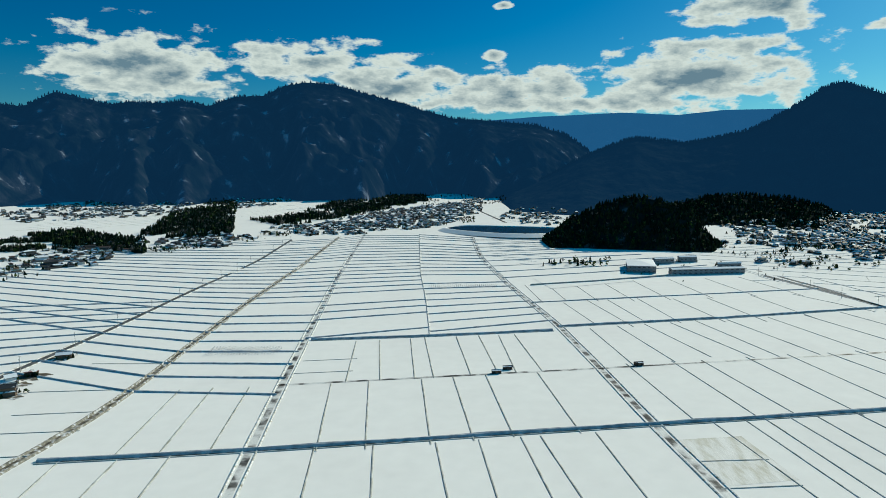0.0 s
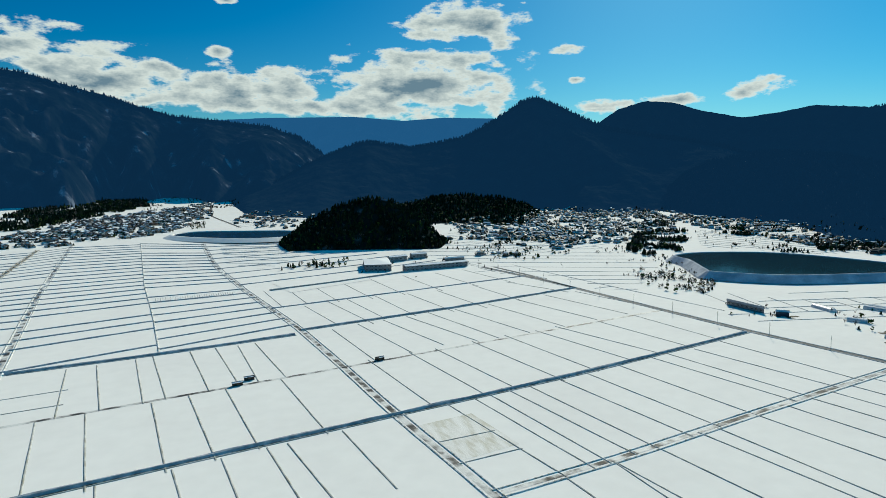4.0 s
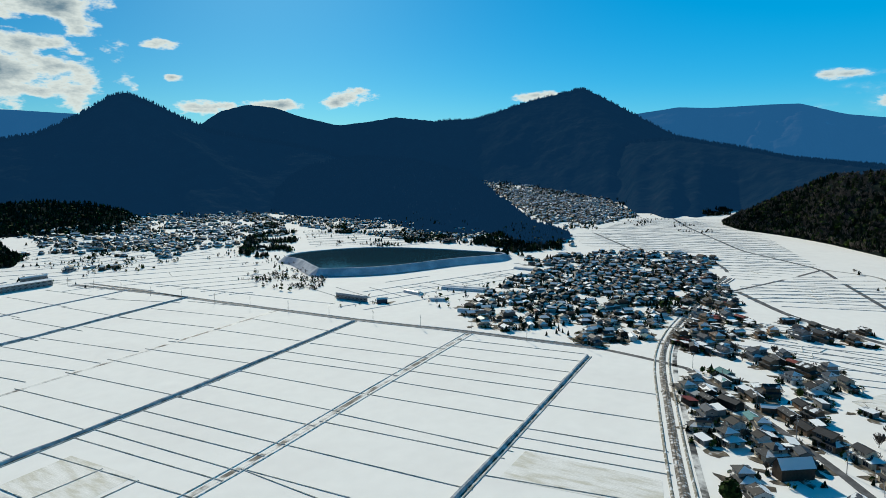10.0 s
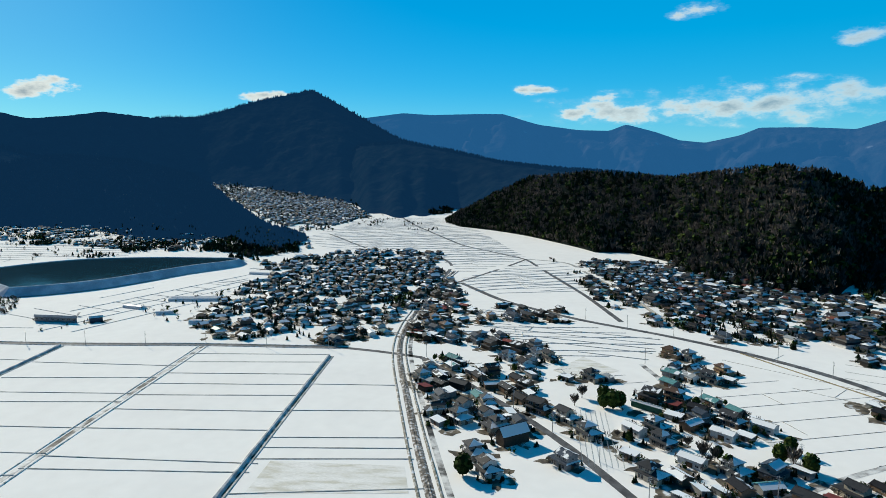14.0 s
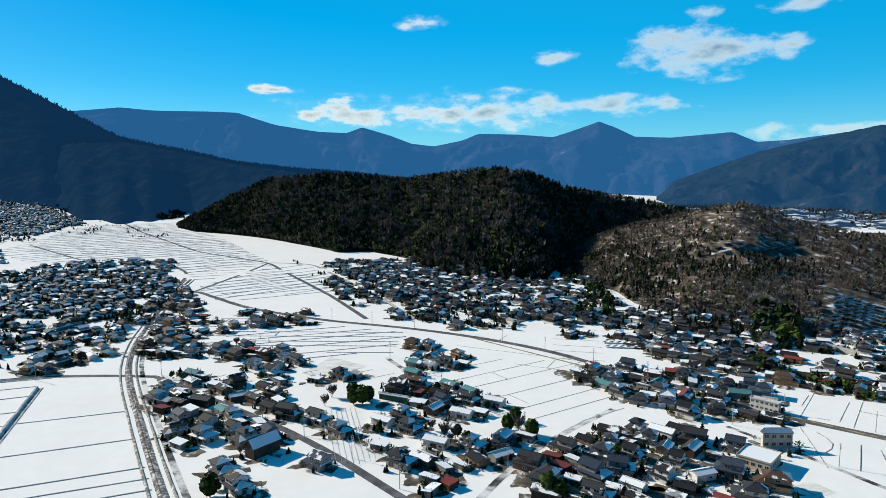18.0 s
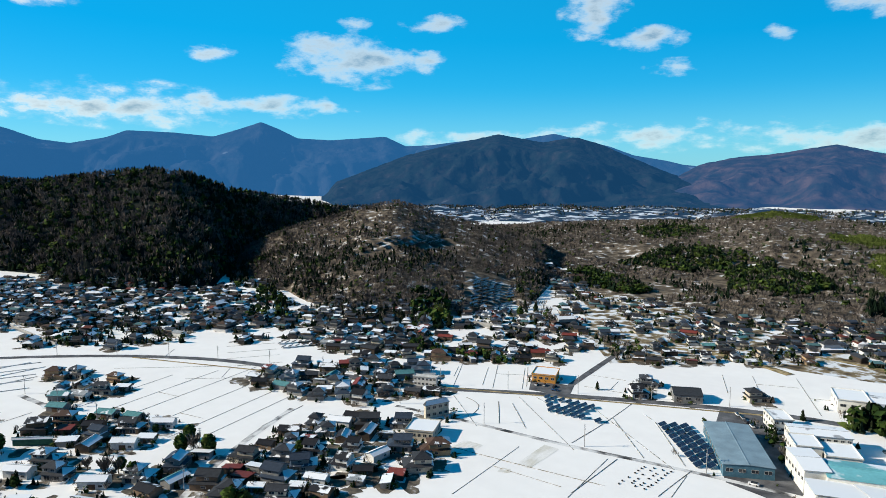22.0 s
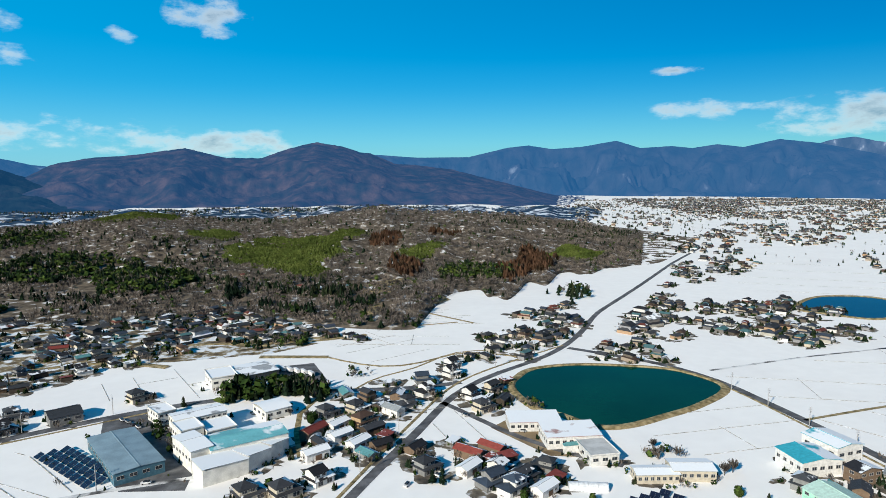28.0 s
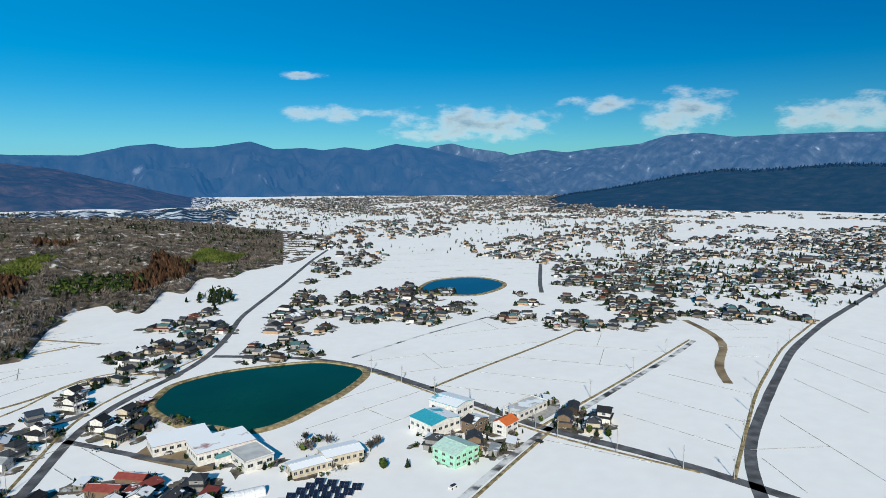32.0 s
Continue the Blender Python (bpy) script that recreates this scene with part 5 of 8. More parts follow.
TEALROOF = tint("faded_teal_roof", (0.16, 0.42, 0.46), melt=(0.06, 0.06), scale=0.08)
TEALBRIGHT = tint("teal_metal", (0.06, 0.36, 0.45), melt=(-0.06, 0.08), rough=0.5)
PALEROOF = tint("pale_flat_roof", (0.50, 0.50, 0.49), melt=(0.1, 0.15), scale=0.3)
ORANGE = tint("orange_fascia", (0.55, 0.26, 0.06))
ORANGEROOF = tint("orange_tiles", (0.55, 0.14, 0.04))
PINKROOF = tint("faded_pink_roof", (0.40, 0.27, 0.26), melt=(0.42, 0.10), scale=0.2)
MINT = tint("mint_wall", (0.34, 0.62, 0.46))
MINTROOF = tint("pale_green_roof", (0.46, 0.62, 0.54), rough=0.5)
GREENSHED = tint("dark_green_wall", (0.04, 0.11, 0.08))

# ---- named buildings, from the factory round to the school ----
hall("warehouse", (108.5, -268.9), (91.3, -280.4), (139.6, -306.7), 5.5, "gable_deep", BLUE_STEEL, BLUE_ROOF, "large blue-grey steel warehouse with a plain metal roof", rise=0.6, bays=4)
hall("factory", (70.9, -263.5), (54.2, -274.3), (78.4, -274.8), 7, "shed_deep", OFFWHITE, SNOWROOF, "off-white factory hall with a snow-covered roof", rise=0.8)
hall("factory", (54.4, -275.5), (46.0, -284.8), (58.9, -287.4), 7, "shed_deep", OFFWHITE, SNOWROOF, "off-white factory hall with a snow-covered roof", rise=0.8)
hall("factory", (46.2, -286.0), (39.4, -295.0), (49.5, -295.0), 7, "shed_deep", OFFWHITE, SNOWROOF, "off-white factory hall with a snow-covered roof", rise=0.8)
hall("factory", (71.3, -280.0), (39.7, -296.2), (79.3, -296.4), 9, "gable", OFFWHITE, TEALROOF, "factory hall with a faded teal roof under old snow", rise=1.2, bays=8)
hall("factory", (79.2, -277.4), (71.1, -283.2), (89.3, -298.1), 10, "gable", OFFWHITE, SNOWROOF, "white factory block with snow on the roof", rise=0.9, bays=3)
hall("factory", (90.4, -303.0), (81.5, -308.7), (98.2, -315.0), 9, "flat", OFFWHITE, SNOWROOF, "white factory block with a snow-covered flat roof", bays=3)
hall("factory", (96.7, -316.4), (75.0, -329.8), (104.8, -326.8), 9, "gable", OFFWHITE, SNOWROOF, "white factory wing with a row of windows and a snowy roof", rise=0.8, bays=9, rows=2)
hall("factory", (78.9, -305.9), (66.9, -312.7), (85.3, -320.8), 7, "flat", OFFWHITE, SNOWROOF, "low white factory annex with a snow-covered flat roof")
hall("factory", (110.8, -333.7), (103.4, -339.4), (118.0, -346.9), 7, "flat", OFFWHITE, SNOWROOF, "small white office block with a snowy flat roof", bays=3, rows=2)
hall("storehouse", (56.4, -335.0), (43.9, -343.2), (65.3, -348.9), 5, "round", OFFWHITE, SNOWROOF, "white storehouse with a curved snow-covered roof", rise=1.4, bays=3)
hall("warehouse", (97.2, -390.1), (83.0, -396.5), (104.8, -409.2), 7, "flat", OFFWHITE, SNOWROOF, "white box-shaped warehouse with a snowy roof", bays=3)
hall("open_shed", (79.9, -395.8), (59.3, -408.3), (88.1, -420.2), 6, "gable", STEEL, SNOWROOF, "open-fronted steel shed with a ribbed snowy roof", rise=1.0)
hall("villa", (247.7, -219.0), (244.2, -232.7), (246.2, -217.0), 7.5, "hip", WALLS[0], ROOFS[0], "large cream house with a dark hip roof beside the store", rise=2.2, bays=4, rows=2)
hall("store_building", (233.3, -193.9), (221.5, -201.5), (237.1, -209.7), 5, "flat", WALLS[0], PALEROOF, "beige flat-roofed store building with skylights", bays=5)
hall("apartment_house", (292.8, -250.3), (279.7, -257.6), (293.9, -253.8), 6, "flat", WALLS[1], PALEROOF, "white two-storey apartment house with a flat roof", bays=6, rows=2)
hall("shop", (246.6, -309.8), (233.5, -316.6), (254.6, -323.2), 5, "flat", ORANGE, PALEROOF, "orange-striped roadside shop with a flat roof", bays=4)
hall("workshop", (166.4, -339.4), (153.8, -348.3), (173.9, -352.4), 4.5, "gable", WALLS[3], ROOFS[0], "grey workshop with a wide slate roof", rise=2.0, bays=3)
hall("school_block", (-69.4, -305.2), (-96.0, -303.6), (-70.0, -319.0), 5, "shed", WALLS[1], PINKROOF, "white school block with a faded pink roof", rise=0.9, bays=8)
hall("school_block", (-82.7, -282.5), (-109.4, -282.3), (-82.5, -299.3), 6, "shed", WALLS[1], PINKROOF, "white school block with a faded pink roof", rise=0.9, bays=8)
hall("school_annex", (-97.1, -262.9), (-110.7, -263.8), (-103.9, -281.1), 5, "flat", WALLS[1], PALEROOF, "white school annex with a flat roof", bays=3)
hall("pavilion", (-89.4, -277.0), (-98.8, -277.8), (-89.5, -278.9), 4, "hip", WALLS[1], ROOFS[5], "small building with a green roof beside the school", rise=1.0)
hall("kindergarten", (-110.8, -244.8), (-129.1, -243.2), (-112.3, -253.6), 4, "gable", WALLS[0], SNOWROOF, "cream single-storey kindergarten with a snowy roof", rise=0.9, bays=7)
hall("kindergarten", (-127.1, -244.8), (-145.0, -242.3), (-132.2, -255.9), 5, "gable", WALLS[0], SNOWROOF, "cream kindergarten hall with a snowy roof", rise=0.9, bays=6)
hall("factory", (-183.1, -240.9), (-202.5, -241.9), (-177.8, -257.8), 7, "gable_deep", WALLS[1], TEALBRIGHT, "white workshop with a bright teal metal roof", rise=1.4, bays=5)
hall("factory", (-207.1, -250.6), (-222.1, -253.8), (-205.2, -269.6), 8, "gable_deep", WALLS[1], TEALBRIGHT, "white workshop with a bright teal metal roof", rise=1.2, bays=3)
hall("clinic", (-171.7, -208.6), (-187.3, -210.4), (-174.8, -223.5), 6, "gable_deep", MINT, MINTROOF, "mint green building with a pale green roof", rise=2.2, bays=4, rows=2)
hall("nursery_school", (-233.5, -230.1), (-259.3, -233.8), (-235.4, -241.6), 4.5, "flat", WALLS[1], PALEROOF, "white flat-roofed building beside a gravel yard", bays=6)
hall("house", (-213.8, -219.6), (-224.4, -221.9), (-216.5, -228.7), 5.8, "gable", WALLS[1], ORANGEROOF, "white house with an orange tiled roof", rise=2.2, bays=2, rows=2)
hall("apartment_house", (-202.2, -231.3), (-214.0, -233.4), (-204.4, -239.7), 6.0, "gable_deep", WALLS[2], ROOFS[3], "brown apartment house with a dark roof and solar panels", rise=1.6, bays=3, rows=2)
hall("gymnasium", (237.0, 811.1), (271.4, 802.4), (245.7, 872.3), 9, "hip", WALLS[3], SNOWROOF, "school gymnasium with a snowy roof", rise=2.5, bays=6, rows=2)
hall("school_block", (285.5, 797.6), (381.1, 807.3), (280.4, 786.9), 7, "gable", WALLS[3], SNOWROOF, "long school block with a snowy roof", rise=1.5, bays=14, rows=2)
hall("school_block", (293.8, 886.3), (322.8, 893.0), (289.6, 877.8), 7, "gable", WALLS[3], SNOWROOF, "school block with a snowy roof", rise=1.5, bays=4)
hall("school_block", (333.8, 899.4), (359.7, 902.7), (329.6, 892.3), 7, "gable", WALLS[3], SNOWROOF, "school block with a snowy roof", rise=1.5, bays=4)
hall("school_block", (363.2, 834.3), (395.8, 838.1), (358.6, 833.0), 7, "gable", WALLS[3], SNOWROOF, "school block with a snowy roof", rise=1.5, bays=4)
hall("livestock_barn", (498.9, 452.3), (498.4, 409.6), (498.6, 454.6), 4.5, "gable", WALLS[3], SNOWROOF, "long grey livestock barn with a snowy roof", rise=1.6, bays=8)
hall("shed", (499.9, 398.4), (506.6, 390.2), (501.8, 403.5), 4, "gable", ROOFS[1], ROOFS[1], "small blue metal shed", rise=1.2)
hall("long_shed", (359.5, -50.9), (347.7, -65.4), (357.4, -52.8), 3.2, "gable", GREENSHED, ROOFS[5], "long dark green metal shed", rise=1.0)
hall("old_farmhouse", (292.5, 17.1), (302.1, 5.2), (298.6, 19.8), 5, "gable", WALLS[5], ROOFS[3], "large black timber farmhouse with steep snowy roof", rise=4.0)

# houses that stand apart
for x, y, i in [(351, 57, 7), (323, 42, 0), (282, 30, 5), (265, 22, 3), (332, -14, 2), (313, -24, 0), (279, -11, 7), (317, 53, 12), (320, -47, 10), (326, -59, 0), (307, -59, 5), (291, -41, 12), (399, -79, 11), (411, -93, 10), (411, -106, 2), (410, -116, 12), (372, -78, 6), (356, -86, 9), (369, -96, 11), (320, -90, 10), (320, -100, 12), (339, -99, 4), (333, -113, 10), (287, -68, 10), (271, -48, 0), (271, -59, 9), (280, -84, 0), (401, -16, 12), (403, -33, 0), (404, -42, 12), (419, 10, 3), (443, -6, 2), (442, 24, 1), (465, -93, 6), (458, -104, 0), (517, -141, 7), (372, 20, 8), (394, 15, 9)]:
    settle(x, y, i, 220 + 9 * math.sin(x * 0.31 + y * 0.17), math.hypot(x, y) < 470)
for x, y, i in [(135, -377, 0), (186, -334, 3), (191, -355, 5), (345, -246, 0), (356, -262, 3), (315, -243, 5), (304, -238, 4), (23, -263, 3), (36, -253, 0), (24, -339, 5), (8, -344, 0), (16, -307, 10), (50, -253, 0), (71, -238, 3), (391, -421, 1), (381, -430, 3), (461, -454, 0), (-55, -419, 3)]:
    settle(x, y, i, 220 + 9 * math.sin(x * 0.31 + y * 0.17), math.hypot(x, y) < 470)
for x, y, i in [(-52, -401, 3), (4, -325, 6), (0, -313, 8), (-24, -268, 5), (-20, -289, 9), (-49, -251, 7), (-55, -262, 3), (-64, -253, 2), (-57, -245, 1), (-70, -242, 10), (-73, -367, 2), (-58, -358, 3), (-62, -337, 0), (-255, -199, 0), (-250, -213, 4), (-267, -241, 12), (-266, -221, 8), (-197, -210, 12), (-179, -233, 5), (-183, -228, 11), (-209, -211, 12), (18, -321, 10), (7, -297, 10), (-4, -295, 9)]:
    settle(x, y, i, 220 + 9 * math.sin(x * 0.31 + y * 0.17), math.hypot(x, y) < 470)

# hamlets, nearest first
hamlet([(268, -60), (280, -96), (292, -145), (280, -189), (237, -209), (202, -191), (201, -164), (242, -54)], 14.5, 38, 200, share=1.15, limit=420)
hamlet([(393, 79), (513, 49), (470, -4), (393, 7), (335, -2), (301, 20), (321, 58)], 15, 38, 201, share=1.15, limit=420)
hamlet([(383, -185), (386, -218), (344, -254), (301, -272), (276, -258), (269, -237), (313, -211), (336, -178)], 15, 220, 202, share=1.15, limit=420)
hamlet([(365, -180), (375, -223), (358, -258), (320, -278), (286, -263), (259, -233), (285, -205), (334, -183)], 15, 220, 203, share=1.15, limit=420)
hamlet([(374, -54), (378, -95), (334, -117), (320, -99), (326, -66)], 17, 220, 204, share=1.15, limit=420)
hamlet([(433, -67), (437, -130), (417, -128), (404, -74)], 17, 220, 205, share=1.15, limit=420)
hamlet([(498, 107), (788, 117), (642, 79), (533, 78), (468, 30), (406, 0), (374, 23), (437, 63)], 16, 38, 206, share=1.15, limit=420)
hamlet([(-41, -271), (-75, -276), (-78, -250), (-61, -241), (-35, -252)], 17, 220, 207, share=1.15, limit=420)
hamlet([(-14, -289), (-36, -291), (-32, -259), (-12, -268)], 17, 220, 208, share=1.15, limit=420)
hamlet([(16, -358), (-12, -355), (-12, -309), (31, -314)], 17, 220, 209, share=1.15, limit=420)
hamlet([(-53, -388), (-90, -382), (-74, -328), (-51, -356)], 16, 220, 210, share=1.15, limit=420)
hamlet([(441, -263), (477, -345), (430, -360), (358, -348), (288, -374), (259, -362), (291, -327), (330, -287), (358, -258)], 15, 220, 211, share=1.15, limit=420)
hamlet([(636, 44), (627, -12), (562, -31), (560, 29)], 18, 220, 212, share=1.15, limit=420)
hamlet([(-291, 404), (-272, 448), (-258, 387), (-258, 356)], 18, 220, 213, share=1.15, limit=420)
hamlet([(31, -327), (16, -362), (-21, -351), (-14, -308), (1, -278), (28, -284)], 14, 220, 270, share=1.15, limit=14)
hamlet([(-16, -303), (-38, -304), (-74, -272), (-77, -234), (-10, -263)], 14, 220, 271, share=1.15, limit=18)
hamlet([(22, -373), (-11, -394), (-46, -389), (-37, -362), (-1, -355)], 14, 220, 272, share=1.15, limit=8)
hamlet([(-199, -235), (-223, -239), (-224, -217), (-189, -202), (-181, -211)], 14, 220, 273, share=1.15, limit=5)
hamlet([(-260, -224), (-274, -210), (-259, -189), (-243, -203)], 14, 220, 274, share=1.15, limit=4)
hamlet([(560, 40), (640, 90), (560, 110), (500, 100)], 17, 220, 260)
town("far_houses", [(569, -736), (514, -715), (368, -574), (290, -593), (216, -581), (128, -642), (103, -524), (144, -462), (184, -421), (224, -378), (240, -343), (295, -413)], 18, 40, 300, "houses and gardens on the slope of the side valley", 1.6, 0.25)
town("far_houses", [(-419, -383), (-601, -372), (-468, -287), (-434, -337)], 18, 40, 301, "houses at the edge of the snowy fields", 1.6, 0.25)
town("far_houses", [(773, -50), (909, -141), (844, -210), (731, -324), (723, -386), (573, -272), (499, -173), (535, -133), (568, -67)], 16.5, 40, 303, "dense village at the foot of the wooded hill", 1.6, 0.25)
town("far_houses", [(451, 318), (474, 291), (506, 305), (726, 352), (850, 322), (834, 234), (919, 168), (788, 117), (576, 129), (493, 119), (446, 124), (462, 184), (446, 237), (442, 266)], 16.5, 40, 304, "dense snowy village beside the fields", 1.6, 0.25)
town("far_houses", [(179, -803), (24, -768), (15, -668), (77, -677), (147, -724)], 24, 40, 306, "scattered houses on the wooded hill", 1.6, 0.34)
town("far_houses", [(-617, -549), (-712, -469), (-639, -230), (-585, -219), (-531, -319), (-445, -388)], 20, 40, 307, "dense snowy suburb", 1.6, 0.34)
town("far_houses", [(3583, 2079), (2906, 1536), (2274, 729), (1707, 467), (1356, 514), (1017, 385), (1311, 606), (1630, 843)], 17, 40, 308, "dense far village climbing the valley", 1.6, 0.34)
town("far_houses", [(846, 1563), (965, 1501), (2057, 2329), (1447, 1617), (1113, 1386), (880, 1255), (618, 1025), (520, 970)], 20, 40, 309, "snowy village below the mountain", 1.6, 0.34)
town("far_houses", [(-492, -1019), (-641, -955), (-698, -633), (-653, -405), (-2496, -1574), (-3388, -3105), (-1297, -3345), (-1037, -1705)], 23, 40, 310, "wide snowy town on the plain", 1.6, 0.34)
town("far_houses", [(-808, -237), (-637, -338), (-647, -586), (-848, -668), (-1889, -566)], 22, 40, 311, "wide snowy town on the plain", 1.6, 0.34)
town("far_houses", [(-699, 995), (-556, 1143), (-365, 1445), (-287, 1439), (-289, 1275), (-488, 1001), (-565, 801)], 22, 40, 312, "snowy hamlets along the wooded rise", 1.6, 0.34)
town("far_houses", [(-1265, 1817), (-1232, 2193), (-1020, 2538), (-833, 2070), (-913, 1500), (-1041, 1493)], 32, 40, 313, "snowy hamlets below the mountain", 1.6, 0.34)
town("far_houses", [(-301, 1510), (-136, 1830), (168, 2479), (101, 1718), (-5, 1433), (-197, 1346)], 26, 40, 314, "snowy hamlets below the mountain", 1.6, 0.34)
town("far_houses", [(595, 1373), (1146, 1643), (594, 844), (643, 1079)], 26, 40, 315, "snowy village below the peak", 1.6, 0.34)
town("far_houses", [(134, -602), (111, -602), (69, -554), (0, -543), (-4, -497), (45, -493), (115, -507)], 17, 40, 340, "houses and gardens on the slope below the wood", 2, 0.2)
town("far_houses", [(282, -519), (258, -569), (151, -606), (59, -562), (79, -503), (144, -499), (207, -457)], 17, 40, 341, "houses and gardens on the slope below the wood", 2, 0.2)
town("far_houses", [(469, 1086), (598, 1156), (802, 1215), (989, 1155), (853, 1032), (608, 886), (497, 849), (427, 865)], 24, 40, 342, "snowy hamlet beside the wooded knoll", 1.6, 0.45)
town("far_houses", [(710, 1372), (899, 1533), (1277, 1492), (1836, 2071), (1924, 2330), (1299, 1631), (976, 1597), (782, 1510)], 20, 40, 343, "snowy village below the peak", 1.6, 0.3)
town("far_houses", [(575, -746), (438, -665), (339, -554), (328, -477), (492, -647)], 15, 40, 344, "houses along the side valley road", 2, 0.1)
town("far_houses", [(970, 354), (1048, 289), (1007, 162), (727, 130), (685, 174), (749, 281), (760, 356), (881, 412)], 15, 40, 345, "dense snowy village beside the fields", 2, 0.2)
town("far_houses", [(1678, -892), (1341, -1125), (975, -1393), (564, -1550), (0, -1600), (-513, -1410), (-923, -2537), (0, -2700), (889, -2443), (1575, -1877), (2252, -1300)], 34, 40, 350, "scattered far town on the valley floor", 1.0, 0.47)
town("far_houses", [(-935, -903), (-1005, -447), (-978, -208), (-1397, -98), (-2486, -261), (-1932, -1740)], 25, 40, 351, "wide snowy town on the plain", 1.3, 0.42)
town("far_houses", [(-744, -2595), (-1942, -1876), (-3231, -2524), (-1733, -3716)], 34, 40, 352, "wide snowy town on the plain", 1.2, 0.42)
town("far_houses", [(963, -54), (955, -202), (839, -241), (647, -264), (540, -329), (472, -397), (420, -354), (475, -267), (551, -191), (621, -119), (727, -57)], 15, 40, 370, "old houses along the foot of the wooded hill", 1.8, 0.2)
town("far_houses", [(472, -397), (425, -457), (320, -471), (277, -411), (323, -381), (380, -358), (417, -334)], 15, 40, 371, "houses on terraces below the solar panels", 1.8, 0.22)
town("far_houses", [(174, -791), (62, -727), (-57, -690), (-53, -650), (60, -690), (163, -739)], 17, 40, 372, "pale houses along the edge of the wood", 2.0, 0.1)
town("far_houses", [(652, -308), (583, -332), (496, -392), (404, -369), (341, -310), (372, -279), (437, -258), (462, -216)], 15, 40, 374, "houses below the wooded hill", 1.6, 0.28)
town("far_houses", [(-1074, -3276), (-1890, -3050), (-1279, -2062), (-743, -1471), (-539, -1168), (-561, -1664)], 36, 40, 380, "wide snowy town on the plain", 1.6, 0.36)
town("far_houses", [(3103, 1831), (2725, 1416), (2054, 849), (1629, 533), (1336, 468), (1398, 614), (1695, 897), (2209, 1265)], 24, 40, 381, "dense far village climbing the valley", 2.0, 0.2)
town("far_houses", [(-686, 1093), (-597, 1064), (-534, 1030), (-480, 895), (-536, 850)], 17, 40, 401, "snowy hamlet at the edge of the paddies", 1.6, 0.3)
town("far_houses", [(-529, 1171), (-551, 1357), (-412, 1254), (-361, 1092), (-423, 1037)], 18, 40, 402, "snowy hamlet below the belt of conifers", 1.6, 0.3)
town("far_houses", [(-342, 1404), (-250, 1525), (-198, 1789), (-47, 2059), (106, 2172), (46, 1564), (-31, 1380), (-183, 1257), (-297, 1230)], 20, 40, 403, "snowy village at the mouth of the valley", 1.8, 0.2)
town("far_houses", [(-810, 2407), (-698, 3149), (-551, 2572), (-559, 2102), (-634, 1939)], 26, 40, 404, "snowy hamlet below the mountain", 1.6, 0.3)
town("far_houses", [(-1313, 2110), (-1389, 2591), (-920, 2410), (-735, 1784), (-816, 1588), (-1057, 1698)], 26, 40, 405, "snowy hamlets below the mountain", 1.6, 0.4)
town("far_houses", [(607, 1415), (1011, 1824), (1209, 1862), (1218, 1504), (1666, 1877), (985, 1071), (727, 898), (565, 944), (526, 1079)], 20, 40, 406, "snowy village below the pointed peak", 1.9, 0.28)
town("far_houses", [(163, 1762), (346, 2026), (538, 1760), (785, 2305), (880, 2233), (495, 1506), (333, 1478), (214, 1384), (139, 1499)], 24, 40, 407, "snowy hamlets below the pointed peak", 1.6, 0.3)
town("far_houses", [(2147, 1117), (2528, 1057), (2254, 732), (1693, 463), (1419, 486), (1436, 557), (1444, 628), (1708, 833)], 17, 40, 408, "dense far village climbing the valley", 2.4, 0.12)
town("far_houses", [(3809, 2173), (3557, 1947), (2454, 1197), (2528, 1057), (2031, 1057)], 20, 40, 409, "dense far village climbing the valley", 2.4, 0.1)
town("far_houses", [(-94, -501), (-137, -573), (-196, -620), (-197, -547), (-156, -474), (-117, -424), (-87, -436), (-53, -437), (-69, -468)], 17, 40, 420, "houses along the road above the pond", 1.8, 0.2)
town("far_houses", [(-219, -537), (-303, -643), (-323, -598), (-238, -459), (-200, -456)], 17, 40, 421, "houses along the road past the pond", 1.8, 0.2)
town("far_houses", [(-168, -460), (-214, -453), (-221, -419), (-197, -408), (-159, -424)], 16, 40, 422, "houses behind the pond bank", 1.8, 0.2)
town("far_houses", [(-323, -598), (-442, -611), (-456, -497), (-505, -485), (-459, -433), (-416, -452), (-334, -428), (-296, -456), (-281, -510)], 17, 40, 423, "houses between the two ponds", 1.8, 0.25)
town("far_houses", [(-322, -698), (-442, -875), (-603, -971), (-573, -854), (-383, -695), (-315, -638)], 18, 40, 424, "houses along the road into the town", 1.8, 0.25)
town("far_houses", [(-392, -425), (-448, -451), (-420, -402), (-379, -398)], 15, 40, 425, "houses at the edge of the snowy fields", 1.8, 0.1)
town("far_houses", [(-403, -368), (-451, -388), (-452, -337), (-426, -330)], 14, 40, 426, "pale houses at the edge of the snowy fields", 1.8, 0.1)
town("far_houses", [(1227, 1344), (1297, 970), (1114, 546), (966, 625), (1016, 889), (1059, 1063)], 20, 40, 430, "houses and greenhouses behind the reservoir", 1.6, 0.3)
town("far_houses", [(978, 1157), (1323, 1560), (1504, 1647), (1192, 1226), (874, 928), (722, 796), (707, 843)], 20, 40, 431, "snowy hamlet beside the mound", 1.6, 0.25)
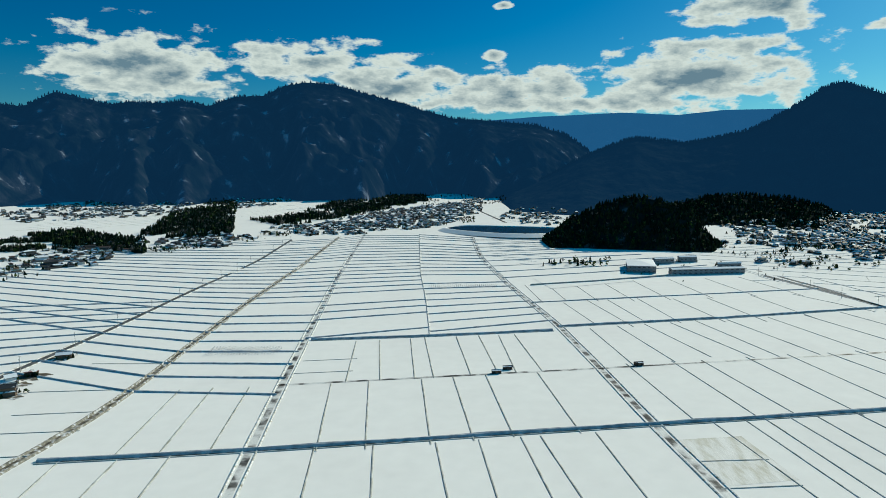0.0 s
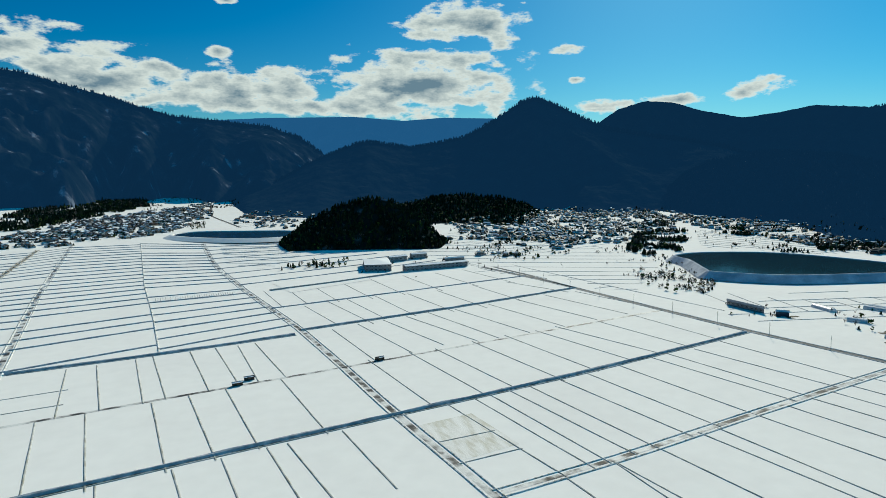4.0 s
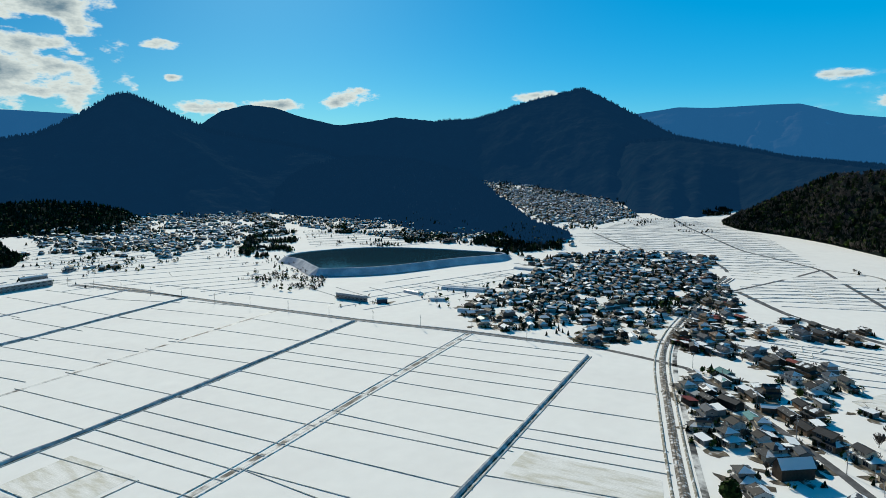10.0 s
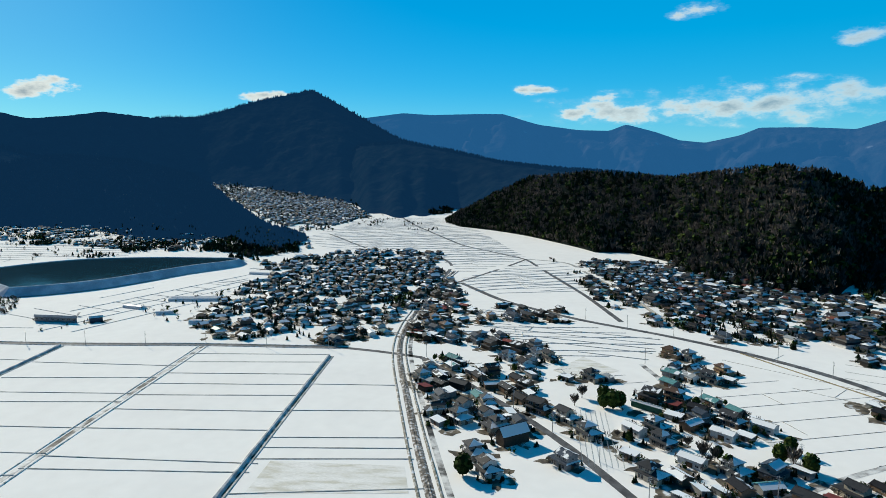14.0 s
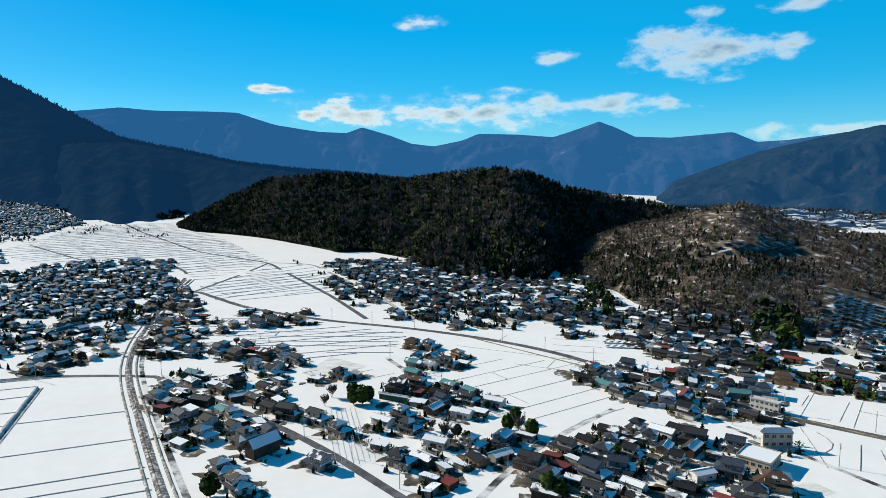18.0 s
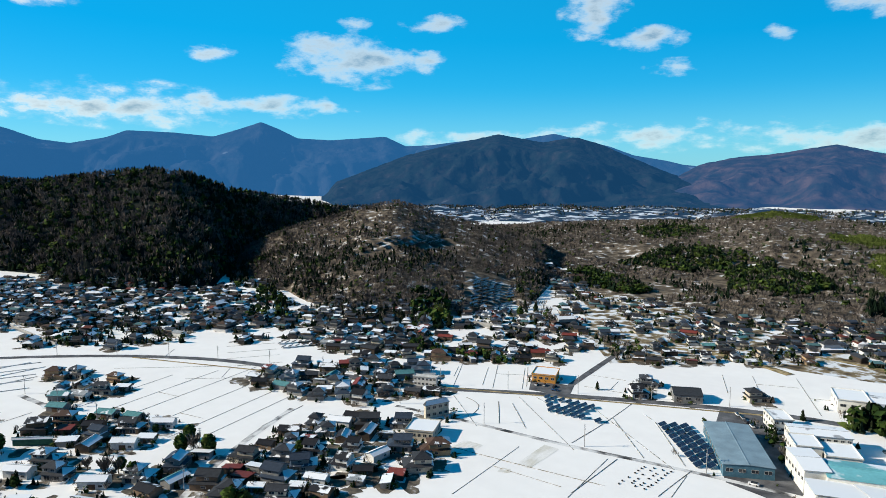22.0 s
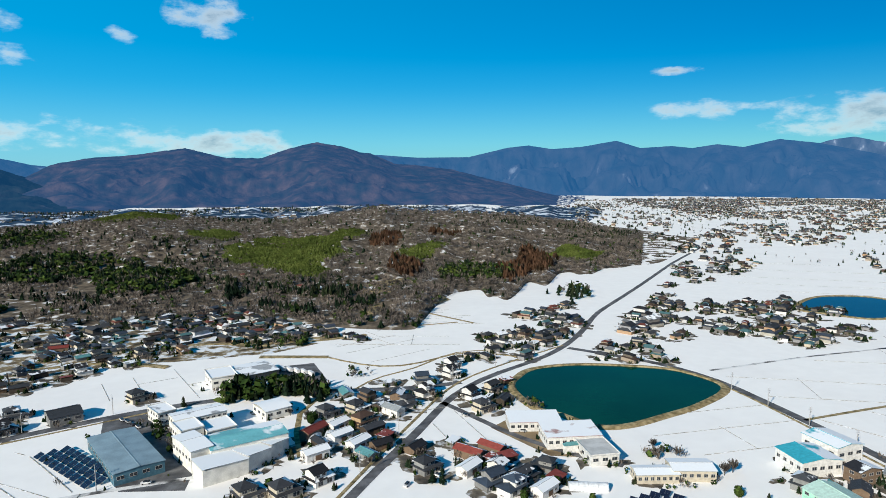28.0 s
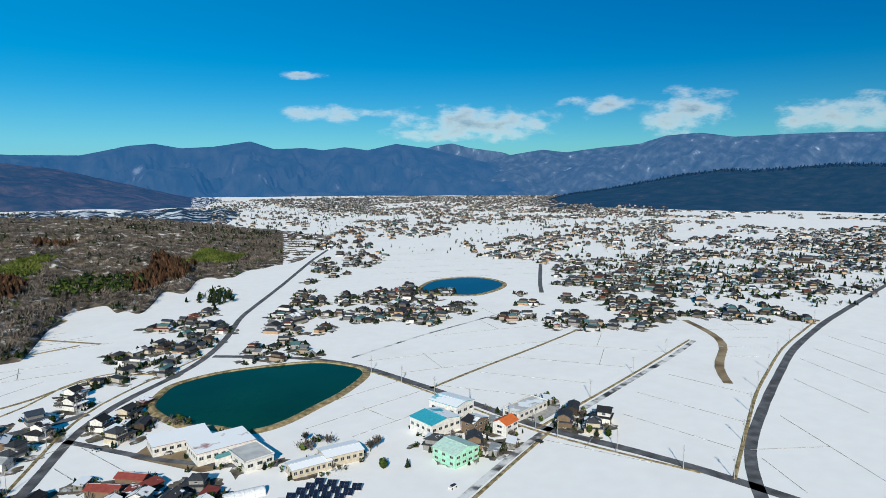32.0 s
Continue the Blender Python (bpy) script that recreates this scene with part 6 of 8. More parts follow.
# ---- ponds ----
def rounded(pts, n=6):
    """A smooth closed outline through pts."""
    out, m = [], len(pts)
    for i in range(m):
        p0, p1, p2, p3 = (Vector(pts[(i + k - 1) % m]) for k in range(4))
        for j in range(n):
            t = j / n
            out.append(0.5 * (2 * p1 + (p2 - p0) * t + (2 * p0 - 5 * p1 + 4 * p2 - p3) * t * t + (3 * p1 - p0 - 3 * p2 + p3) * t ** 3))
    return out


def pond(pts, mat, label, level=0.25, rim=2.2, rim_height=0.9, rim_mat=None, rim_label="dry grass bank round the pond", fall=None):
    line = rounded(pts)
    mid = sum(line, Vector((0, 0))) / len(line)
    z = height(mid.x, mid.y) + level
    me = mesh_from("water", [(p.x, p.y, z) for p in line], [tuple(range(len(line)))])
    water = tagged(part("water", me, mat), label, "pond", kind="structure")
    if me.polygons[0].normal.z < 0:
        me.flip_normals()
    n, v, f = len(line), [], []
    prof = [(-0.6, level - 0.4), (0.8, rim_height), (0.8 + rim, rim_height), (0.8 + rim + (fall or rim * 1.4), -0.2)]
    for o, h in prof:
        for i, p in enumerate(line):
            t = (line[(i + 1) % n] - line[i - 1]).normalized()
            q = p + Vector((t.y, -t.x)) * (o if (p + Vector((t.y, -t.x)) - mid).length > (p - mid).length else -o)
            v.append((q.x, q.y, height(mid.x, mid.y) + h))
    for k in range(3):
        f += [(k * n + i, k * n + (i + 1) % n, (k + 1) * n + (i + 1) % n, (k + 1) * n + i) for i in range(n)]
    me = mesh_from("pond_bank", v, f)
    bm = bmesh.new()
    bm.from_mesh(me)
    bmesh.ops.recalc_face_normals(bm, faces=bm.faces)
    bm.to_mesh(me)
    bm.free()
    tagged(part("pond_bank", me, rim_mat or DRYGRASS), rim_label, "bank", kind="structure")


pond([(-88, -372), (-97, -392), (-112, -407), (-145, -411), (-191, -398), (-208, -381), (-213, -356), (-184, -332), (-158, -319), (-132, -308), (-116, -309), (-105, -325), (-93, -338)], WATER_GREEN,
     "deep green still water of a farm pond")
pond([(-433, -587), (-481, -619), (-530, -607), (-533, -562), (-504, -532), (-453, -517), (-428, -541), (-415, -558)], WATER_BLUE, "dark blue still water of a farm pond")

pond([(659, 662), (615, 591), (610, 567), (667, 514), (782, 477), (863, 440), (868, 512), (857, 598), (819, 676), (732, 717), (674, 707)], WATER_DARK, "dark still water of a reservoir behind a snowy dam", 8.0, 2.0, 8.8, DAM_SHADE, "snow-covered dam of the reservoir with blue shade in its colour", 12.0)
pond([(7, 1333), (52, 1260), (125, 1205), (201, 1209), (236, 1317), (142, 1369), (45, 1392)], WATER_BLUE, "grey-blue water of a reservoir behind a snowy dam", 5.0, 4.0, 6.0, SNOW, "snow-covered dam of the reservoir", 16.0)

# ---- trees ----
CONIFER = island_variety(material("conifer_needles", [(0.007, 0.014, 0.009), (0.014, 0.024, 0.013), (0.028, 0.034, 0.017)], 0.05, 0.9, specular=0.0), 0.5, 1.5)
# far conifers: crown shade darkens the base colour, blue haze is emitted
CONIFER_HAZE = island_variety(material("hazy_mountain_conifers", [(0.003, 0.006, 0.007), (0.006, 0.010, 0.011), (0.010, 0.013, 0.014)], 0.05, 0.95, specular=0.0, emit=((0.016, 0.075, 0.20), 0.26)), 0.6, 1.4)
TWIGS = island_variety(material("bare_twigs", [(0.070, 0.064, 0.058), (0.125, 0.108, 0.095), (0.19, 0.16, 0.135)], 0.04, 0.95, specular=0.0), 0.5, 1.5)
LEAVES = island_variety(material("evergreen_leaves", [(0.014, 0.028, 0.008), (0.035, 0.06, 0.013), (0.07, 0.095, 0.022)], 0.03, 0.8, specular=0.03), 0.45, 1.5)
BARK = material("bark", [(0.04, 0.032, 0.025), (0.09, 0.07, 0.05)], 2.0, 0.95, bump=0.4)


def crown_conifer(rng, tiers=4, sides=7):
    """Drooping tiers of boughs, of height 1."""
    v, f = [], []
    for k in range(tiers):
        z0, z1 = 0.10 + 0.78 * k / tiers, 0.10 + 0.78 * (k + 1.55) / tiers
        r = 0.24 * (1 - k / tiers) ** 0.8 + 0.03
        for i in range(sides):
            a = 2 * math.pi * (i + rng.uniform(-0.3, 0.3)) / sides + k
            w = 2 * math.pi / sides * 0.62
            rr = r * rng.uniform(0.7, 1.25)
            n = len(v)
            v += [(0.0, 0.0, min(1.0, z1)), (rr * math.cos(a - w), rr * math.sin(a - w), z0 + rng.uniform(-0.03, 0.05)), (rr * math.cos(a + w), rr * math.sin(a + w), z0 + rng.uniform(-0.03, 0.05))]
            f.append((n, n + 1, n + 2))
    return np.array(v), np.array(f)


def crown_bare(rng, sprays=22, fat=1.0):
    """A vase of thin twig sprays, of height 1."""
    v, f = [], []
    for i in range(sprays):
        a, lean = rng.uniform(0, 2 * math.pi), rng.uniform(0.05, 0.42)
        z0, z1 = rng.uniform(0.12, 0.5), rng.uniform(0.65, 1.0)
        c = Vector((math.cos(a), math.sin(a), 0))
        side = Vector((-c.y, c.x, 0)) * rng.uniform(0.02, 0.07) * fat
        b = c * lean * 0.25
        t = c * lean
        n = len(v)
        v += [tuple(b + Vector((0, 0, z0))), tuple(t + side + Vector((0, 0, z1))), tuple(t - side + Vector((0, 0, z1 * rng.uniform(0.8, 1))))]
        f.append((n, n + 1, n + 2))
    return np.array(v), np.array(f)


def crown_leafy(rng, tufts=34, size=1.0):
    """Small leaf tufts over a lumpy crown, of height 1."""
    v, f = [], []
    for i in range(tufts):
        d = Vector((rng.gauss(0, 1), rng.gauss(0, 1), rng.gauss(0, 1))).normalized()
        p = Vector((d.x * 0.30, d.y * 0.30, 0.55 + d.z * 0.40)) * rng.uniform(0.7, 1.1)
        e = Vector((rng.gauss(0, 1), rng.gauss(0, 1), rng.gauss(0, 1))).cross(d).normalized() * size * rng.uniform(0.11, 0.22)
        g = d.cross(e).normalized() * size * rng.uniform(0.11, 0.22) + d * 0.05
        n = len(v)
        v += [tuple(p + e), tuple(p + g), tuple(p - e)]
        f.append((n, n + 1, n + 2))
        v.append(tuple(p - g))
        f.append((n, n + 2, n + 3))
    return np.array(v), np.array(f)


tree_rng = random.Random(5)
CROWNS = [[crown_conifer(tree_rng, 3, 6) for _ in range(4)], [crown_bare(tree_rng, 18, 0.6) for _ in range(4)], [crown_leafy(tree_rng, 12, 1.15) for _ in range(4)]]
CROWNS.append([crown_conifer(tree_rng, 2, 5) for _ in range(4)])
TREE_MATS = [CONIFER, TWIGS, LEAVES]
TREE_WORDS = ["conifers", "bare_trees", "evergreens"]


def mass(name, places, kind, label, rng, mat=None, broad=1.0):
    """Many trees in one mesh: places are rows of x, y, z and height."""
    if not len(places):
        return
    vs, fs, k = [], [], 0
    far = kind == 0 and np.hypot(places[:, 0], places[:, 1]).mean() > 1000
    pick = rng.randint(0, 4, len(places))
    for c in range(4):
        sel = places[pick == c]
        if not len(sel):
            continue
        v, f = CROWNS[3 if mat or far else kind][c]
        a = rng.uniform(0, 2 * np.pi, len(sel))
        ca, sa, h = np.cos(a), np.sin(a), sel[:, 3]
        wide = h * rng.uniform(0.8, 1.35, len(sel)) * broad
        x = sel[:, 0][:, None] + (v[:, 0][None] * ca[:, None] - v[:, 1][None] * sa[:, None]) * wide[:, None]
        y = sel[:, 1][:, None] + (v[:, 0][None] * sa[:, None] + v[:, 1][None] * ca[:, None]) * wide[:, None]
        z = sel[:, 2][:, None] + v[:, 2][None] * h[:, None]
        vs.append(np.stack([x, y, z], -1).reshape(-1, 3))
        fs.append((f[None] + (np.arange(len(sel)) * len(v))[:, None, None]).reshape(-1, 3) + k)
        k += len(sel) * len(v)
    me = array_mesh(name, np.concatenate(vs), np.concatenate(fs))
    tagged(part(name, me, mat or TREE_MATS[kind]), label, "woods", kind="stuff")


def spots(poly, n, rng):
    xs, ys = [p[0] for p in poly], [p[1] for p in poly]
    out, tries = [], 0
    while len(out) < n and tries < n * 30:
        tries += 1
        x, y = rng.uniform(min(xs), max(xs)), rng.uniform(min(ys), max(ys))
        if inside(x, y, poly) and height(x, y) < float(base(x, y)) + 9 + 200 * (x * x + y * y < 2.2e6) and (n < 100 or patchy(x, y, 60, 21) > (0.42 if n > 600 else 0.55)):
            out.append((x, y))
    return out


def woods(poly, n, mix, lo, hi, seed, label):
    """A grove: mix gives the shares of conifers, bare trees and evergreens."""
    rng = np.random.RandomState(seed)
    pts = spots(poly, n, rng)
    kinds = rng.choice(3, len(pts), p=np.array(mix) / sum(mix))
    rows = np.array([(x, y, height(x, y) - 0.3, rng.uniform(lo, hi)) for x, y in pts])
    for k in range(3):
        if (kinds == k).sum():
            mass(TREE_WORDS[k], rows[kinds == k], k, label, rng)


def within(b, q, zones, v):
    """Whether a place at bearing b and share q of the slope lies in one of the ragged patches: rows of b, q and half extents."""
    hit = np.zeros(len(b), bool)
    for zb, zq, hb, hq in zones:
        hit |= ((b - zb) / hb) ** 2 + ((q - zq) / hq) ** 2 < 1 + 2.2 * (v - 0.5)
    return hit


def hillside(name, n, lo, hi, label, seed, shares, bare=0.0, patch=150.0, reach=(0.0, 1.06), mat=None, zones=None, besides=None, broad=1.0):
    """Trees over an upland. shares(noise) gives the shares of the three kinds; bare: how much stays open."""
    b, s, d0, d1, Z = UPLANDS[name]
    rng = np.random.RandomState(seed)
    j = rng.uniform(0, len(b) - 1.001, n)
    q = rng.uniform(*reach, n)
    j0 = j.astype(int)
    fj = j - j0
    dd = (d0[j0] * (1 - fj) + d0[j0 + 1] * fj)
    dd = dd + ((d1[j0] * (1 - fj) + d1[j0 + 1] * fj) - dd) * q
    bb = np.radians(b[j0] * (1 - fj) + b[j0 + 1] * fj)
    x, y = dd * np.sin(bb), dd * np.cos(bb)
    k = np.clip(np.searchsorted(s, q) - 1, 0, len(s) - 2)
    fk = np.clip((q - s[k]) / (s[k + 1] - s[k]), 0, 1)
    zz = (Z[k, j0] * (1 - fk) + Z[k + 1, j0] * fk) * (1 - fj) + (Z[k, j0 + 1] * (1 - fk) + Z[k + 1, j0 + 1] * fk) * fj
    noise_v = fractal(x / patch + 31, y / patch + 17, 3, seed)
    fine_v = fractal(x / 40 + 3, y / 40 + 7, 2, seed + 9)
    keep = (fine_v > bare) & (zz > base(x, y) + 0.3)
    if name == "solar_hill":
        az = np.degrees(bb)
        keep &= ~((az > 135.2) & (az < 139.9) & (dd < 735))
        keep &= ~((x > 598) & (x < 648) & (y < -472) & (y > -606))
    if zones:
        keep &= within(np.degrees(bb), q, zones, noise_v)
    if besides:
        keep &= ~within(np.degrees(bb), q, besides, noise_v)
    u = rng.rand(n)
    a, c = shares(noise_v)
    kind = np.where(u < a, 0, np.where(u < a + c, 2, 1))
    rows = np.column_stack([x, y, zz - 0.4, rng.uniform(lo, hi, n) * np.where(kind == 0, 1.15, 1.0)])
    for k in range(3):
        mass(TREE_WORDS[k], rows[keep & (kind == k)], k, label, rng, mat, broad)


def ramp01(v, a, b):
    return np.clip((v - a) / (b - a), 0, 1)


hillside("forest_hill", 11000, 8, 13, "dense dark woods on the hill", 61, lambda v: (0.16 + 0.30 * ramp01(v, 0.46, 0.58), 0.14 + 0 * v), 0.14)
hillside("forest_hill", 500, 8, 12, "yellow-green bamboo in patches of the wood", 71, lambda v: (0 * v, 1 + 0 * v), zones=[(102.5, 0.12, 1.5, 0.10), (92.5, 0.10, 1.4, 0.08)])
hillside("solar_hill", 9500, 4.5, 7.5, "leafless brown woods on the hill", 62, lambda v: (0.03 + 0.30 * ramp01(v, 0.58, 0.68), 0.05 + 0 * v), 0.20)
MOSS = island_variety(material("young_plantation", [(0.040, 0.055, 0.014), (0.065, 0.085, 0.020), (0.09, 0.11, 0.028)], 0.03, 0.9, specular=0.0), 0.6, 1.4)
RUST = island_variety(material("rusty_cedars", [(0.03, 0.022, 0.014), (0.06, 0.035, 0.022), (0.09, 0.05, 0.03)], 0.05, 0.9, specular=0.0), 0.6, 1.4)
MOSS_ZONES = [(173.5, 0.50, 5.2, 0.22), (167, 0.70, 2.6, 0.10), (178, 0.70, 1.8, 0.07), (185.5, 0.45, 3.5, 0.07), (198.5, 0.30, 3.0, 0.10), (161, 0.97, 3.5, 0.10)]
PINE_ZONES = [(154, 0.42, 7.5, 0.13), (161, 0.27, 4.0, 0.12), (148, 0.12, 5.0, 0.09), (153, 0.80, 2.8, 0.12), (189.5, 0.16, 4.0, 0.08)]
RUST_ZONES = [(181.8, 0.57, 1.8, 0.06), (183, 0.32, 1.8, 0.07), (194, 0.20, 3.0, 0.14), (186.8, 0.62, 1.5, 0.05)]
hillside("woodland", 24000, 4.5, 7.5, "leafless grey-brown woods on low hills", 63, lambda v: (0.03 + 0.35 * ramp01(v, 0.60, 0.68), 0.03 + 0 * v), 0.20, 120.0, besides=MOSS_ZONES + PINE_ZONES + RUST_ZONES, broad=1.25)
hillside("woodland", 30000, 6, 10, "dark green pines in patches of the wood", 64, lambda v: (0.35 + 0 * v, 0.50 + 0 * v), 0.15, 120.0, zones=PINE_ZONES, broad=1.2)
hillside("woodland", 90000, 2.4, 4.2, "moss-green young conifers in patches of the wood", 63, lambda v: (1.0 + 0 * v, 0 * v), 0.02, 120.0, mat=MOSS, zones=MOSS_ZONES, broad=2.6)
hillside("woodland", 32000, 6, 10, "rusty winter cedars in patches of the wood", 63, lambda v: (1.0 + 0 * v, 0 * v), 0.05, 120.0, mat=RUST, zones=RUST_ZONES, broad=1.3)
hillside("wood_knoll", 1600, 5, 9, "dark conifers on the knoll", 64, lambda v: (0.85 + 0 * v, 0.1 + 0 * v))
hillside("south_spur", 9000, 7, 12, "dark conifers on the spur", 65, lambda v: (1.0 + 0 * v, 0 * v), mat=CONIFER_HAZE)
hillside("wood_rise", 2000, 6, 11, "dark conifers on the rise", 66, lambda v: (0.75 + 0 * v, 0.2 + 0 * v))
hillside("right_ridge", 1600, 6, 9, "dark conifers on the ridge", 69, lambda v: (1.0 + 0 * v, 0 * v), reach=(0.95, 1.01), mat=CONIFER_HAZE)
hillside("pointed_peak", 2600, 7, 11, "dark conifers on the mountain", 67, lambda v: (1.0 + 0 * v, 0 * v), reach=(0.95, 1.01), mat=CONIFER_HAZE)
hillside("west_range", 2600, 8, 13, "dark conifers on the mountain", 68, lambda v: (1.0 + 0 * v, 0 * v), reach=(0.95, 1.01), mat=CONIFER_HAZE)
hillside("great_peak", 2200, 8, 13, "dark conifers on the peak", 70, lambda v: (1.0 + 0 * v, 0 * v), reach=(0.95, 1.01), mat=CONIFER_HAZE)
hillside("east_hill", 1200, 7, 11, "woods on the low hill", 71, lambda v: (1.0 + 0 * v, 0 * v), reach=(0.92, 1.01), mat=CONIFER_HAZE)


def tree(kind, seed):
    """A tree as a thing: a tapered trunk, limbs and a crown, of height 1."""
    rng = random.Random(seed)
    ob = new(("conifer", "bare_tree", "evergreen_tree")[kind])
    bm = bmesh.new()
    top = 0.9 if kind == 0 else 0.6
    bmesh.ops.create_cone(bm, cap_ends=True, segments=7, radius1=0.035, radius2=0.010, depth=top, matrix=Matrix.Translation((0, 0, top / 2 - 0.03)))
    part("trunk", bm, BARK, ob)
    if kind:
        for i in range(3):
            a, z = i * 2.1 + rng.uniform(-0.3, 0.3), rng.uniform(0.25, 0.5)
            bm = bmesh.new()
            m = Matrix.Translation((0, 0, z)) @ pose(0, 0, 0, 0, 0, math.degrees(a)) @ pose(0, 0, 0, 0, rng.uniform(30, 50)) @ Matrix.Translation((0, 0, 0.17))
            bmesh.ops.create_cone(bm, cap_ends=True, segments=5, radius1=0.014, radius2=0.004, depth=0.36, matrix=m)
            part("limb", bm, BARK, ob)
    v, f = (crown_conifer(rng, 8, 11), crown_bare(rng, 150, 0.35), crown_leafy(rng, 300, 0.62))[kind]
    if kind == 2:
        v = v * np.array([1.15, 1.15, 1.0])
    part("crown", array_mesh("crown", v, f), TREE_MATS[kind], ob)
    words = ("dark green conifer with a pointed crown", "leafless brown tree in the snow", "dense dark evergreen tree with a round crown")[kind]
    return tagged(ob, words, "tree", "trees round the village")


TREES = [tree(k, 90 + k * 3 + i) for k in range(3) for i in range(2)]
for i, ob in enumerate(TREES):
    ob.location = (-2300, -4000 + 20 * i, -60)


def plant(x, y, kind, h, turn_by):
    ob = copy_thing(TREES[kind * 2 + int(turn_by) % 2], pose(x, y, height(x, y), 0, 0, turn_by))
    ob.scale = (h, h, h)


STUBBLES = [[(178, -213), (171, -214), (174, -240), (182, -239)], [(210, -199), (200, -204), (202, -217), (213, -215)], [(179, -201), (174, -204), (176, -207), (180, -206)]]
TRACKS = [[(234, -243), (234, -251), (238, -258), (247, -262), (255, -259)], [(237, -267), (227, -259), (215, -243)], [(230, -271), (217, -262), (201, -248)], [(174, -250), (176, -285), (182, -320)], [(159, -304), (143, -288), (124, -266)], [(178, -293), (159, -278), (141, -260)], [(145, -209), (146, -227), (149, -250)], [(119, -232), (121, -253), (120, -264)], [(225, -201), (177, -213), (139, -224)], [(227, -289), (194, -267), (176, -285)], [(124, -216), (106, -232), (97, -248), (89, -248)]]
woods([(615, 1593), (884, 1633), (1263, 1586), (1075, 1136), (826, 906), (653, 930), (511, 950), (391, 965)], 420, (0.5, 0.35, 0.15), 3, 7, 560, "hedges and groves between the southern hamlets")
woods([(822, 811), (934, 771), (1023, 649), (1002, 508), (947, 490), (919, 654), (801, 736)], 130, (0.5, 0.3, 0.2), 4, 8, 561, "trees on the far shore of the reservoir")
woods([(624, 859), (719, 845), (820, 839), (703, 706), (619, 680), (486, 498), (505, 596)], 110, (0.4, 0.4, 0.2), 2, 5, 562, "scrub on the terraced mounds beside the reservoir")
woods([(553, 408), (667, 375), (755, 327), (578, 298), (487, 308)], 60, (0.3, 0.5, 0.2), 3, 6, 563, "trees at the edge of the village")
woods([(2414, -1263), (2162, -1939), (1243, -2292), (400, -2524), (-250, -2691), (-223, -2397), (349, -2204), (1072, -1977), (1821, -1632), (2159, -1128)], 2600, (0.5, 0.45, 0.05), 5, 10, 564, "far groves on the valley floor")
woods([(2091, -1030), (2425, -1763), (1649, -2348), (1187, -1694), (1541, -1540), (1720, -1042)], 1300, (0.5, 0.45, 0.05), 5, 10, 565, "far groves on the valley floor")
woods([(2179, 1132), (2088, 811), (1994, 516), (1810, 255), (2200, 312), (2464, 639), (2544, 943), (2629, 1366)], 500, (0.85, 0.1, 0.05), 6, 11, 566, "dark woods at the foot of the ridge")
woods([(1455, 422), (1249, 208), (1358, 189), (1700, 412), (1799, 616), (1552, 573)], 160, (0.5, 0.35, 0.15), 3, 7, 567, "garden trees of the upper village")
woods([(2109, 546), (2122, 411), (1946, 200), (1718, 239), (1842, 407), (1916, 497)], 260, (0.85, 0.1, 0.05), 6, 11, 568, "dark woods at the foot of the ridge")
woods([(-1074, -3276), (-1890, -3050), (-1279, -2062), (-743, -1471), (-539, -1168), (-561, -1664)], 700, (0.5, 0.4, 0.1), 4, 9, 569, "groves and gardens of the plain")
woods([(3103, 1831), (2725, 1416), (2054, 849), (1629, 533), (1336, 468), (1398, 614), (1695, 897), (2209, 1265)], 700, (0.6, 0.3, 0.1), 4, 9, 570, "dark gardens and groves of the far village")
# ---- woods, groves and lone trees ----
woods([(-796, 1136), (-819, 1268), (-639, 1225), (-526, 1102), (-484, 1003), (-605, 1066), (-707, 1007)], 1300, (0.8, 0.1, 0.1), 6, 10, 500, "dark belt of conifers")
woods([(-613, 1276), (-751, 1747), (-863, 2538), (-713, 2210), (-442, 1327), (-505, 1246)], 1800, (0.8, 0.1, 0.1), 6, 10, 501, "dark belt of conifers")
woods([(-484, 1582), (-347, 1743), (-186, 2518), (-56, 2713), (-84, 2186), (-241, 1656), (-371, 1469)], 2000, (0.8, 0.1, 0.1), 6, 10, 502, "dark belt of conifers")
woods([(-692, 3280), (-446, 2743), (-299, 2350), (-401, 2463), (-544, 2748)], 500, (0.8, 0.1, 0.1), 6, 10, 503, "dark belt of conifers")
woods([(325, 1615), (361, 1465), (259, 1047), (193, 1070), (214, 1253)], 420, (0.8, 0.1, 0.1), 5, 9, 504, "dark wood at the foot of the knoll")
woods([(685, 828), (871, 1017), (943, 1026), (878, 883), (771, 810), (677, 790)], 260, (0.7, 0.2, 0.1), 5, 9, 505, "small dark grove above the reservoir")
woods([(995, 577), (1189, 614), (1152, 536), (1067, 430), (864, 346), (865, 400), (936, 465)], 700, (0.8, 0.1, 0.1), 6, 11, 506, "dark wood at the end of the spur")
woods([(1049, 797), (1115, 779), (1052, 676), (955, 690)], 60, (0.7, 0.2, 0.1), 5, 9, 507, "small dark grove above the reservoir")
woods([(430, -360), (478, -413), (458, -432), (406, -387), (385, -359)], 46, (0.15, 0.05, 0.8), 7, 12, 508, "dense bamboo grove")
woods([(352, -298), (376, -323), (346, -327), (327, -310)], 26, (0.1, 0.1, 0.8), 5, 9, 509, "dense bamboo grove")
woods([(318, -313), (330, -333), (296, -344), (273, -340), (278, -327)], 40, (0.2, 0.1, 0.7), 4, 7, 510, "dense evergreen thicket")
woods([(392, -454), (461, -543), (455, -578), (364, -465)], 34, (0.2, 0.5, 0.3), 6, 11, 511, "mixed thicket")
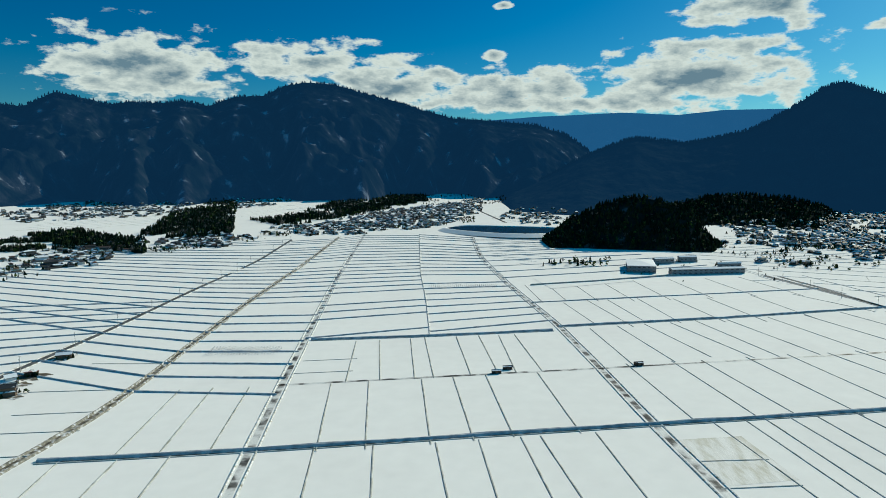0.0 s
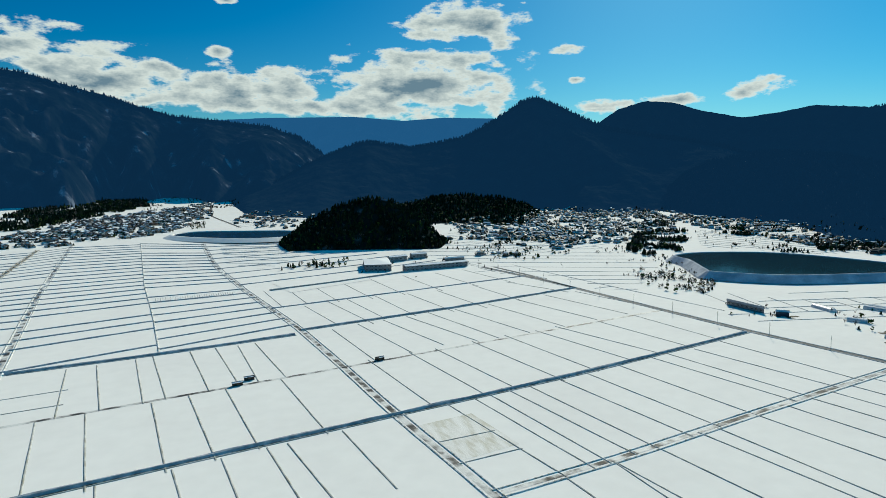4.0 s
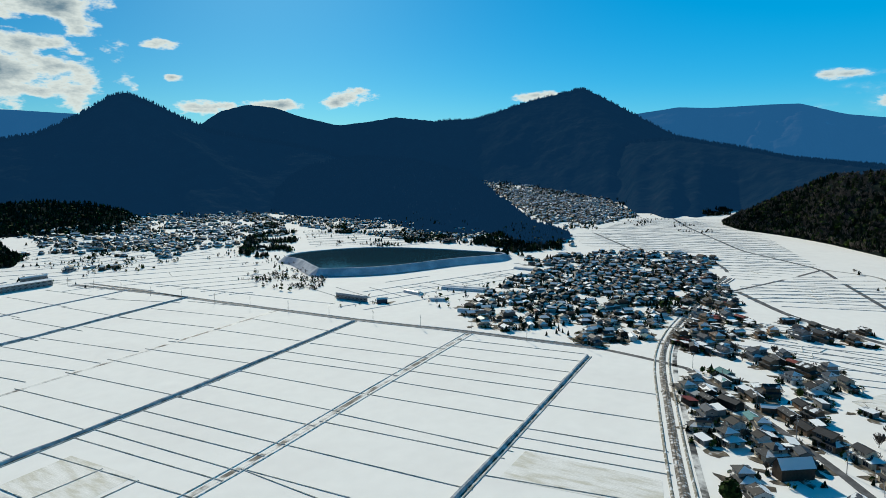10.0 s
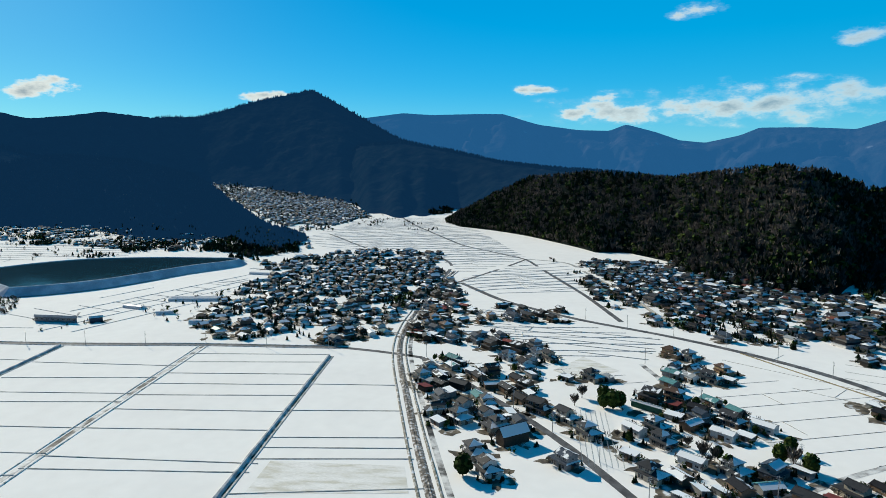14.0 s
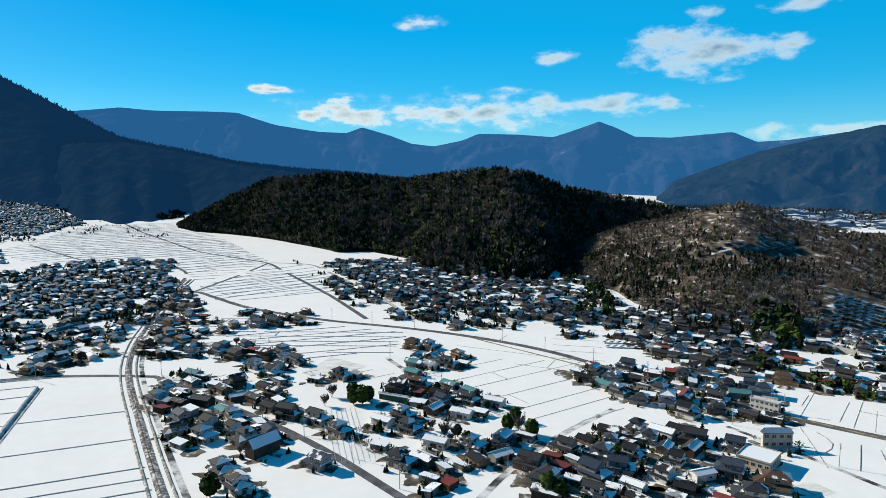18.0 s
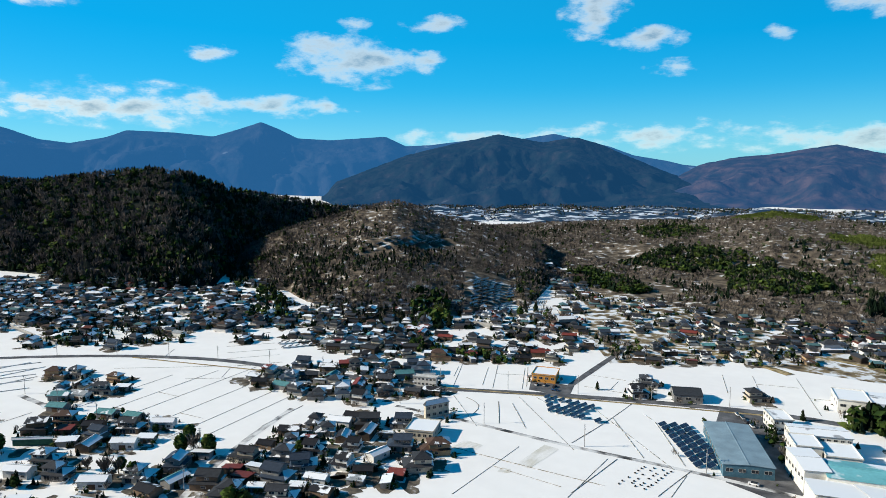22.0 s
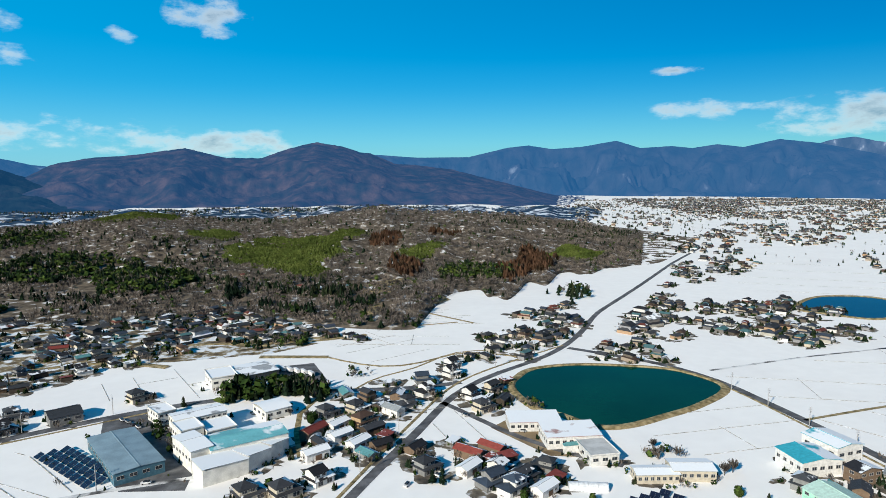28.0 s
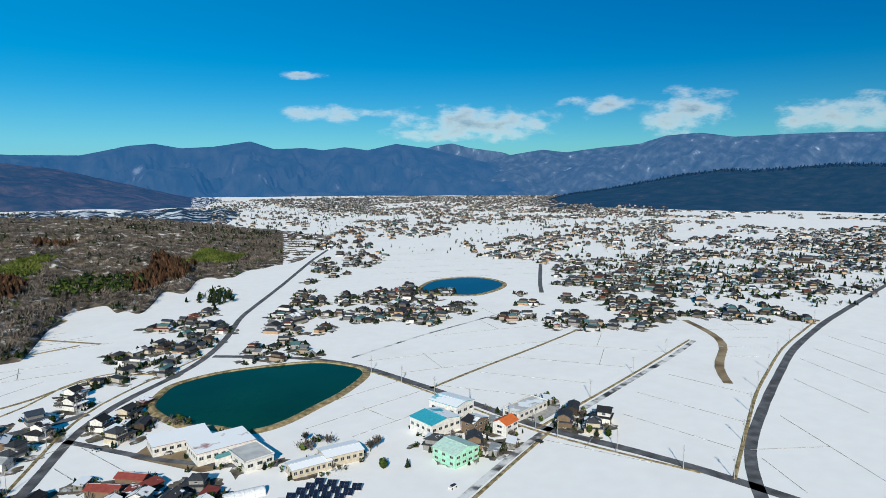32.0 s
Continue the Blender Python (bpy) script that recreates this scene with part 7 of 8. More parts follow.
woods([(338, -431), (384, -495), (355, -481), (320, -436)], 24, (0.1, 0.8, 0.1), 6, 10, 512, "bare brown trees")
woods([(92, -368), (86, -392), (47, -395), (26, -386), (26, -366), (36, -357), (45, -373)], 70, (0.65, 0.05, 0.3), 6, 11, 513, "dark evergreen belt beside the warehouses")
woods([(115, -329), (122, -357), (116, -348), (85, -290), (87, -287)], 22, (0.4, 0.1, 0.5), 3, 6, 514, "evergreen hedge along the factory")
woods([(160, -724), (83, -679), (9, -679), (-6, -624), (4, -561), (73, -591), (144, -647)], 300, (0.85, 0.1, 0.05), 7, 12, 515, "dark conifer plantation with rusty tops")
woods([(-82, -346), (-92, -353), (-98, -335), (-91, -332)], 22, (0.1, 0.5, 0.4), 2, 5, 516, "shrubs on the pond bank")
woods([(88, -381), (74, -387), (43, -395), (28, -386), (25, -358), (46, -373), (85, -363)], 80, (0.6, 0.1, 0.3), 6, 11, 517, "dark evergreen belt beside the warehouses")
woods([(-193, -674), (-240, -714), (-245, -651), (-206, -633)], 40, (0.5,0.2,0.3), 6, 11, 518, "dark grove at the edge of the wood")
woods([(-117, -267), (-137, -277), (-145, -266), (-129, -265)], 26, (0.0, 0.9, 0.1), 3, 6, 519, "bare brown shrubs")
woods([(20, -408), (14, -427), (-2, -409), (8, -398)], 22, (0.0, 0.8, 0.2), 2, 5, 520, "bare brown shrubs along the brook")
woods([(529, -258), (687, -344), (633, -350), (505, -284)], 46, (0.5, 0.1, 0.4), 8, 14, 521, "dark evergreen grove at the foot of the hill")
woods([(413, -346), (482, -416), (450, -429), (387, -375)], 46, (0.2, 0.1, 0.7), 8, 14, 522, "dense bamboo grove")
woods([(134, 866), (151, 907), (248, 928), (233, 867), (171, 867)], 36, (0.5, 0.1, 0.4), 6, 9, 523, "row of evergreens at the sports ground")
woods([(616, 173), (685, 174), (663, 136), (609, 125), (587, 146)], 36, (0.6, 0.1, 0.3), 5, 9, 524, "dark grove in the village")
woods([(982, 488), (1249, 579), (1252, 503), (925, 371), (926, 418)], 120, (0.8, 0.1, 0.1), 7, 13, 525, "dark wood at the end of the spur")
woods([(378, 1262), (594, 1964), (708, 1979), (518, 1223), (421, 1017)], 200, (0.8, 0.1, 0.1), 7, 12, 526, "dark wood at the foot of the knoll")
woods([(1057, -194), (1131, -233), (1076, -270), (958, -241), (950, -190)], 50, (0.1, 0.1, 0.8), 7, 12, 527, "yellow-green bamboo grove")
woods([(430, 74), (447, 69), (419, 63), (412, 67)], 10, (0.5,0.2,0.3), 4, 7, 528, "dark garden trees")
woods([(542, 649), (666, 724), (684, 658), (541, 515), (488, 511), (506, 590)], 90, (0.1, 0.6, 0.3), 3, 7, 529, "bare scrub on the snowy mounds")
woods([(742, 1266), (1208, 1411), (1019, 1129), (685, 828), (636, 964)], 120, (0.4, 0.4, 0.2), 3, 7, 530, "scattered trees between the far hamlets")
woods([(424, 983), (548, 935), (525, 796), (429, 831)], 60, (0.3, 0.5, 0.2), 3, 6, 531, "scattered trees beside the hamlet")
woods([(1026, 1041), (1136, 864), (1018, 601), (917, 640), (818, 802)], 90, (0.3, 0.5, 0.2), 3, 7, 532, "scattered trees above the reservoir")
woods([(-626, 889), (-520, 1068), (-336, 1329), (-278, 1277), (-457, 973), (-539, 763)], 260, (0.4, 0.3, 0.3), 3, 7, 533, "garden trees of the hamlets")
woods([(-276, 1383), (-123, 1649), (96, 1915), (75, 1489), (-167, 1301)], 300, (0.4, 0.3, 0.3), 3, 7, 534, "garden trees of the hamlets")
woods([(370, 866), (560, 1015), (922, 1318), (594, 844), (486, 811)], 260, (0.4, 0.3, 0.3), 3, 7, 535, "garden trees of the hamlets")
woods([(-186, 2518), (327, 3166), (222, 2150), (-43, 2051)], 300, (0.6, 0.3, 0.1), 4, 8, 536, "trees along the southern valley")
woods([(777, 1438), (920, 1431), (1891, 2143), (1282, 1456), (812, 1159), (574, 981), (520, 970)], 320, (0.5, 0.3, 0.2), 3, 7, 537, "garden trees of the village below the peak")
woods([(3343, 1920), (2142, 687), (1628, 445), (1170, 443), (1300, 629)], 500, (0.4, 0.4, 0.2), 4, 8, 538, "garden trees of the far village")
woods([(-439, -953), (-616, -918), (-698, -633), (-653, -405), (-2137, -1346), (-2958, -2711), (-1444, -2627)], 1500, (0.45, 0.35, 0.2), 3, 8, 539, "scattered trees of the town")
woods([(-617, -549), (-639, -230), (-808, -237), (-1547, -462), (-882, -637)], 700, (0.45, 0.35, 0.2), 3, 8, 540, "scattered trees of the town")
woods([(420, -593), (321, -592), (188, -540), (78, -499), (38, -490), (172, -442), (234, -380)], 240, (0.3, 0.45, 0.25), 3, 7, 541, "garden trees on the slope")
woods([(134, -602), (70, -563), (0, -543), (-3, -489), (114, -503)], 160, (0.4, 0.4, 0.2), 3, 6, 542, "garden trees on the slope")
woods([(-607, 1256), (-665, 1543), (-744, 1878), (-649, 1939), (-504, 1534), (-417, 1253), (-504, 1187)], 1300, (0.85, 0.1, 0.05), 9, 14, 601, "dark belt of conifers")
woods([(-800, 1281), (-758, 1318), (-637, 1213), (-551, 1172), (-472, 999), (-543, 1031), (-707, 1127)], 900, (0.85, 0.1, 0.05), 8, 13, 602, "dark belt of conifers")
woods([(-448, 1494), (-395, 1766), (-390, 2170), (-290, 2629), (-82, 2604), (-51, 2254), (-211, 1913), (-284, 1564), (-346, 1429)], 1800, (0.85, 0.1, 0.05), 9, 14, 603, "dark belt of conifers")
woods([(687, 833), (915, 1060), (1080, 1174), (941, 954), (752, 776), (664, 761)], 420, (0.6, 0.25, 0.15), 6, 11, 604, "dark grove on the mound beside the reservoir")
woods([(570, 703), (665, 686), (591, 547), (520, 498), (510, 564)], 260, (0.15, 0.6, 0.25), 2, 5, 605, "dark scrub round the snowy mounds")
woods([(1053, 975), (1148, 950), (1003, 851), (961, 890)], 160, (0.6, 0.3, 0.1), 5, 9, 606, "dark grove above the reservoir")
woods([(1163, 857), (1252, 732), (1085, 611), (936, 677)], 420, (0.6, 0.3, 0.1), 4, 8, 607, "dark groves and scrub above the reservoir")
woods([(1032, 603), (1039, 493), (893, 390), (854, 428)], 420, (0.85, 0.1, 0.05), 7, 12, 608, "dark wood at the end of the spur")
woods([(1227, 1344), (1297, 970), (1114, 546), (966, 625), (1016, 889), (1059, 1063)], 320, (0.5, 0.35, 0.15), 4, 9, 620, "dark groves behind the reservoir")
woods([(978, 1157), (1323, 1560), (1504, 1647), (1192, 1226), (874, 928), (722, 796), (707, 843)], 300, (0.5, 0.35, 0.15), 4, 9, 621, "dark garden trees of the hamlet")
woods([(669, 187), (708, 177), (662, 133), (593, 120), (587, 146)], 260, (0.6, 0.2, 0.2), 5, 9, 622, "dark grove in the village")
woods([(704, 347), (973, 337), (948, 182), (761, 119), (500, 125), (469, 188), (467, 262)], 420, (0.6, 0.3, 0.1), 3, 6, 623, "garden trees of the village")
woods([(990, -9), (771, -77), (640, -163), (632, -237), (495, -188), (542, -119), (663, -56)], 420, (0.6, 0.3, 0.1), 3, 6, 624, "garden trees of the old houses below the hill")
# trees added to cover snow that is too bright for the shaded gap
woods([(816, -367), (1002, -522), (766, -412), (703, -326)], 150, (0.7, 0.2, 0.1), 7, 12, 630, "dark grove added over the shaded snow between the hills")
LONE = [(353, -40, 2, 11.0), (354, -35, 2, 9.0), (356, -44, 2, 9.0), (262, 33, 2, 10.0), (294, -74, 1, 9.0), (293, -79, 1, 7.0), (282, -82, 2, 8.0), (296, -108, 2, 9.0), (292, -112, 1, 9.0), (369, -24, 1, 8.0), (355, -19, 1, 7.0), (504, 39, 1, 7.0), (309, -43, 2, 5.0), (314, -38, 1, 4.0), (340, 3, 2, 4.0), (367, -36, 2, 9.0), (286, -117, 2, 9.0), (307, -116, 2, 8.0), (228, -101, 2, 10.0), (224, -104, 2, 9.0), (310, -44, 0, 8.0), (262, -197, 0, 9.0), (306, -70, 1, 6.0), (296, -81, 2, 6.0)]
LONE_MORE = [(476, 56, 1, 6.0), (240, -203, 0, 7.0), (374, -451, 2, 9.0), (32, -328, 2, 6.0), (35, -336, 1, 5.0), (312, -236, 0, 6.0), (209, -326, 0, 6.0), (106, -362, 0, 7.0), (96, -393, 0, 6.0), (31, -331, 2, 6.0), (-147, -229, 2, 5.0), (-152, -248, 1, 6.0), (-157, -250, 1, 6.0), (-156, -223, 0, 5.0), (-172, -221, 2, 4.0), (-188, -211, 2, 4.0), (-193, -212, 1, 4.0), (-250, -197, 2, 5.0), (-254, -188, 2, 4.0), (-250, -192, 0, 5.0), (-87, -232, 2, 4.0), (-133, -278, 1, 5.0), (-29, -255, 0, 7.0), (-25, -256, 0, 7.0), (-274, -247, 2, 3.0)]
for i, (x, y, k, h) in enumerate(LONE + LONE_MORE):
    plant(x, y, k, h, 37 * i)
garden = random.Random(12)
homes = [s for s in SITES if math.hypot(s[0], s[1]) < 420 and s[2] > 5]
for sx, sy, sr in homes:
    if garden.random() < 0.42:
        a = garden.uniform(0, 2 * math.pi)
        x, y = sx + (sr + 2.0) * math.cos(a), sy + (sr + 2.0) * math.sin(a)
        if clear(x, y, 0.6):
            plant(x, y, garden.choice((0, 1, 1, 2, 2)), garden.uniform(3.0, 6.0), garden.uniform(0, 360))


def undergrowth():
    """Garden shrubs, hedges and bare orchard trees between the houses."""
    rng = np.random.RandomState(8)
    for kind, per, lo, hi, label in ((2, 3, 1.2, 3.2, "dark garden shrubs and hedges between the houses"), (1, 2, 1.8, 4.5, "bare garden trees between the houses"), (0, 3, 1.5, 4.0, "small garden conifers between the houses")):
        rows = []
        for sx, sy, sr in SITES:
            for _ in range(per):
                a, r = rng.uniform(0, 2 * np.pi), sr * rng.uniform(0.85, 1.5)
                x, y = sx + r * math.cos(a), sy + r * math.sin(a)
                for _ in range(rng.randint(1, 4)):
                    rows.append((x, y, height(x, y) - 0.1, rng.uniform(lo, hi)))
                    x, y = x + rng.uniform(-1.6, 1.6), y + rng.uniform(-1.6, 1.6)
        mass("garden_" + TREE_WORDS[kind], np.array(rows), kind, label, rng)


undergrowth()
mass("garden_conifers", np.array(GARDENS), 0, "dark garden trees and hedges of the towns", np.random.RandomState(9), CONIFER, 1.7)


def patches(name, spots_xy, lo, hi, mat, label, seed, lift=0.03):
    """Bare patches of ground with ragged outlines, joined."""
    rng = random.Random(seed)
    v, f = [], []
    for i, (x, y) in enumerate(spots_xy):
        r, n, a0 = rng.uniform(lo, hi), 11, rng.uniform(0, 6)
        sx = rng.uniform(0.6, 1.5)
        z = height(x, y) + lift + 0.004 * (i % 7)
        k = len(v)
        for j in range(n):
            a = 2 * math.pi * j / n
            q = r * rng.uniform(0.6, 1.2)
            px, py = q * math.cos(a) * sx, q * math.sin(a) / sx
            v.append((x + px * math.cos(a0) - py * math.sin(a0), y + px * math.sin(a0) + py * math.cos(a0), z))
        f.append(tuple(range(k, k + n)))
    tagged(part(name, mesh_from(name, v, f), mat), label, "yard", kind="stuff")


yard_rng = random.Random(44)
patches("bare_yards", [(s[0] + yard_rng.uniform(-9, 9), s[1] + yard_rng.uniform(-9, 9)) for s in SITES for _ in range(5) if s[2] < 12], 2.4, 6.0, YARD, "bare trodden yards and lanes between the houses", 4)


def plot(name, poly, mat, label, category="field", lift=0.05):
    v = [(x, y, height(x, y) + lift) for x, y in poly]
    me = mesh_from(name, v, [tuple(range(len(v)))])
    if me.polygons[0].normal.z < 0:
        me.flip_normals()
    return tagged(part(name, me, mat), label, category, kind="structure")


plot("stubble_field", [(232, 120), (263, 122), (267, 60), (243, 53)], STUBBLE, "field of stubble showing through thin snow")
plot("stubble_field", [(420, -8), (455, -30), (425, -52), (400, -25)], STUBBLE, "field of stubble showing through thin snow")
plot("bare_field", [(118, 250), (150, 255), (146, 300), (112, 296)], STUBBLE, "field of stubble showing through thin snow")
plot("dry_grass_slope", [(407, -595), (329, -607), (192, -551), (79, -503), (39, -494), (73, -468), (174, -447), (234, -380), (285, -430)], GARDEN, "slope of bare gardens and old snow between the houses", "slope", 0.02)
plot("dry_grass_slope", [(44, -554), (3, -617), (-7, -660), (-33, -670), (-56, -637), (-7, -583)], DRYGRASS, "slope of dry grass below the wood", "slope", 0.02)
plot("parking_yard", [(249, -312), (223, -322), (214, -304), (238, -296)], ASPHALT, "asphalt yard of the roadside shop", "yard")
plot("factory_yard", [(144, -349), (126, -356), (80, -300), (78, -262), (105, -264), (128, -300)], ASPHALT, "asphalt yard between the warehouse and the factory", "yard", 0.04)
plot("truck_yard", [(40, -440), (78, -430), (60, -395), (28, -400)], ASPHALT, "asphalt yard with parked trucks", "yard")
plot("school_yard", [(-61, -312), (-82, -276), (-100, -272), (-92, -312), (-76, -326)], EARTH, "bare earth yard of the school", "yard")
plot("gravel_yard", [(-232, -238), (-262, -246), (-266, -228), (-240, -222)], CONCRETE, "gravel yard of the white building", "yard")
plot("sports_ground", [(120, 700), (225, 745), (232, 800), (110, 770)], SNOW, "snow-covered sports ground of the school", "sports ground", 0.3)
plot("brook_bed", [(35, -288), (40, -318), (41, -344), (31, -372), (25, -384), (23, -382), (29, -371), (38, -344), (37, -318), (33, -288)], DRYGRASS, "bare earth banks of a small brook", "brook", 0.06)

# the railway on its low bank, with the road beside it
RAIL = [(150, 14), (200, 30), (249, 46), (304, 63), (366, 81), (420, 97), (469, 109), (535, 117), (640, 121), (743, 123), (850, 118)]
band("track_bed", RAIL, 4.6, BALLAST, "ballast bed of a single railway track", "railway", 0.0, 0.5)
for o in (-0.53, 0.53):
    band("rail", beside(RAIL, o), 0.16, STEEL, "steel rail", "rail", 0.0, 0.68)
band("railway_verge", beside(RAIL, 5.0), 1.6, BANK, "strip of dry grass beside the railway", "verge", depth=0.5)
road("railway_road", beside(RAIL[:8], -8.0), 3.0, SLUSH, "slushy lane beside the railway")
band("railway_verge", beside(RAIL, -4.6), 1.6, BANK, "strip of dry grass beside the railway", "verge", depth=0.6)

# solar arrays
PANEL = material("solar_panel", [(0.008, 0.012, 0.03), (0.012, 0.02, 0.045)], 0.6, 0.3, specular=0.2)


def solar_table(rows=4, cols=4):
    ob = new("solar_array")
    tilt = pose(0, 0, 1.35, 22, 0, 0)
    W, D = cols * 0.51, rows * 0.46
    for i in (0, 1):
        for j in (0, 1):
            bm = block((i - 1) * W + 0.03, (j - 1) * D + 0.03, 0, i * W - 0.03, j * D - 0.03, 0.05)
            bmesh.ops.transform(bm, matrix=tilt, verts=bm.verts)
            part("panel", bm, PANEL, ob)
    fr = block(-cols * 0.51 - 0.06, -rows * 0.46 - 0.06, -0.10, cols * 0.51 + 0.02, rows * 0.46 + 0.02, -0.01)
    bmesh.ops.transform(fr, matrix=tilt, verts=fr.verts)
    part("frame", fr, GALVANISED, ob)
    for x in (-1.4, 1.4):
        part("leg", block(x - 0.07, -0.07, -0.3, x + 0.07, 0.07, 1.26), GALVANISED, ob)
    return tagged(ob, "tilted table of dark blue solar panels", "solar panel", "solar arrays")


TABLE = solar_table()
TABLE.location = (-2400, -4000, -60)


def solar_field(corner, across, back, cols, rows, way, skip=0.0, seed=1):
    rng = random.Random(seed)
    for r in range(rows):
        for c in range(cols):
            if rng.random() < skip:
                continue
            p = Vector(corner) + Vector(across) * (c / max(1, cols - 1)) + Vector(back) * (r / max(1, rows - 1))
            copy_thing(TABLE, pose(p.x, p.y, height(p.x, p.y), 0, 0, way))


solar_field((154, -302), (-9, -6), (-34, 32), 3, 10, 138)
solar_field((221, -292), (-27, -5), (-14, 15), 7, 4, 138, 0.12)
solar_field((-98, -228), (-20, -6), (-10, 14), 5, 4, 138)
solar_field((440, -240), (-10, -24), (-12, 4), 6, 2, 138)
for r in range(11):
    for c in range(6):
        if (r * 7 + c * 3) % 10 == 0 or (c == 4 and r > 3):
            continue
        p = bearing(136.0 + 0.62 * c + 0.05 * r, 596 + 11 * r)
        copy_thing(TABLE, pose(p.x, p.y, height(p.x, p.y), 0, 0, 138)).scale = (1.6, 2.3, 1.4)

for r in range(2):
    for c in range(10):
        x, y = 612 + 14 * r + 1.6 * c, -480 - 12 * c
        copy_thing(TABLE, pose(x, y, height(x, y), 0, 0, 138)).scale = (2.4, 1.9, 1.6)

# polytunnels
FILM = tint("greenhouse_film", (0.62, 0.64, 0.66), rough=0.35)


def polytunnel(x, y, x2, y2, w=6.0, h=2.8):
    a, b = Vector((x, y)), Vector((x2, y2))
    L, u = (b - a).length, (b - a).normalized()
    ob = new("polytunnel")
    ob.matrix_basis = pose(x, y, height(x, y), 0, 0, math.degrees(math.atan2(u.y, u.x)))
    bm = bmesh.new()
    n = 10
    ring = [[bm.verts.new((t * L, -w / 2 * math.cos(math.pi * i / n), h * math.sin(math.pi * i / n) ** 0.8)) for i in range(n + 1)] for t in (0, 1)]
    for i in range(n):
        bm.faces.new((ring[0][i], ring[0][i + 1], ring[1][i + 1], ring[1][i]))
    for r in ring:
        bm.faces.new(r)
    bmesh.ops.recalc_face_normals(bm, faces=bm.faces)
    part("cover", bm, FILM, ob)
    for k in range(int(L / 4) + 1):
        bm = bmesh.new()
        pts = [(min(L, k * 4.0), -w / 2 * 1.01 * math.cos(math.pi * i / n), h * 1.01 * math.sin(math.pi * i / n) ** 0.8) for i in range(n + 1)]
        for p, q in zip(pts, pts[1:]):
            vs = [bm.verts.new((p[0] - 0.05, p[1], p[2])), bm.verts.new((p[0] + 0.05, p[1], p[2])), bm.verts.new((q[0] + 0.05, q[1], q[2])), bm.verts.new((q[0] - 0.05, q[1], q[2]))]
            bm.faces.new(vs)
        bmesh.ops.solidify(bm, geom=list(bm.faces), thickness=0.04)
        part("hoop", bm, GALVANISED, ob)
    tagged(ob, "long white plastic-covered polytunnel", "greenhouse", "polytunnels")


for q in ((604, 386, 612, 336), (613, 388, 621, 336), (512, 309, 519, 280), (568, 411, 562, 388), (788, 384, 782, 346), (733, 352, 742, 326), (541, 360, 547, 346)):
    polytunnel(*q, w=8.0, h=3.2)
for q in ((29, -303, 28, -317), (22, -301, 21, -313), (-81, -245, -97, -242)):
    polytunnel(*q, w=5.5, h=2.8)

# utility poles
POLE = tint("pole_concrete", (0.34, 0.33, 0.32))


def utility_pole():
    ob = new("utility_pole")
    bm = bmesh.new()
    bmesh.ops.create_cone(bm, cap_ends=True, segments=8, radius1=0.19, radius2=0.11, depth=11.6, matrix=Matrix.Translation((0, 0, 5.5)))
    part("pole", bm, POLE, ob)
    for z in (10.7, 9.8):
        part("crossarm", block(-1.0, -0.06, z, 1.0, 0.06, z + 0.12), GALVANISED, ob)
    bm = bmesh.new()
    bmesh.ops.create_cone(bm, cap_ends=True, segments=8, radius1=0.26, radius2=0.26, depth=0.8, matrix=Matrix.Translation((0.4, 0, 8.7)))
    part("transformer", bm, GALVANISED, ob)
    return tagged(ob, "tall concrete utility pole with two crossarms", "utility pole", "utility poles along the roads")


PYLON = utility_pole()
PYLON.location = (-2450, -4000, -60)


def pole_line(pts, gap, off, start=0.0):
    p = beside(pts, off)
    s = start
    for (x0, y0), (x1, y1) in zip(p, p[1:]):
        L = math.hypot(x1 - x0, y1 - y0)
        while s < L:
            t = s / L
            x, y = x0 + (x1 - x0) * t, y0 + (y1 - y0) * t
            copy_thing(PYLON, pose(x, y, height(x, y), 0, 0, math.degrees(math.atan2(y1 - y0, x1 - x0)) + 90))
            s += gap
        s -= L


pole_line([(-287, 409), (-282, 721), (-284, 1183)], 62, -6)
pole_line([(391, 828), (425, 478), (447, 260), (454, 150)], 48, -5)
pole_line([(571, -36), (483, -148), (360, -217), (318, -229), (217, -304), (118, -364)], 42, 5)
pole_line([(20, -225), (-56, -386), (-149, -460)], 44, 5)
pole_line([(-222, -352), (-228, -307), (-234, -214), (-258, -140)], 30, -5)
pole_line([(-234, -214), (-344, -236), (-460, -262)], 60, 4)
pole_line([(-262, -120), (-379, -167), (-492, -202), (-610, -224)], 45, 7)
pole_line([(437, 85), (380, 42), (285, -22), (230, -48)], 38, 4)
pole_line([(443, -68), (373, -84), (295, -114), (252, -87)], 40, 3)
pole_line([(273, -220), (174, -245), (86, -270)], 55, 4)

# parked cars and trucks
PAINTS = [tint("white_paint", (0.70, 0.70, 0.70), rough=0.3), tint("silver_paint", (0.38, 0.39, 0.40), rough=0.3), tint("dark_paint", (0.03, 0.03, 0.04), rough=0.3), tint("blue_paint", (0.04, 0.10, 0.24), rough=0.3)]
RUBBER = tint("rubber", (0.02, 0.02, 0.02))


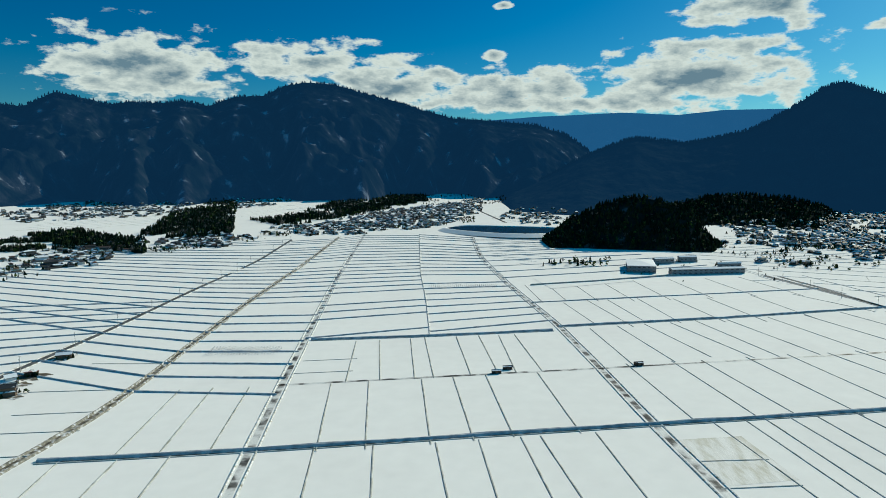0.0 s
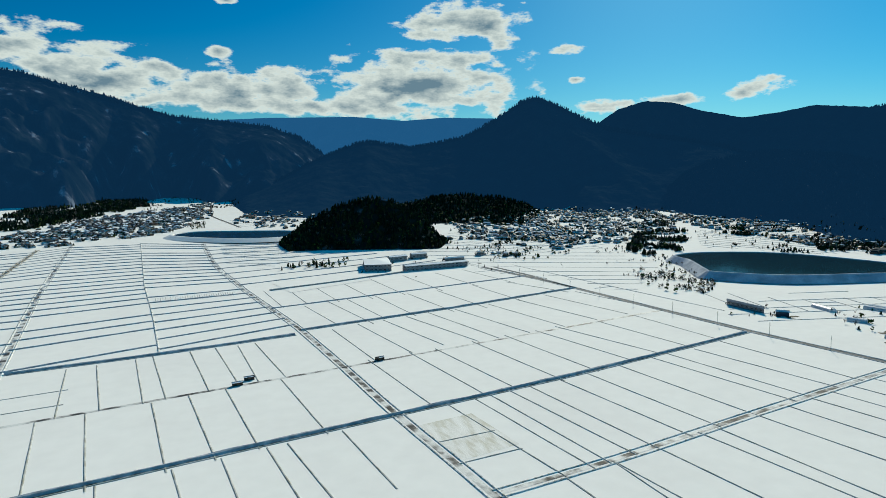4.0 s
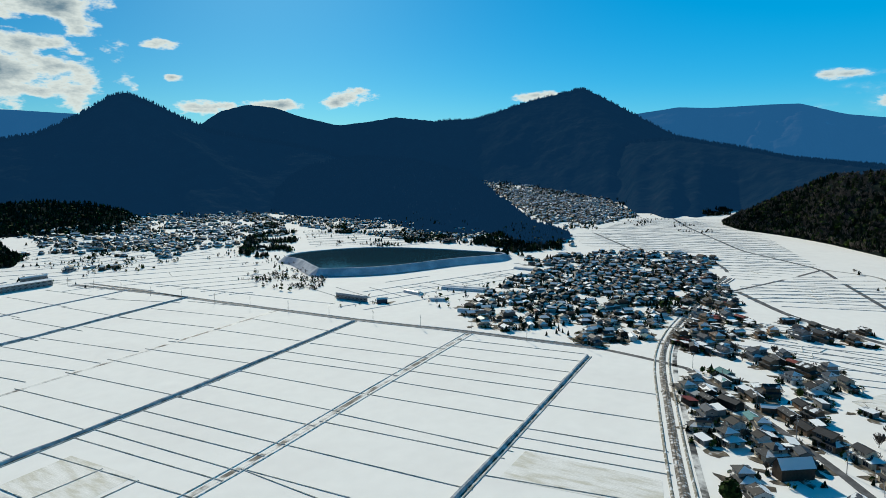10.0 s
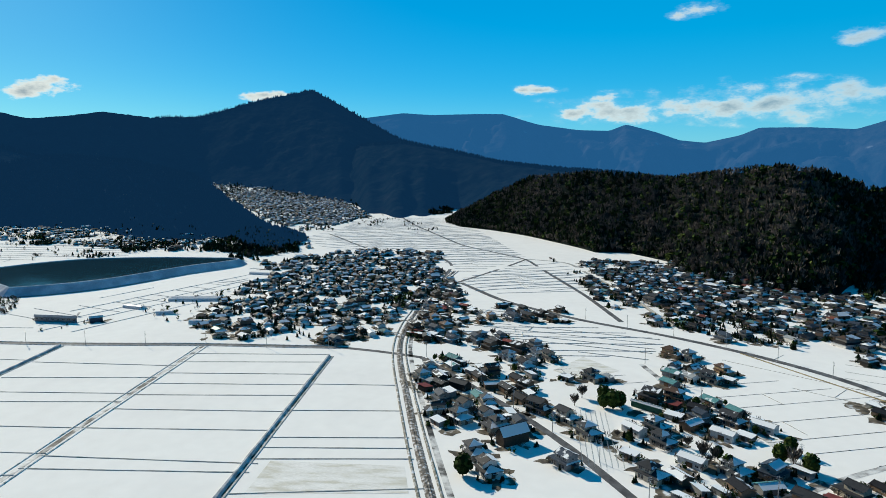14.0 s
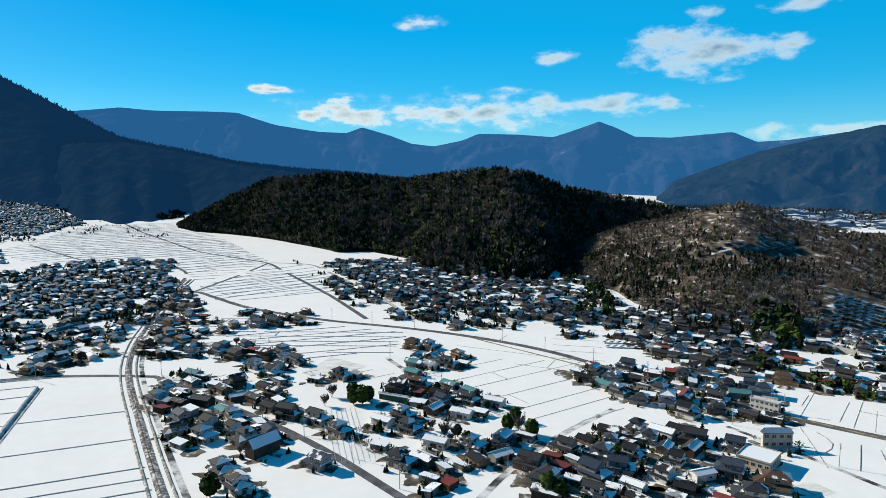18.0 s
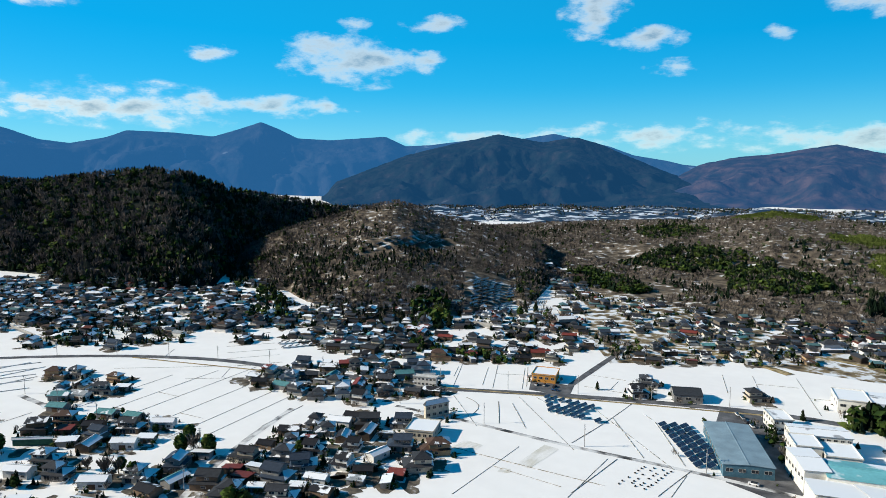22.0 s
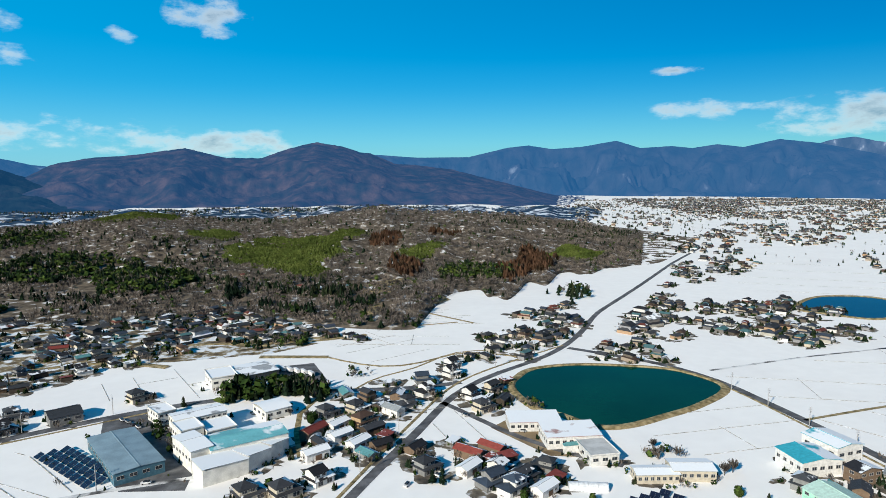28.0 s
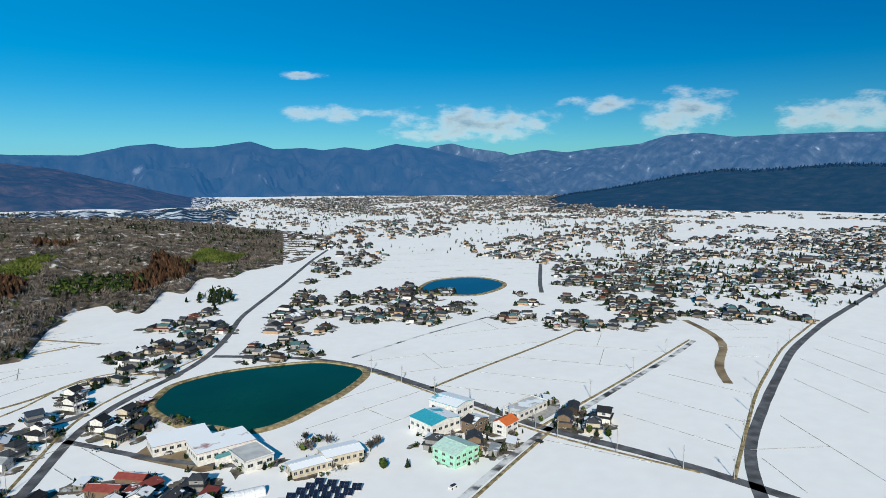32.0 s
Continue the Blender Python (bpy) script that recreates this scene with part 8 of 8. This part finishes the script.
def car(paint, long=False):
    ob = new("truck" if long else "car")
    bm = bmesh.new()
    if long:
        box(bm, -1.0, -2.0, 0.8, 1.0, 4.4, 3.2)
    else:
        box(bm, -0.82, -2.1, 0.35, 0.82, 2.1, 0.95)
    bmesh.ops.bevel(bm, geom=list(bm.edges), offset=0.1, segments=2, affect="EDGES")
    part("body", bm, paint, ob)
    bm = bmesh.new()
    if long:
        box(bm, -1.0, -3.9, 0.6, 1.0, -2.1, 2.4)
    else:
        box(bm, -0.72, -1.1, 0.93, 0.72, 1.6, 1.5)
    bmesh.ops.bevel(bm, geom=list(bm.edges), offset=0.18, segments=2, affect="EDGES")
    part("cab" if long else "cabin", bm, paint if long else GLASS, ob)
    for x in (-0.8, 0.8):
        for y in ((-3.0, 3.0) if long else (-1.3, 1.3)):
            bm = bmesh.new()
            bmesh.ops.create_cone(bm, cap_ends=True, segments=12, radius1=0.33, radius2=0.33, depth=0.22, matrix=pose(x, y, 0.33, 0, 90, 0))
            part("wheel", bm, RUBBER, ob)
    return tagged(ob, "parked box truck with a white body" if long else "small parked car beside the buildings", "truck" if long else "car", "parked vehicles")


CARS = [car(p) for p in PAINTS] + [car(PAINTS[0], True)]
for i, ob in enumerate(CARS):
    ob.location = (-2500, -4000 + 10 * i, -60)
for x, y, i, a in ((240, -306, 0, 20), (236, -309, 1, 22), (230, -311, 2, 18), (226, -306, 3, 110), (133, -345, 0, 40), (129, -342, 1, 40), (125, -338, 2, 40), (121, -334, 0, 40), (96, -270, 0, 100), (60, -425, 4, 30), (55, -422, 4, 30), (50, -419, 4, 30), (45, -416, 4, 30),
                   (40, -412, 4, 30), (68, -415, 0, 80), (-72, -310, 0, 60), (-76, -305, 1, 60), (-160, -196, 0, 100), (-222, -205, 2, 10), (-28, -262, 0, 60), (-14, -255, 0, 150), (-50, -330, 1, 30), (300, -60, 0, 50), (340, 20, 1, 120), (280, -100, 0, 40), (-240, -228, 1, 20)):
    z = height(x, y) + 0.06
    copy_thing(CARS[i], pose(x, y, z, 0, 0, a))

# low retaining walls and the vineyard frames
for pts, h in (([(398, -388), (352, -400), (338, -410)], 4.0), ([(100, 722), (180, 745), (395, 826)], 1.8), ([(560, -112), (650, -100), (797, -71)], 1.6)):
    v, f = strip("retaining_wall", pts, 0.6, CONCRETE)
    p = [(x, y, height(x, y)) for x, y in pts]
    bm = bmesh.new()
    for (x0, y0, z0), (x1, y1, z1) in zip(p, p[1:]):
        t = Vector((x1 - x0, y1 - y0)).normalized()
        n = Vector((-t.y, t.x)) * 0.3
        q = [bm.verts.new(c) for c in ((x0 - n.x, y0 - n.y, z0 - 0.5), (x1 - n.x, y1 - n.y, z1 - 0.5), (x1 + n.x, y1 + n.y, z1 - 0.5), (x0 + n.x, y0 + n.y, z0 - 0.5), (x0 - n.x, y0 - n.y, z0 + h), (x1 - n.x, y1 - n.y, z1 + h), (x1 + n.x, y1 + n.y, z1 + h), (x0 + n.x, y0 + n.y, z0 + h))]
        for g in ((0, 3, 2, 1), (4, 5, 6, 7), (0, 1, 5, 4), (1, 2, 6, 5), (2, 3, 7, 6), (3, 0, 4, 7)):
            bm.faces.new([q[i] for i in g])
    tagged(part("retaining_wall", bm, CONCRETE), "grey concrete retaining wall", "wall", kind="structure")


def trellis(poly, gap, way, h=1.9):
    """A frame of posts and wires over an orchard plot."""
    ob = new("orchard_trellis")
    u = Vector((math.sin(radians(way)), math.cos(radians(way))))
    w = Vector((u.y, -u.x))
    us, ws = [Vector(p).dot(u) for p in poly], [Vector(p).dot(w) for p in poly]
    posts, wires = bmesh.new(), bmesh.new()
    a = min(us)
    while a < max(us):
        b = min(ws)
        while b < max(ws):
            p = u * a + w * b
            if inside(p.x, p.y, poly):
                z = height(p.x, p.y)
                box(posts, p.x - 0.06, p.y - 0.06, z - 0.2, p.x + 0.06, p.y + 0.06, z + h)
                q = u * (a + gap) + w * b
                if inside(q.x, q.y, poly):
                    n = w * 0.05
                    vs = [wires.verts.new((c.x, c.y, z + h)) for c in (p - n, p + n, q + n, q - n)]
                    wires.faces.new(vs)
            b += gap
        a += gap
    part("posts", posts, GALVANISED, ob)
    part("wires", wires, GALVANISED, ob)
    tagged(ob, "orchard trellis of posts and wires over snow", "trellis")


trellis([(346, -14), (346, -35), (278, -38), (274, -19)], 2.6, 90)
trellis([(-172, 444), (-119, 447), (-121, 464), (-174, 466)], 2.2, 90)
trellis([(-19, 704), (61, 710), (63, 727), (-16, 724)], 2.4, 90)

# dry grass verges along the northern roads
for pts, off in (([(20, -225), (-17, -306), (-56, -386), (-101, -424), (-149, -460)], 4.6), ([(-205, -405), (-222, -370), (-228, -307), (-234, -214), (-258, -140)], -4.2), ([(-460, -262), (-344, -236), (-234, -214)], -3.6), ([(-234, -214), (-194, -200), (-140, -180)], 3.6),
                 ([(-262, -120), (-379, -167), (-492, -202), (-610, -224)], 7.0), ([(483, -148), (360, -217), (217, -304), (118, -364)], -4.6), ([(8, -381), (-2, -416), (-24, -400), (-41, -429), (-60, -465), (-91, -454)], 2.0)):
    band("grass_verge", beside(pts, off), 2.2, DRYGRASS, "strip of dry grass along the road", "verge", depth=0.25)

# black sacks in rows on a snowy field, and what shows through the snow round them
SACK = tint("black_sack", (0.02, 0.02, 0.022), rough=0.5)


def sack():
    ob = new("sack")
    bm = bmesh.new()
    bmesh.ops.create_icosphere(bm, subdivisions=2, radius=0.75, matrix=Matrix.Translation((0, 0, 0.4)) @ Matrix.Diagonal((1.2, 0.85, 0.75, 1)))
    for v in bm.verts:
        v.co += Vector((noise.noise(v.co * 2.1), noise.noise(v.co * 2.3 + Vector((5, 0, 0))), 0)) * 0.15
        v.co.z = max(v.co.z, -0.02)
    part("body", bm, SACK, ob)
    bm = bmesh.new()
    bmesh.ops.create_cone(bm, cap_ends=True, segments=7, radius1=0.16, radius2=0.24, depth=0.3, matrix=pose(0.95, 0, 0.5, 0, 80, 0))
    part("neck", bm, SACK, ob)
    return tagged(ob, "full black sack lying on the snow", "sack", "sacks in rows on the field")


SACK_OB = sack()
SACK_OB.location = (-2550, -4000, -60)
sack_rng = random.Random(3)
for c in range(4):
    for r in range(9):
        x = 136 - 3.4 * c + sack_rng.uniform(-0.5, 0.5)
        y = -230 - 2.8 * r - 1.2 * c + sack_rng.uniform(-0.6, 0.6)
        if sack_rng.random() < 0.85:
            ob = copy_thing(SACK_OB, pose(x, y, height(x, y), 0, 0, sack_rng.uniform(0, 180)))
            ob.scale = (0.6, 0.6, 0.6)
for poly in STUBBLES:
    plot("stubble_field", poly, STUBBLE, "field of stubble showing through thin snow")
for pts in TRACKS:
    band("field_track", pts, 0.6, BANK, "narrow grassy ridge across the snowy field", "bund", depth=0.2)

# dry grass slopes, verges and field lines round the wood and the reservoir
plot("dry_grass_slope", [(17, -709), (-36, -714), (-84, -655), (-60, -617), (9, -634)], DRYGRASS, "slope of dry grass at the edge of the wood", "slope", 0.10)
for pts, wide in (([(99, -496), (63, -499), (34, -500), (4, -516)], 7.0), ([(-4, -534), (-44, -543), (-77, -551)], 3.0), ([(-17, -647), (-49, -598), (-91, -546)], 4.0), ([(32, -454), (8, -431), (-18, -412), (-37, -431), (-68, -463), (-104, -438)], 3.0)):
    band("grass_verge", pts, wide, DRYGRASS, "strip of dry grass along the fields", "verge", depth=0.3)

for pts in [[(233, -442), (214, -459), (181, -461), (138, -442)], [(261, -553), (227, -569), (177, -539)], [(80, -460), (56, -463), (31, -454)], [(68, -505), (35, -512)], [(265, -494), (231, -505), (177, -494)], [(142, -499), (105, -504), (77, -491)]]:
    band("grass_terrace", pts, 8.0, DRYGRASS, "terrace of dry grass between the houses", "slope", depth=0.4)
for x, y, a in [(34, 401, 8), (42, 409, 8), (131, 416, 8)]:
    shed = new("tool_shed")
    shed.matrix_basis = pose(x, y, 0, 0, 0, a)
    part("wall", gable_wall(6.0, 2.4, -0.3, 1.9, 0.5), WALLS[5], shed)
    part("roof", roof_mesh(6.0, 2.4, 1.85, 0.55, 0.25, "gable"), ROOFS[3], shed)
    part("door", block(-0.9, -1.26, 0, 0.9, -1.18, 1.7), DOORWOOD, shed)
    tagged(shed, "small black timber tool shed beside the field track", "shed")

# the patterns from which things were copied are not part of the place
for pattern in NEAR + MID_H + TREES + CARS + [TABLE, PYLON, SACK_OB]:
    for ob in (*pattern.children_recursive, pattern):
        bpy.data.objects.remove(ob)
